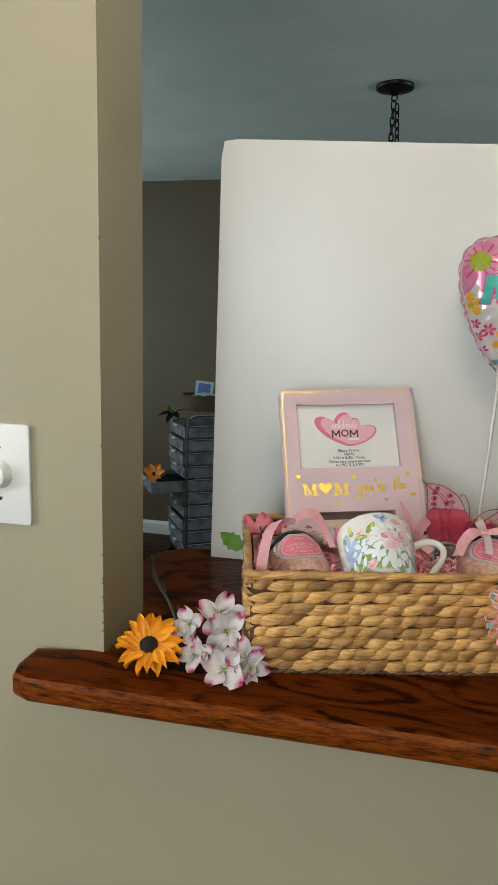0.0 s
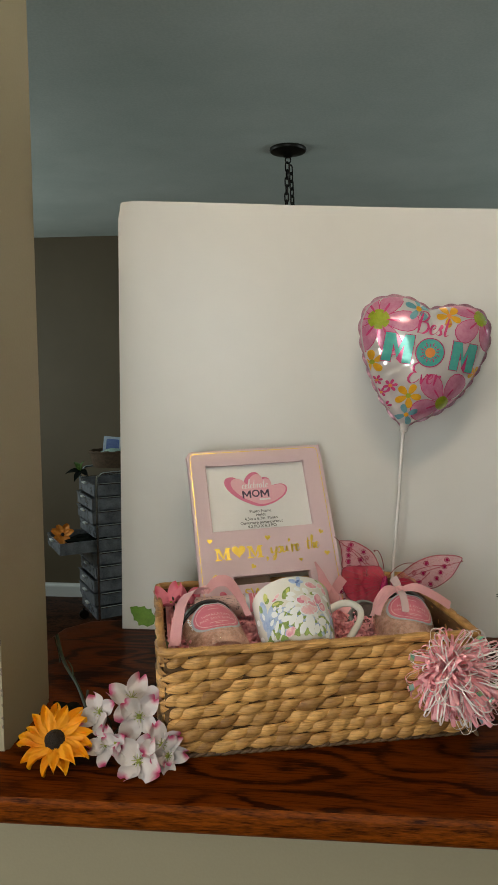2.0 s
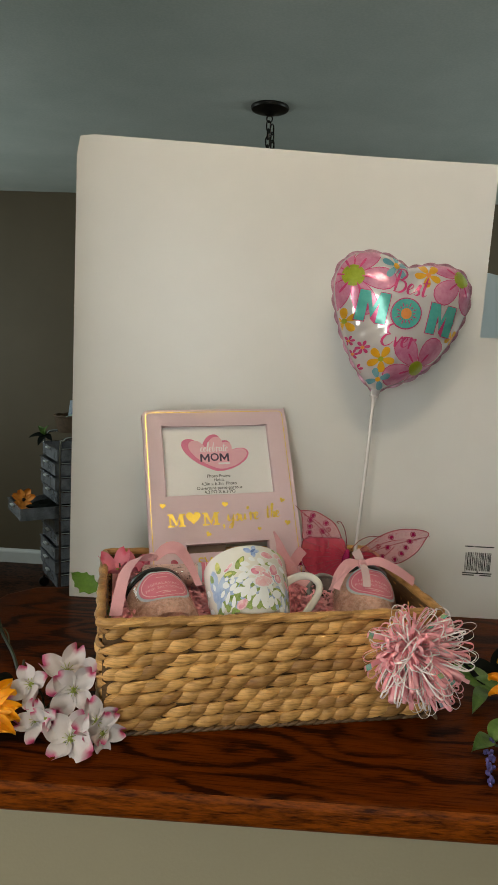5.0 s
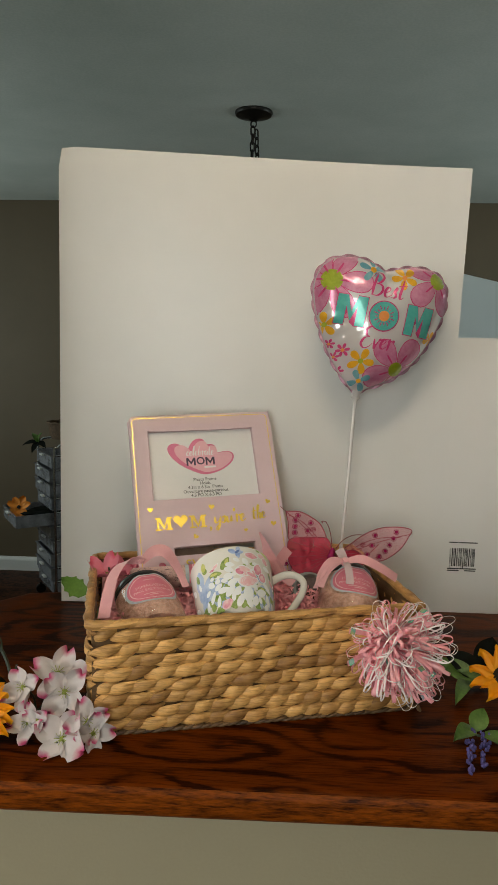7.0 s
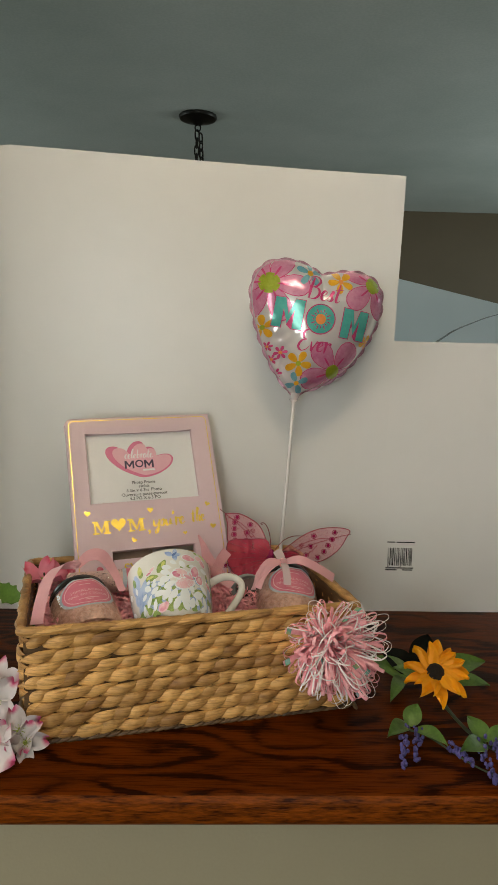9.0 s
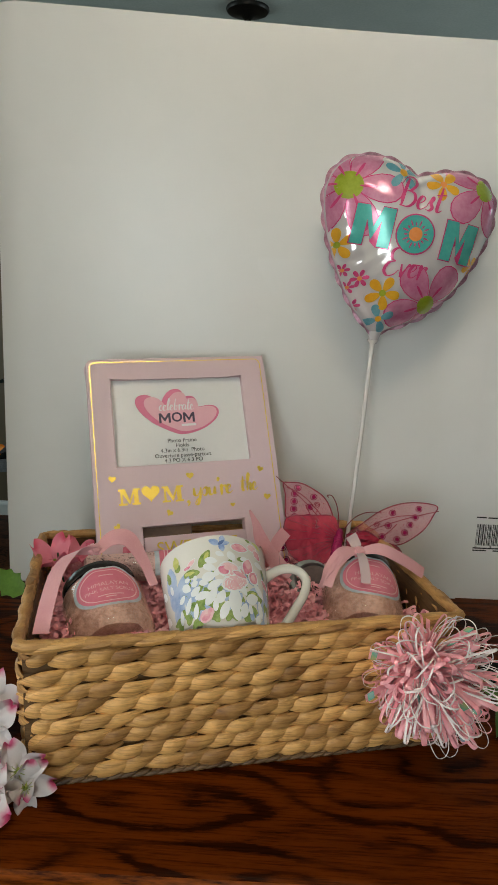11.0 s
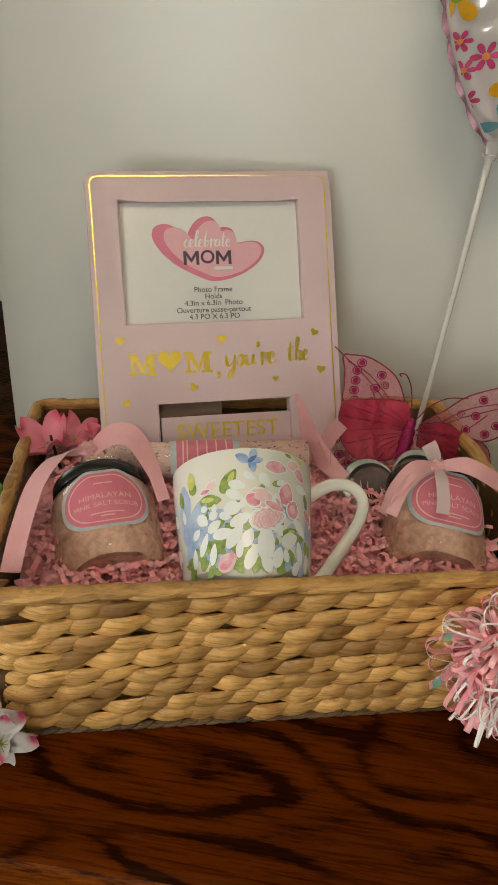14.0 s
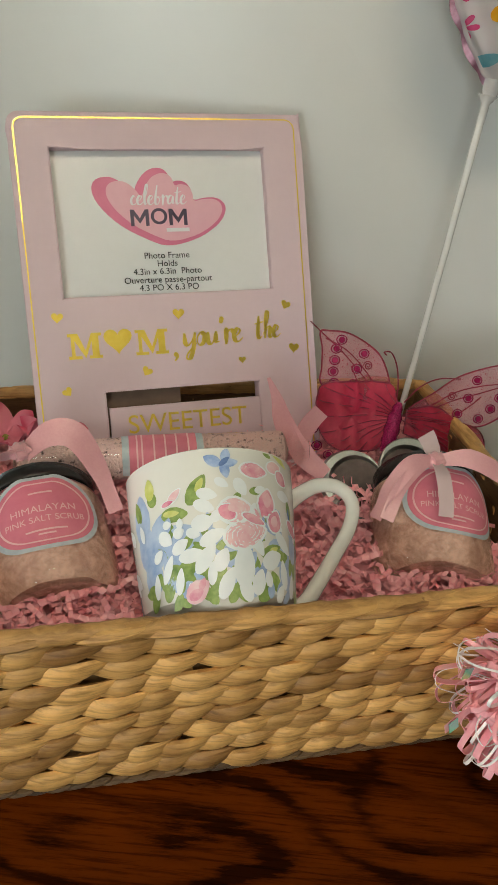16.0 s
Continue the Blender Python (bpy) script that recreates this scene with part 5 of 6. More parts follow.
# ---------------------------------------------------------------- butterfly
MESH_PINK = sheer("sheer_pink_mesh", (0.74, 0.15, 0.25), 0.42)
MESH_DEEP = sheer("sheer_magenta_mesh", (0.62, 0.020, 0.08), 0.64, 0.6, 260)
WIRE = surface("dark_red_glitter_line", (0.16, 0.01, 0.03), (0.32, 0.03, 0.07), 300, 0.3)
GEM = surface("magenta_glitter", (0.16, 0.0, 0.03), (0.55, 0.02, 0.16), 900, 0.15, 0.3, bump=0.9, fine=900, depth=0.001)


def butterfly():
    m = Matrix.Translation((0.487, 0.279, 1.195)) @ Matrix.Rotation(radians(12), 4, "Z") @ Matrix.Rotation(radians(-22), 4, "X")
    bf = thing("butterfly_ornament", m, "magenta sheer butterfly ornament with glitter body and wire rims", "ornament")
    upper_l = spline([(x, 0, z) for x, z in ((-0.008, 0.010), (-0.010, 0.030), (-0.017, 0.049), (-0.028, 0.060), (-0.046, 0.069), (-0.062, 0.071), (-0.069, 0.070), (-0.067, 0.057), (-0.067, 0.042), (-0.066, 0.028), (-0.040, 0.012))], 5)
    upper_r = spline([(x, 0, z) for x, z in ((0.008, 0.008), (0.024, 0.0186), (0.048, 0.0333), (0.072, 0.042), (0.096, 0.044), (0.123, 0.039), (0.117, 0.028), (0.101, 0.009), (0.079, -0.004), (0.058, -0.007), (0.030, -0.002))], 5)
    lower_l = spline([(x, 0, z) for x, z in ((-0.004, 0.014), (-0.010, 0.029), (-0.038, 0.031), (-0.066, 0.029), (-0.071, 0.010), (-0.066, -0.012), (-0.052, -0.024), (-0.030, -0.026), (-0.012, -0.022))], 5)
    lower_r = spline([(x, 0, z) for x, z in ((0.006, 0.008), (0.030, 0.010), (0.050, -0.002), (0.068, -0.010), (0.076, -0.032), (0.069, -0.041), (0.056, -0.036), (0.030, -0.022), (0.004, -0.012))], 5)
    for nm, out, mat_, dy, dots in (("upper_wing", upper_l, MESH_PINK, -0.001, ((-0.052, 0.064), (-0.056, 0.057), (-0.057, 0.048), (-0.058, 0.039), (-0.057, 0.030), (-0.032, 0.053), (-0.038, 0.041), (-0.041, 0.029))),
                                    ("upper_wing", upper_r, MESH_PINK, -0.001, ((0.099, 0.036), (0.094, 0.026), (0.087, 0.017), (0.079, 0.008), (0.068, 0.000), (0.065, 0.032), (0.059, 0.017), (0.051, 0.004))),
                                    ("lower_wing", lower_l, MESH_DEEP, -0.004, ((-0.074, -0.006), (-0.070, -0.020), (-0.060, -0.028))), ("lower_wing", lower_r, MESH_DEEP, -0.004, ((0.062, -0.020), (0.060, -0.036), (0.048, -0.042)))):
        bm = B()
        n = len(out)
        cx, cz = sum(p.x for p in out) / n, sum(p.z for p in out) / n
        def bow(x, z):
            return dy - 0.06 * abs(x) ** 1.2 + 0.0015 * math.sin(160 * x) + (0.0015 * math.sin(420 * (x + z)) if nm == "lower_wing" else 0)
        mid = bm.verts.new((cx, bow(cx, cz), cz))
        last = None
        for k in (0.25, 0.5, 0.75, 1.0):
            ring = [bm.verts.new((cx + k * (p.x - cx), bow(cx + k * (p.x - cx), cz), cz + k * (p.z - cz))) for p in out]
            for i in range(n):
                j = (i + 1) % n
                bm.faces.new((mid, ring[i], ring[j]) if last is None else (last[i], ring[i], ring[j], last[j]))
            last = ring
        wing = part(nm, bm, mat_, bf, "sheer pink mesh wing" if nm == "upper_wing" else "crumpled magenta mesh wing")
        bm = B()
        tube(bm, [(p.x, bow(p.x, p.z) - 0.0004, p.z) for p in out], 0.0007, 6, True)
        part("wing_rim", bm, WIRE, wing, "dark glitter wire rim")
        for x, z in dots:
            bm = B()
            tube(bm, [(x + 0.0042 * math.cos(a), bow(x, z) - 0.0008, z + 0.0036 * math.sin(a)) for a in [2 * math.pi * q / 12 for q in range(12)]], 0.0005, 5, True)
            tube(bm, [(x, bow(x, z) - 0.0004, z), (x, bow(x, z) - 0.0016, z)], 0.0026, 10)
            part("wing_spot", bm, GEM, wing, "round glitter spot")
        if nm == "lower_wing":
            for p in out[3:-3:3]:
                bm = B()
                pts = [(p.x * t, bow(p.x * t, 0) - 0.0007, p.z * t + 0.002 * math.sin(5 * t)) for t in [0.12 + 0.88 * q / 8 for q in range(9)]]
                tube(bm, pts, 0.0004, 4)
                part("wing_vein", bm, WIRE, wing, "dark red vein")
        if nm == "upper_wing":
            bm = B()
            sg = 1 if cx > 0 else -1
            for k0, k1, bend in ((0.1, 0.75, 0.006), (0.05, 0.5, -0.008), (0.1, 0.9, 0.002)):
                pts = []
                for q in range(14):
                    t = q / 13
                    x = cx * 2 * (k0 * (1 - t) + k1 * t) * 0.95
                    z = cz * 2 * (k0 * (1 - t) + k1 * t) * 0.9 + bend * math.sin(math.pi * t) * 1.6
                    pts.append((x, bow(x, z) - 0.0006, z))
                tube(bm, pts, 0.0005, 5)
            x, z = cx * 0.62, cz * 0.9
            tube(bm, [(x + 0.004 * (1 - q / 24) * math.cos(q * 0.6) * sg, bow(x, z) - 0.0006, z + 0.004 * (1 - q / 24) * math.sin(q * 0.6)) for q in range(22)], 0.0005, 5)
            part("wing_scroll", bm, WIRE, wing, "dark glitter scrolls")
    bm = B()
    tube(bm, spline([(-0.013, -0.008, -0.026), (-0.010, -0.009, -0.014), (-0.006, -0.008, 0.002), (-0.002, -0.006, 0.014)], 6), lambda t: 0.0028 + 0.0035 * math.sin(math.pi * min(1, 0.15 + t * 0.85)) + 0.0005 * math.sin(30 * t), 10)
    part("body", bm, GEM, bf, "magenta glitter body")
    for pts in (((-0.004, -0.004, 0.014), (-0.003, -0.004, 0.029), (-0.005, -0.004, 0.044), (-0.010, -0.004, 0.054), (-0.016, -0.004, 0.0545), (-0.014, -0.004, 0.052)), ((0.003, -0.004, 0.014), (0.016, -0.004, 0.0265), (0.032, -0.004, 0.033), (0.051, -0.004, 0.033))):
        bm = B()
        tube(bm, spline(pts, 6), 0.0006, 5)
        part("antenna", bm, WIRE, bf)


butterfly()

# ---------------------------------------------------------------- balloon on its stick
FOIL = surface("silver_white_foil", (0.76, 0.74, 0.75), (0.82, 0.80, 0.81), 12, 0.11, 0.35, bump=0.12, fine=60, depth=0.003, coat=0.6)
FOIL_DARK = surface("crimped_foil_seam", (0.22, 0.08, 0.13), (0.55, 0.32, 0.40), 90, 0.4, 0.4, bump=0.4, fine=300)
BP = {
    "pink": surface("balloon_pink", (0.58, 0.15, 0.30), (0.76, 0.36, 0.50), 40, 0.18, 0.15, bump=0.03, coat=0.25),
    "teal": surface("balloon_teal", (0.06, 0.42, 0.38), (0.12, 0.54, 0.48), 40, 0.18, 0.15, bump=0.03, coat=0.25),
    "yellow": surface("balloon_yellow", (0.78, 0.36, 0.02), (0.88, 0.50, 0.04), 60, 0.18, 0.15, bump=0.03, coat=0.25),
    "lime": surface("balloon_lime", (0.28, 0.36, 0.02), (0.42, 0.50, 0.05), 90, 0.2, 0.1, bump=0.05, coat=0.5),
    "rose": surface("balloon_rose", (0.62, 0.04, 0.18), (0.72, 0.10, 0.26), 60, 0.18, 0.15, bump=0.03, coat=0.25),
    "blue": surface("balloon_blue", (0.10, 0.34, 0.42), (0.24, 0.50, 0.55), 60, 0.18, 0.15, bump=0.03, coat=0.25),
    "orange": surface("balloon_orange", (0.80, 0.26, 0.06), (0.88, 0.36, 0.12), 60, 0.2, 0.1, bump=0.03, coat=0.25),
}
CLEAR_PLASTIC = surface("frosted_plastic_stick", (0.72, 0.70, 0.68), (0.8, 0.78, 0.76), 40, 0.25, bump=0.02)
BALLOON = pose(0.547, 0.350, 1.552, 0, 0, 4)
K = 0.000284


def bxy(px, py):
    """The balloon's print sheet (thousandths of its drawing) to its own axes."""
    return ((px - 430) * K, (380 - py) * K)


def balloon():
    bl = thing("foil_balloon", BALLOON, "heart-shaped foil balloon with printed flowers on a thin stick", "balloon")
    ctrl = [(450, 138), (380, 92), (290, 66), (190, 72), (115, 118), (76, 205), (82, 320), (120, 460), (180, 600), (245, 705), (318, 778), (400, 752), (500, 712), (590, 650), (670, 560), (740, 440), (782, 320), (778, 220), (735, 155), (660, 122), (570, 118), (500, 130)]
    pts = [bxy(*p) for p in ctrl]
    loop = spline([(x, 0, z) for x, z in pts + pts[:1]], 6)[:-1]
    cx, cz = bxy(430, 370)
    polar = sorted((math.atan2(p.z - cz, p.x - cx), math.hypot(p.x - cx, p.z - cz)) for p in loop)
    angs, rads = [a for a, _ in polar], [r for _, r in polar]
    def rim(a):
        return float(np.interp(a, angs, rads, period=2 * math.pi))
    T = 0.046
    def puff(x, z, lift=0.0):
        r, a = math.hypot(x - cx, z - cz), math.atan2(z - cz, x - cx)
        s = min(1.0, r / rim(a))
        y = T * (1 - s ** 2.4) ** 0.62
        y += 0.0022 * math.sin(24 * a) * s ** 6 * (1 - s) * 6
        return (x, -y - lift, z)
    n, k = 132, 16
    for sign, nm in ((1, "front_skin"), (-1, "back_skin")):
        bm = B()
        mid = bm.verts.new((cx, sign * puff(cx, cz)[1], cz))
        last = None
        for j in range(1, k + 1):
            s = math.sin(math.pi / 2 * j / k)
            ring = []
            for i in range(n):
                a = -math.pi + 2 * math.pi * i / n
                r = rim(a) * s
                p = puff(cx + r * math.cos(a), cz + r * math.sin(a))
                ring.append(bm.verts.new((p[0], sign * p[1], p[2])))
            for i in range(n):
                q = (i + 1) % n
                bm.faces.new((mid, ring[i], ring[q]) if last is None else (last[i], ring[i], ring[q], last[q]))
            last = ring
        skin = part(nm, bm, FOIL, bl, "silver white printed foil")
        if sign > 0:
            front = skin
    # scalloped seam
    bm = B()
    a0, rows = -math.pi, []
    for i in range(n * 2):
        a = a0 + math.pi * i / n
        wave = abs(math.sin(13 * a))
        r0, r1 = rim(a) - 0.001, rim(a) + 0.0015 + 0.0028 * wave
        rows.append([bm.verts.new((cx + r * math.cos(a), 0.0012 * math.sin(26 * a) + dy, cz + r * math.sin(a))) for r, dy in ((r0, -0.0006), (r1, -0.0004), (r1, 0.0004), (r0, 0.0006))])
    for i in range(len(rows)):
        a, b = rows[i], rows[(i + 1) % len(rows)]
        for q in range(4):
            bm.faces.new((a[q], a[(q + 1) % 4], b[(q + 1) % 4], b[q]))
    part("seam", bm, FOIL_DARK, bl, "crimped pink seam")
    def inside(x, z):
        r, a = math.hypot(x - cx, z - cz), math.atan2(z - cz, x - cx)
        f = min(1.0, 0.985 * rim(a) / max(r, 1e-6))
        return cx + (x - cx) * f, cz + (z - cz) * f
    def surf(lift):
        return lambda x, z: puff(*inside(x, z), lift)
    def flower(px, py, r, petals, kind, core, start=0.0, width=0.8, core_r=0.3, lift=0.0007):
        x, z = bxy(px, py)
        r *= K
        for q in range(petals):
            a = start + 2 * math.pi * q / petals
            px_, pz_ = x + 0.58 * r * math.cos(a), z + 0.58 * r * math.sin(a)
            if r > 0.03:
                bm = B()
                wrapped(bm, petal_round(r * 0.92, r * width), px_, pz_, a, surf(lift + 0.0002 * (q % 2)), 5)
                part("petal_outline", bm, BP["rose"], front)
            bm = B()
            wrapped(bm, petal_round(r * 0.87, r * (width - 0.05)), px_, pz_, a, surf(lift + 0.0003 + 0.0002 * (q % 2)), 5)
            part("printed_petal", bm, BP[kind], front, kind + " printed petal")
            if r > 0.03:
                bm = B()
                wrapped(bm, petal_round(r * 0.34, r * 0.07), x + 0.36 * r * math.cos(a), z + 0.36 * r * math.sin(a), a, surf(lift + 0.0009), 2)
                part("petal_vein", bm, BP["rose"], front)
        bm = B()
        wrapped(bm, [(core_r * r * math.cos(2 * math.pi * q / 16), core_r * r * math.sin(2 * math.pi * q / 16)) for q in range(16)], x, z, 0, surf(lift + 0.0007), 3)
        part("flower_centre", bm, BP[core], front, core + " printed flower centre")
    flower(160, 195, 205, 6, "pink", "lime", -0.10, 0.70, 0.27)
    flower(716, 194, 180, 5, "pink", "lime", 2.55, 0.80, 0.25)
    flower(512, 652, 176, 5, "pink", "lime", 0.95, 0.82, 0.22)
    flower(375, 142, 75, 5, "blue", "yellow", 0.2, 0.6, 0.22)
    for px, py, r, c in ((320, 610, 68, "lime"), (132, 425, 66, "lime"), (535, 182, 66, "orange"), (690, 492, 44, "orange")):
        flower(px, py, r, 5, "yellow", c, 0.4 + px * 0.01, 0.72, 0.2)
    flower(320, 715, 62, 4, "blue", "yellow", 0.4, 0.7, 0.2)
    for px, py, r in ((228, 555, 36), (162, 525, 28), (188, 592, 28), (216, 668, 30)):
        flower(px, py, r, 6, "rose", "orange", 0.2, 0.6, 0.26)
    for px, py, w in ((258, 352, 0.043), (608, 405, 0.040)):
        for grow, kind, lift, nm in ((0.0011, "rose", 0.0016, "letter_outline"), (0.0, "teal", 0.0022, "printed_letter")):
            bm = B()
            bm.faces.new([bm.verts.new((x, 0, z)) for x, z in block_m(w, 0.043, 0.0135, grow)])
            bmesh.ops.triangulate(bm, faces=bm.faces[:])
            for q in range(3):
                bmesh.ops.subdivide_edges(bm, edges=[e for e in bm.edges if e.calc_length() > 0.007], cuts=1)
                bmesh.ops.triangulate(bm, faces=bm.faces[:])
            x, z = bxy(px, py)
            shift(bm, Matrix.Translation((x, 0, z)) @ Matrix.Rotation(radians(9), 4, "Y"))
            f = surf(lift)
            for v in bm.verts:
                v.co = Vector(f(v.co.x, v.co.z))
            part(nm, bm, BP[kind], front, kind + " printed letter")
    x, z = bxy(424, 380)
    for rad, kind, lift in ((79, "rose", 0.0011), (73, "teal", 0.0016), (27, "orange", 0.0022)):
        bm = B()
        wrapped(bm, [(rad * K * math.cos(2 * math.pi * q / 28), rad * K * math.sin(2 * math.pi * q / 28)) for q in range(28)], x, z, 0, surf(lift), 5)
        part("letter_disc", bm, BP[kind], front, kind + " printed round letter")
    bm = B()
    for q in range(16):
        a = 2 * math.pi * q / 16
        c, s = math.cos(a), math.sin(a)
        r0, r1 = 32 * K, (58 if q % 2 else 47) * K
        f = surf(0.0024)
        wrapped(bm, petal_outline(r1 - r0, 0.0016), x + (r0 + r1) / 2 * c, z + (r0 + r1) / 2 * s, a, f, 2)
    part("sun_rays", bm, BP["rose"], front, "thin dark rays")
    for text, px, py, size, tilt in (("Best", 440, 250, 0.034, 9), ("Ever", 396, 512, 0.032, 5)):
        bm = script(text, size, 0.095, 0.16)
        x, z = bxy(px, py)
        shift(bm, Matrix.Translation((x, 0, z)) @ Matrix.Rotation(radians(tilt), 4, "Y"))
        f = surf(0.0018)
        for v in bm.verts:
            v.co = Vector(f(v.co.x, v.co.z))
        part("printed_word", bm, BP["rose"], front, "deep pink handwritten word")
    # neck, cup and stick
    sx, sz = bxy(322, 778)
    bm = B()
    tube(bm, [(sx + 0.003, 0, sz + 0.006), (sx + 0.001, 0, sz - 0.004), (sx, 0, sz - 0.012)], lambda t: 0.0085 - 0.004 * t, 12)
    part("neck", bm, FOIL, bl)
    bm = B()
    tube(bm, [(sx, 0, sz - 0.008), (sx - 0.0005, 0, sz - 0.014), (sx - 0.001, 0, sz - 0.026)], lambda t: 0.0075 - 0.0045 * min(1, 2 * t), 12)
    part("stick_cup", bm, CLEAR_PLASTIC, bl, "clear plastic cup")
    inv = BALLOON.inverted()
    bm = B()
    tube(bm, [(sx - 0.001, 0, sz - 0.02), inv @ Vector((0.510, 0.342, 1.32)), inv @ Vector((0.5005, 0.333, 1.18)), inv @ Vector((0.495, 0.328, 1.10))], 0.0028, 10)
    part("stick", bm, CLEAR_PLASTIC, bl, "thin frosted plastic stick")


balloon()

# ---------------------------------------------------------------- curled ribbon bow on the basket front
CURL_PINK = surface("pink_curling_ribbon", (0.93, 0.30, 0.36), (0.97, 0.56, 0.58), 45, 0.30, bump=0.05)
CURL_WHITE = surface("white_curling_ribbon", (0.86, 0.76, 0.74), (0.92, 0.88, 0.86), 30, 0.3, bump=0.05)


def iridescent(name):
    m, nt, b = node_mat(name)
    n = add(nt, "ShaderNodeTexNoise", Scale=60.0, Detail=1.0)
    nt.links.new(coords(nt), n.inputs["Vector"])
    nt.links.new(ramp(nt, n.outputs[0], [(0.3, (0.75, 0.85, 0.35)), (0.45, (0.25, 0.85, 0.6)), (0.6, (0.6, 0.75, 0.9)), (0.75, (0.9, 0.6, 0.75))]), b.inputs["Base Color"])
    b.inputs["Metallic"].default_value, b.inputs["Roughness"].default_value = 0.5, 0.25
    return m


IRID = iridescent("iridescent_film")


def curled_bow():
    m = pose(0.545, 0.064, 1.156, 0, 0, 14)
    bow = thing("ribbon_bow", m, "full bow of curled pink and white ribbon", "bow")
    rnd = random.Random(17)
    def direction():
        while True:
            d = Vector((rnd.uniform(-0.75, 1), rnd.uniform(-0.8, 0.3), rnd.uniform(-1, 0.7)))
            if 0.2 < d.length < 1:
                return d.normalized()
    bm = B()
    for q in range(230):
        d = direction()
        L = rnd.uniform(0.036, 0.062) * (1.0 + 0.26 * d.x - 0.04 * d.z)
        s = d.cross(Vector((rnd.uniform(-1, 1), rnd.uniform(-1, 1), rnd.uniform(-1, 1)))).normalized()
        w = rnd.uniform(0.003, 0.008)
        c0 = Vector((-0.013 + rnd.uniform(-0.003, 0.003), -0.014, 0.010 + rnd.uniform(-0.003, 0.003)))
        droop = Vector((0, 0, -0.010 * rnd.random()))
        pts = [c0, c0 + d * L * 0.5 + s * w, c0 + d * L * 0.9 + s * w * 0.8 + droop, c0 + d * L + droop, c0 + d * L * 0.9 - s * w * 0.8 + droop, c0 + d * L * 0.45 - s * w * 0.8, c0]
        strip(bm, spline(pts, 4), rnd.uniform(0.0022, 0.0044), d.cross(s), 0.0003)
    part("ribbon_mass", bm, CURL_PINK, bow, "pink ribbon loops")["kind"] = "stuff"
    bm = B()
    for q in range(120):
        d = direction()
        L = rnd.uniform(0.040, 0.068) * (1.0 + 0.20 * d.x - 0.02 * d.z)
        s = d.cross(Vector((rnd.uniform(-1, 1), rnd.uniform(-1, 1), rnd.uniform(-1, 1)))).normalized()
        w = rnd.uniform(0.006, 0.013)
        c0 = Vector((-0.010 + rnd.uniform(-0.004, 0.004), -0.016, 0.008 + rnd.uniform(-0.004, 0.004)))
        droop = Vector((0, 0, -0.008 * rnd.random()))
        pts = [c0, c0 + d * L * 0.55 + s * w, c0 + d * L * 0.93 + s * w * 0.7 + droop, c0 + d * L + droop, c0 + d * L * 0.9 - s * w * 0.7 + droop, c0 + d * L * 0.6 - s * w]
        strip(bm, spline(pts, 5), rnd.uniform(0.0010, 0.0019), d.cross(s), 0.0003)
    part("curl_mass", bm, CURL_WHITE, bow, "thin white ribbon curls")["kind"] = "stuff"
    for d, L in (((-0.86, -0.3, 0.42), 0.075), ((-0.9, -0.4, -0.05), 0.074), ((-0.5, -0.8, 0.0), 0.055), ((0.05, -0.6, 0.75), 0.06), ((0.3, -0.5, 0.85), 0.07), ((-0.05, -0.75, 0.5), 0.055), ((0.2, -0.95, -0.1), 0.058), ((0.35, -0.7, -0.75), 0.068), ((0.5, -0.8, -0.3), 0.06)):
        d = Vector(d).normalized()
        bm = B()
        strip(bm, spline([d * 0.012, d * L * 0.6 + Vector((0, 0, 0.004)), d * L], 5), 0.006, d.cross(Vector((0.1, -1, 0.2))), 0.0003)
        tail = part("pink_tail", bm, CURL_PINK, bow)
        bm = B()
        strip(bm, [d * (L - 0.009) + Vector((0, -0.0016, 0.0016)), d * (L - 0.002) + Vector((0, -0.0016, 0.0010))], 0.0066, d.cross(Vector((0.1, -1, 0.2))), 0.0003)
        part("shiny_strip", bm, IRID, tail, "iridescent film strip")


curled_bow()


# ---------------------------------------------------------------- silk flowers
WHITE_PETAL = tipped("white_petal_pink_tip", (0.60, 0.55, 0.55), (0.55, 0.08, 0.20))
PINK_PETAL = tipped("pink_silk_petal", (0.76, 0.24, 0.32), (0.70, 0.10, 0.18))
SUN_PETAL = tipped("golden_petal", (0.86, 0.34, 0.006), (0.95, 0.50, 0.012))
SUN_CORE = surface("dark_seed_head", (0.006, 0.005, 0.004), (0.03, 0.018, 0.01), 400, 0.8, bump=1.0, fine=700, depth=0.004)
GREEN_CORE = surface("green_flower_heart", (0.20, 0.26, 0.04), (0.42, 0.46, 0.10), 300, 0.7, bump=0.8, fine=600)
LEAF = surface("silk_leaf_green", (0.035, 0.09, 0.014), (0.12, 0.22, 0.035), 40, 0.45, bump=0.3, fine=300)
LEAF_BRIGHT = surface("bright_silk_leaf", (0.055, 0.135, 0.015), (0.12, 0.23, 0.03), 40, 0.45, bump=0.3, fine=300)
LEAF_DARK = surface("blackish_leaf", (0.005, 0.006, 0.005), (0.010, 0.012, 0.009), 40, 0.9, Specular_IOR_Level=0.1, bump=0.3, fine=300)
STEM = surface("dark_green_stem", (0.02, 0.03, 0.012), (0.05, 0.07, 0.03), 80, 0.6, bump=0.3)
LAVENDER = surface("lavender_buds", (0.035, 0.03, 0.13), (0.12, 0.10, 0.32), 200, 0.7, bump=0.5, fine=500)


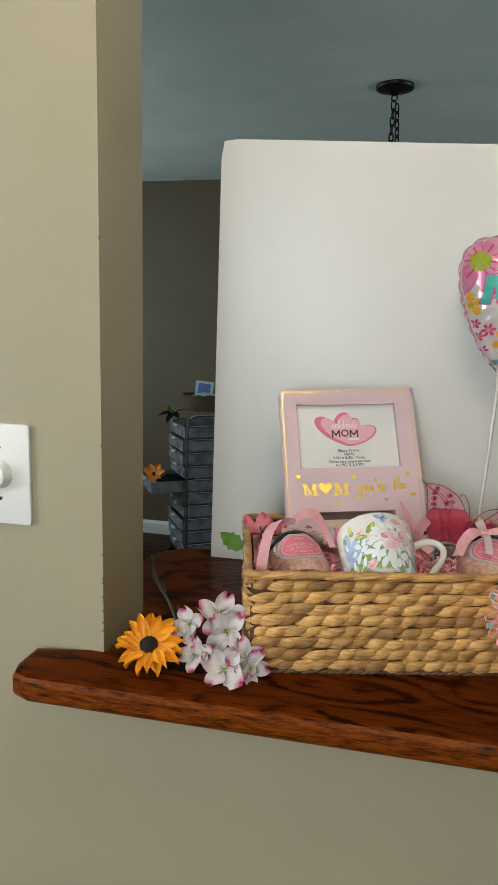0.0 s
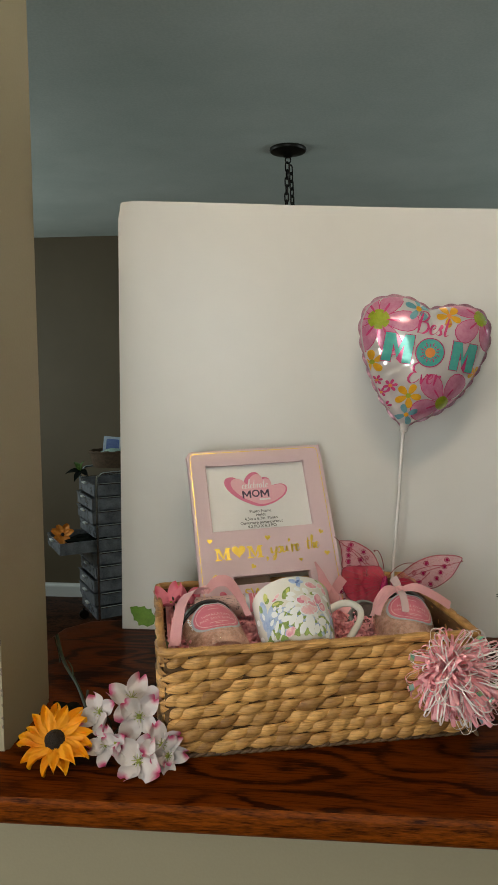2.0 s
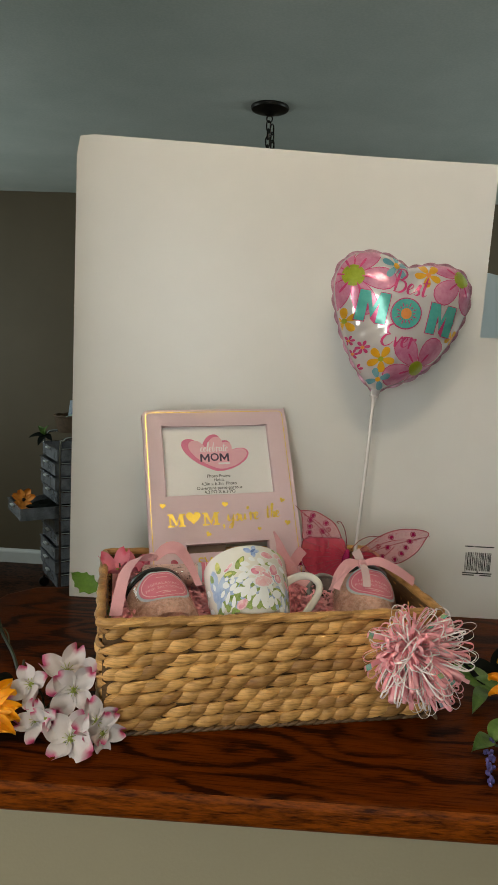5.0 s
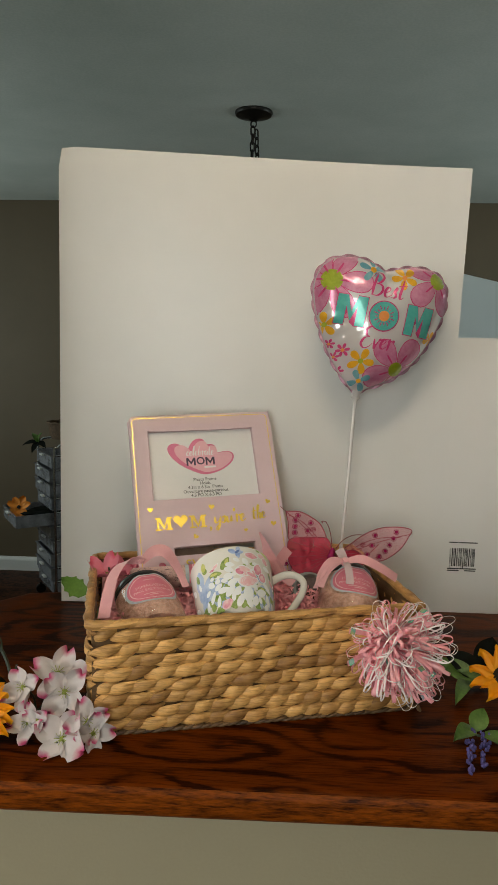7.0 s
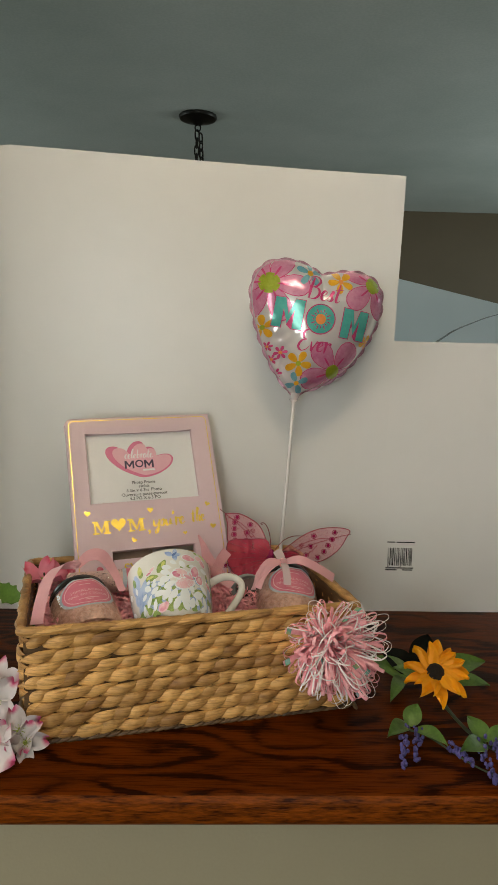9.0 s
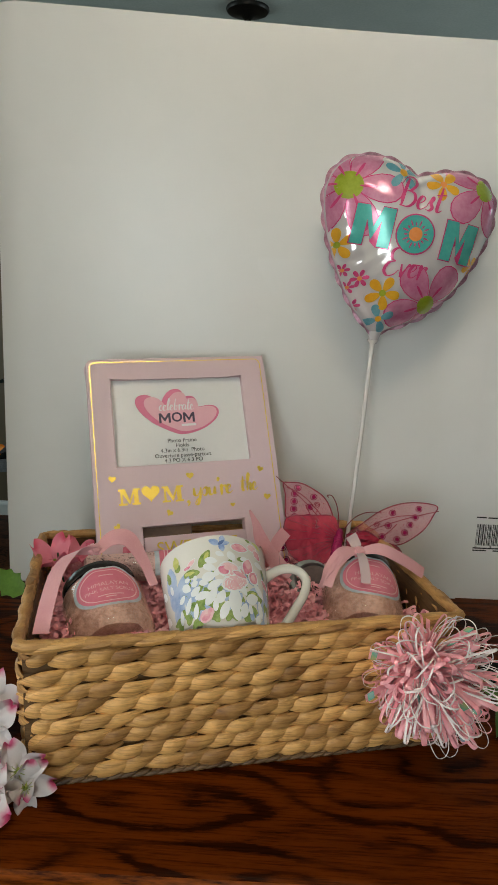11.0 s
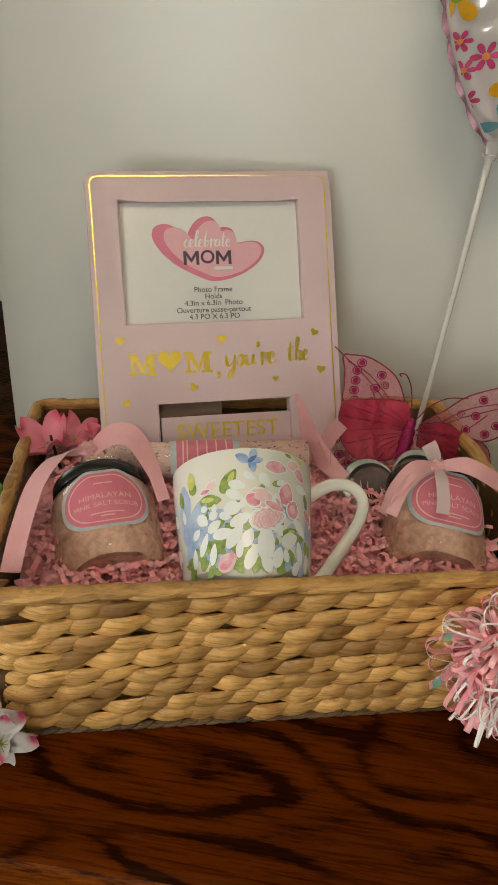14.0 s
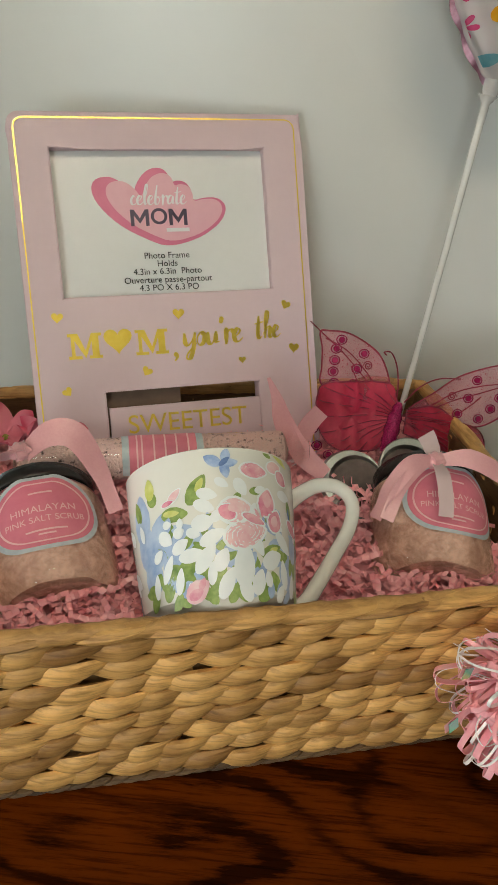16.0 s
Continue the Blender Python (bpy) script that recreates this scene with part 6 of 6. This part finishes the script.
def petal_mesh(length, width, cup, notch=0.0, point=0.0, curl=0.0, ripple=0.0):
    """One petal from the origin along x, face up; carries 'tip' from 0 at its root to 1 at its end."""
    n, k = 9, 6
    bm = B()
    lay = bm.verts.layers.float.new("tip")
    sides = []
    for lift in (0.0, -0.0005):
        g = []
        for i in range(n + 1):
            t = i / n
            w = width / 2 * (math.sin(math.pi * min(1.0, 0.08 + 0.80 * t ** 0.85)) if not point else math.sin(math.pi * (0.06 + 0.94 * t) ** 0.8) ** 0.8 + 0.03)
            row = []
            for j in range(k + 1):
                u = -1 + 2 * j / k
                x = length * t - notch * length * (1 - abs(u)) ** 2 * t ** 6
                z = cup * length * (t * t) + 0.25 * width * u * u * (0.4 + 0.6 * t) - curl * length * max(0, t - 0.6) ** 2 * 4 + ripple * width * math.sin(5 * t + 4 * u)
                v = bm.verts.new((x, w * u, z + lift))
                v[lay] = t ** 2 * (0.75 + 0.35 * (1 - abs(u)))
                row.append(v)
            g.append(row)
        for i in range(n):
            for j in range(k):
                bm.faces.new((g[i][j], g[i + 1][j], g[i + 1][j + 1], g[i][j + 1]))
        sides.append(g)
    a, b = sides
    ring = [(i, 0) for i in range(n)] + [(n, j) for j in range(k)] + [(i, k) for i in range(n, 0, -1)] + [(0, j) for j in range(k, 0, -1)]
    for p, q in zip(ring, ring[1:] + ring[:1]):
        bm.faces.new((a[p[0]][p[1]], a[q[0]][q[1]], b[q[0]][q[1]], b[p[0]][p[1]]))
    return bm


def bloom(parent, m, petals, bm_petal, material, core, core_r, rnd, layers=1, stamens=0, name="flower"):
    """A flower head (its heart is the part, its petals the sub-parts) at pose m in the thing's axes."""
    bm = B()
    lathe(bm, [(0.0, core_r * 0.75), (core_r * 0.5, core_r * 0.65), (core_r * 0.9, core_r * 0.3), (core_r, 0.0), (core_r * 0.6, -core_r * 0.5), (0.0, -core_r * 0.7)], 14)
    for q in range(stamens):
        a = 2 * math.pi * q / stamens
        tube(bm, [(0, 0, core_r * 0.4), (core_r * 0.9 * math.cos(a), core_r * 0.9 * math.sin(a), core_r * 1.3), (core_r * 1.9 * math.cos(a), core_r * 1.9 * math.sin(a), core_r * 1.7)], core_r * 0.09, 5)
    head = part(name, bm, core, parent, "flower heart")
    head.matrix_basis = m
    first = None
    for lay in range(layers):
        for q in range(petals):
            if first is None:
                ob = first = part("petal", bm_petal, material, head)
            else:
                ob = new("petal", first.data)
                ob.parent = head
            size = rnd.uniform(0.86, 1.1) * (1 - 0.12 * lay)
            turn = 360 * (q + 0.5 * lay) / petals + rnd.uniform(-7, 7)
            ob.matrix_basis = Matrix.Rotation(radians(turn), 4, "Z") @ Matrix.Translation((core_r * 0.5, 0, 0.0006 * lay)) @ Matrix.Rotation(radians(rnd.uniform(-14, 6) - 10 * lay), 4, "Y") @ Matrix.Rotation(radians(rnd.uniform(-16, 16)), 4, "X") @ Matrix.Diagonal((size, size * rnd.uniform(0.88, 1.1), size, 1))
    return head


def facing(p, n, spin=0.0):
    return axes(p, n, (1, 0.1, 0.2)) @ Matrix.Rotation(radians(spin), 4, "Z")


def leaf(parent, base, tip, width, material, face=(0, -0.5, 0.85), arch=0.12, name="leaf", teeth=0.0):
    base, tip = Vector(base), Vector(tip)
    d = tip - base
    L = d.length
    d.normalize()
    s = d.cross(Vector(face)).normalized()
    up_ = s.cross(d)
    bm = B()
    n, k = 12, 4
    grid = []
    for i in range(n + 1):
        t = i / n
        w = width / 2 * math.sin(math.pi * (0.04 + 0.96 * t) ** 0.75) ** 0.9 * (1 + teeth * (1 if i % 3 == 1 else -0.6))
        grid.append([bm.verts.new(base + d * L * t + s * w * (-1 + 2 * j / k) + up_ * (arch * L * math.sin(math.pi * t) + 0.12 * width * abs(-1 + 2 * j / k))) for j in range(k + 1)])
    low = [[bm.verts.new(v.co - up_ * 0.0006) for v in row] for row in grid]
    for g in (grid, low):
        for i in range(n):
            for j in range(k):
                bm.faces.new((g[i][j], g[i + 1][j], g[i + 1][j + 1], g[i][j + 1]))
    for i in range(n):
        for j in (0, k):
            bm.faces.new((grid[i][j], grid[i + 1][j], low[i + 1][j], low[i][j]))
    return part(name, bm, material, parent)


def stem(parent, pts, r, name="stem"):
    bm = B()
    tube(bm, spline(pts, 6), lambda t: r * (1.1 - 0.4 * t), 7)
    return part(name, bm, STEM, parent)


def white_spray():
    o = Vector((0.155, 0.0, LEDGE_TOP))
    sp = thing("flower_spray", Matrix.Translation(o), "spray of white silk blossoms with pink edges on the ledge", "artificial flower")
    rnd = random.Random(31)
    def P(x, y, z):
        return Vector((x, y, z)) - o
    stem(sp, [P(-0.035, 0.262, 1.105), P(-0.01, 0.225, 1.078), P(0.033, 0.166, 1.068), P(0.085, 0.075, 1.066), P(0.13, 0.025, 1.075)], 0.0026)
    for side in ((0.01, 0.19, 1.095), (-0.03, 0.24, 1.11)):
        stem(sp, [P(side[0] + 0.012, side[1] - 0.01, 1.074), P(side[0] + 0.006, side[1], 1.085), P(*side)], 0.0010, "twig")
    for a, b in (((0.13, 0.02, 1.075), (0.115, 0.02, 1.105)), ((0.13, 0.02, 1.075), (0.158, 0.018, 1.112)), ((0.13, 0.02, 1.075), (0.195, -0.012, 1.082)), ((0.13, 0.02, 1.075), (0.172, -0.03, 1.068)), ((0.14, 0.005, 1.078), (0.148, -0.015, 1.088))):
        mid = ((a[0] + b[0]) / 2 + 0.004, (a[1] + b[1]) / 2, (a[2] + b[2]) / 2 + 0.006)
        stem(sp, [P(*a), P(*mid), P(*b)], 0.0014, "twig")
    for (x, y, z), n, size, spin in (((0.116, 0.018, 1.107), (-0.2, -0.8, 0.5), 0.026, 20), ((0.153, 0.030, 1.119), (0.1, -0.6, 0.75), 0.033, 70), ((0.167, 0.010, 1.108), (0.25, -0.9, 0.35), 0.028, 40), ((0.200, -0.012, 1.086), (0.2, -0.8, 0.55), 0.026, 10), ((0.176, -0.026, 1.072), (-0.1, -0.75, 0.65), 0.030, 50), ((0.207, -0.016, 1.075), (0.55, -0.75, 0.3), 0.024, 80), ((0.133, -0.012, 1.082), (-0.4, -0.8, 0.4), 0.024, 0), ((0.146, -0.020, 1.090), (-0.1, -0.9, 0.3), 0.015, 30)):
        bloom(sp, facing(P(x, y, z), n, spin), 4 if size > 0.02 else 3, petal_mesh(size, size * 0.95, 0.22, 0.16, 0, 0.30, 0.085), WHITE_PETAL, GREEN_CORE, size * 0.13, rnd, 1, 9 if size > 0.02 else 0)
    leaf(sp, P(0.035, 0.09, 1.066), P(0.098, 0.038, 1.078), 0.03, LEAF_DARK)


white_spray()


def sunflower(o, n, size, spin, seed, label, stem_pts, leaves):
    o = Vector(o)
    base = Vector((o.x, o.y, LEDGE_TOP))
    sf = thing("sunflower", Matrix.Translation(base), label, "artificial flower", "silk sunflowers")
    rnd = random.Random(seed)
    bloom(sf, facing(o - base, n, spin), 9, petal_mesh(size, size * 0.44, 0.08, 0.12, 1, 0.35, 0.14), SUN_PETAL, SUN_CORE, size * 0.32, rnd, 2)
    stem(sf, [Vector(p) - base for p in stem_pts], 0.0024)
    for b, t, w, mat_ in leaves:
        leaf(sf, Vector(b) - base, Vector(t) - base, w, mat_)
    return sf


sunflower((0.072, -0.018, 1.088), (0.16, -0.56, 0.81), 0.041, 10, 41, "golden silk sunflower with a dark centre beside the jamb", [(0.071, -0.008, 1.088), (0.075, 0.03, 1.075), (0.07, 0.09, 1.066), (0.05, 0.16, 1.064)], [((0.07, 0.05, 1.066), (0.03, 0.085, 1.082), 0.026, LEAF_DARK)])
sunflower((0.681, 0.090, 1.111), (-0.02, -0.62, 0.76), 0.037, 25, 43, "golden silk sunflower with green and dark leaves on the ledge", [(0.676, 0.095, 1.10), (0.690, 0.080, 1.076), (0.705, 0.028, 1.068), (0.725, -0.010, 1.066)],
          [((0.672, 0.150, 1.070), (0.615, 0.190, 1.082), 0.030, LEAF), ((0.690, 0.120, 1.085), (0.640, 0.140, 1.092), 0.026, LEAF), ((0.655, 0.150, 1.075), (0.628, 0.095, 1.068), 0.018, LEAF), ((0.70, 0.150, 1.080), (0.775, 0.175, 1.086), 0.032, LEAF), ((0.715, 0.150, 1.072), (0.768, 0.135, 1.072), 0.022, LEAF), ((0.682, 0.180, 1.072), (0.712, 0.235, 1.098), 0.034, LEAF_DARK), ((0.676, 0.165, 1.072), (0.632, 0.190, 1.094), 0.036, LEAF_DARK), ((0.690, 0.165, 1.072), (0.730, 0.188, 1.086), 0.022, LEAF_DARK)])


def lavender(o, spikes, leaves, stems):
    o = Vector(o)
    lv = thing("lavender_sprig", Matrix.Translation(o), "sprig of purple silk lavender with small green leaves", "artificial flower", "lavender sprigs")
    rnd = random.Random(int(1000 * o.x))
    for a, b in spikes:
        a, b = Vector(a) - o, Vector(b) - o
        bm = B()
        for q in range(38):
            t = rnd.random()
            c = a.lerp(b, t) + Vector((rnd.uniform(-1, 1), rnd.uniform(-1, 1), rnd.uniform(-0.4, 1))) * (0.0058 - 0.0028 * t)
            bmesh.ops.create_icosphere(bm, subdivisions=1, radius=rnd.uniform(0.0013, 0.0026), matrix=Matrix.Translation(c) @ Matrix.Diagonal((1, 1, 1.4, 1)))
        part("flower_spike", bm, LAVENDER, lv, "purple bud spike")["kind"] = "stuff"
    for b, t, w in leaves:
        leaf(lv, Vector(b) - o, Vector(t) - o, w, LEAF)
    for pts in stems:
        stem(lv, [Vector(p) - o for p in pts], 0.0013)


lavender((0.64, 0.0, LEDGE_TOP), [((0.630, 0.030, 1.072), (0.612, -0.040, 1.066)), ((0.645, 0.026, 1.072), (0.630, -0.026, 1.066)), ((0.672, 0.0, 1.068), (0.690, -0.03, 1.066))], [((0.634, 0.040, 1.070), (0.604, 0.004, 1.074), 0.020), ((0.636, 0.036, 1.070), (0.652, 0.060, 1.084), 0.022), ((0.645, 0.030, 1.070), (0.668, -0.012, 1.074), 0.018)], [((0.636, 0.036, 1.066), (0.655, 0.018, 1.068), (0.69, -0.03, 1.064), (0.715, -0.055, 1.064))])
lavender((0.71, -0.02, LEDGE_TOP), [((0.705, -0.004, 1.072), (0.702, -0.068, 1.066)), ((0.720, 0.006, 1.072), (0.728, -0.050, 1.066))], [((0.712, 0.0, 1.070), (0.676, -0.026, 1.076), 0.022), ((0.716, 0.004, 1.070), (0.706, 0.040, 1.080), 0.022), ((0.718, 0.0, 1.07), (0.745, 0.02, 1.08), 0.02)], [((0.714, 0.002, 1.066), (0.75, 0.0, 1.066), (0.80, -0.01, 1.065))])


def pink_blossoms():
    o = Vector((0.175, 0.205, 1.150))
    pf = thing("pink_silk_flower", Matrix.Translation(o), "deep pink silk petals tucked in the basket's corner", "artificial flower")
    rnd = random.Random(9)
    for (x, y, z), n, size, spin in (((0.168, 0.192, 1.188), (-0.1, -0.3, 0.95), 0.040, 65), ((0.182, 0.218, 1.180), (0.1, -0.35, 0.9), 0.036, 20), ((0.216, 0.222, 1.180), (0.2, -0.3, 0.9), 0.038, 75)):
        bloom(pf, facing(Vector((x, y, z)) - o, n, spin), 4, petal_mesh(size * 0.66, size * 0.66, 0.75, 0.1, 0, 0.5, 0.06), PINK_PETAL, GREEN_CORE, 0.003, rnd)
    stem(pf, [Vector(p) - o for p in ((0.178, 0.20, 1.145), (0.172, 0.20, 1.17), (0.17, 0.195, 1.196))], 0.0016)
    leaf(pf, Vector((0.162, 0.112, 1.186)) - o, Vector((0.124, 0.134, 1.199)) - o, 0.024, LEAF_BRIGHT, face=(-0.2, -0.7, 0.65), arch=0.03, teeth=0.16)
    leaf(pf, Vector((0.180, 0.130, 1.150)) - o, Vector((0.176, 0.075, 1.190)) - o, 0.034, LEAF, face=(-0.6, -0.7, 0.3), arch=0.05)


pink_blossoms()


def loose_ribbon():
    m = Matrix.Translation((0.402, 0.245, 1.165))
    rb = thing("ribbon", m, "pink satin ribbon end standing beside the frame", "ribbon")
    o = Vector((0.402, 0.245, 1.165))
    for pts, w, face, lean in (([(0.427, 0.214, 1.176), (0.412, 0.219, 1.186), (0.399, 0.224, 1.199), (0.390, 0.229, 1.214), (0.385, 0.233, 1.227), (0.377, 0.237, 1.242)], 0.017, (0.8, 0.35, 0.5), -0.9), ([(0.402, 0.220, 1.190), (0.406, 0.224, 1.200), (0.411, 0.231, 1.209), (0.419, 0.236, 1.219)], 0.017, (0.75, -0.2, -0.55), 0.6)):
        bm = B()
        whole = lean > 0
        strip(bm, spline([Vector(p) - o for p in pts], 7), w, lambda t: (face[0], face[1] + lean * t, face[2]), taper=lambda t: 0.75 + 0.25 * t if whole else 0.12 + 0.9 * math.sin(math.pi * (0.22 + 0.76 * t)))
        part("ribbon_tail", bm, SATIN, rb)


loose_ribbon()

# ---------------------------------------------------------------- drawer cart across the dining room
DRAWER = surface("cloudy_drawer_plastic", (0.09, 0.095, 0.105), (0.36, 0.37, 0.40), 12, 0.16, bump=0.02, Alpha=0.85)
WICKER = surface("brown_wicker", (0.06, 0.035, 0.02), (0.15, 0.09, 0.05), 60, 0.7, bump=0.9, fine=160, depth=0.004)
CARD_BLUE = surface("pale_blue_card", (0.30, 0.42, 0.55), (0.62, 0.70, 0.78), 60, 0.4)
GREEN_CLOTH = surface("sea_green_tissue", (0.14, 0.38, 0.28), (0.62, 0.72, 0.68), 80, 0.6, bump=0.6, fine=120, depth=0.004)
ORANGE_SILK = surface("orange_silk", (0.72, 0.18, 0.01), (0.85, 0.32, 0.03), 70, 0.6, bump=0.5)


def drawer_cart():
    a = math.atan2(-0.828, 0.56)  # the cart's own x runs along its front
    m = Matrix(((-0.560, 0.828, 0, -0.881), (0.828, 0.560, 0, 3.0), (0, 0, 1, 0), (0, 0, 0, 1)))
    cart = thing("drawer_cart", m, "chrome rolling cart of cloudy drawers, one pulled open", "drawer cart")
    W, D, top = 0.362, 0.40, 0.968
    for x in (0.0, W):
        bm = B()
        tube(bm, spline([(x, 0, 0.07), (x, 0, 0.5), (x, 0, top - 0.06), (x, 0.02, top - 0.015), (x, 0.07, top), (x, D - 0.07, top), (x, D - 0.02, top - 0.015), (x, D, top - 0.06), (x, D, 0.5), (x, D, 0.07)], 5), 0.008, 8)
        part("frame_tube", bm, CHROME, cart, "bent chrome tube")
        for y in (0.0, D):
            bm = B()
            lathe(bm, [(0.0, -0.012), (0.028, -0.012), (0.03, -0.006), (0.03, 0.006), (0.028, 0.012), (0.0, 0.012)], 18, Matrix.Translation((x, y, 0.03)) @ Matrix.Rotation(radians(90), 4, "Y"))
            bmesh.ops.translate(bm, verts=bm.verts[:], vec=(0, 0, 0))
            tube(bm, [(x, y, 0.03), (x, y, 0.085)], 0.007, 8)
            part("caster", bm, BLACK_METAL, cart, "small black caster")
    for k in range(10):
        z = 0.105 + k * 0.081
        for x in (0.006, W - 0.006):
            bm = B()
            tube(bm, [(x, 0.0, z + 0.07), (x, D, z + 0.07)], 0.0045, 6)
            part("rail", bm, CHROME, cart, "thin chrome side rail")
        pull = 0.20 if k == 5 else (0.012 if k % 3 else 0.0)
        bm = B()
        x0, x1, y0, y1, h, t = 0.016, W - 0.016, -0.012 - pull, D - 0.03 - pull, 0.066, 0.003
        tray(bm, x0, x1, y0, y1, z, z + h + 0.003, t, 0.007)
        dr = part("drawer", bm, DRAWER, cart, "cloudy plastic drawer" + (", pulled open" if k == 5 else ""), smooth=False)
        bm = B()
        box(bm, W / 2 - 0.028, W / 2 + 0.028, y0 - 0.020, y0 - 0.004, z + h - 0.010, z + h - 0.002)
        part("pull", bm, TRIM, dr, "white moulded pull", smooth=False)
    return m


CART = drawer_cart()


def cart_contents():
    o = CART @ Vector((0.18, 0.17, 0.981))
    m = Matrix.Translation(o) @ Matrix.Rotation(radians(34), 4, "Z")
    bk = thing("wicker_basket", m, "small dark wicker basket on top of the cart", "basket")
    bm = B()
    prof = [(0.0, 0.0), (0.105, 0.0), (0.112, 0.02), (0.118, 0.06), (0.125, 0.095), (0.119, 0.096), (0.110, 0.06), (0.102, 0.008), (0.0, 0.006)]
    lathe(bm, prof, 40)
    for v in bm.verts:
        a = math.atan2(v.co.y, v.co.x)
        f = 1 + 0.02 * math.sin(20 * a) * (1 if int(v.co.z * 100) % 2 else -1)
        v.co.x, v.co.y = v.co.x * 1.25 * f, v.co.y * 0.95 * f
    part("woven_bowl", bm, WICKER, bk)
    bm = B()
    tube(bm, [(0.155 * math.cos(q), 0.118 * math.sin(q), 0.095 + 0.003 * math.sin(14 * q)) for q in [2 * math.pi * i / 48 for i in range(48)]], 0.006, 7, True)
    part("rim", bm, WICKER, bk)
    # card and tissue in the basket
    cm = m @ pose(-0.03, -0.01, 0.03, -12, 6, -20)
    bm = B()
    plate(bm, rounded(-0.055, 0.055, 0, 0.15, 0.006, 3), 0.006)
    card = solo("greeting_card", bm, CARD_BLUE, "pale blue glossy card standing in the wicker basket", "card", m=cm)
    bm = B()
    plate(bm, rounded(-0.038, 0.038, 0.05, 0.135, 0.01, 3), 0.0005, Matrix.Translation((0, -0.0062, 0)))
    part("card_picture", bm, PR["navy"], card, "dark printed patch", smooth=False)
    rnd = random.Random(2)
    bm = B()
    bmesh.ops.create_icosphere(bm, subdivisions=3, radius=1.0)
    for v in bm.verts:
        v.co *= 1 + 0.35 * noise.noise(v.co * 2.6) + 0.1 * noise.noise(v.co * 7)
    shift(bm, Matrix.Translation((0, 0, 0.055)) @ Matrix.Diagonal((0.10, 0.075, 0.05, 1)))
    solo("tissue_paper", bm, GREEN_CLOTH, "crumpled sea green tissue in the wicker basket", "tissue paper", m=m)
    # silk leaves hanging at the cart's top corner
    o2 = CART @ Vector((0.30, -0.01, 0.92))
    sp = thing("leaf_spray", Matrix.Translation(o2), "dark green silk leaves hanging over the cart's top rail", "artificial plant")
    for dx, dy, dz, w in ((-0.09, -0.02, -0.02, 0.04), (-0.02, -0.06, -0.06, 0.04), (0.06, -0.05, -0.03, 0.04), (-0.05, 0.02, 0.05, 0.035), (0.03, -0.02, 0.06, 0.035)):
        leaf(sp, (0, 0, 0.03), (dx, dy, dz + 0.03), w, LEAF_DARK if dz < 0 else LEAF)
    # orange flower and black cloth in the open drawer
    o3 = CART @ Vector((0.20, -0.155, 0.555))
    of = thing("orange_silk_flower", Matrix.Translation(o3), "orange silk flower lying in the open drawer", "artificial flower")
    bloom(of, facing((0, 0, 0.035), (0.1, -0.9, 0.35)), 7, petal_mesh(0.062, 0.045, 0.15, 0, 0, 0.1, 0.04), ORANGE_SILK, SUN_CORE, 0.012, random.Random(6))
    bm = B()
    bmesh.ops.create_icosphere(bm, subdivisions=3, radius=1.0)
    for v in bm.verts:
        v.co *= 1 + 0.4 * noise.noise(v.co * 2.2 + Vector((4, 1, 2)))
    shift(bm, Matrix.Diagonal((0.11, 0.06, 0.035, 1)))
    solo("black_cloth", bm, LEAF_DARK, "crumpled black cloth lying in the open drawer", "cloth", m=Matrix.Translation(CART @ Vector((0.16, -0.02, 0.552))) @ Matrix.Rotation(radians(34), 4, "Z"))


cart_contents()
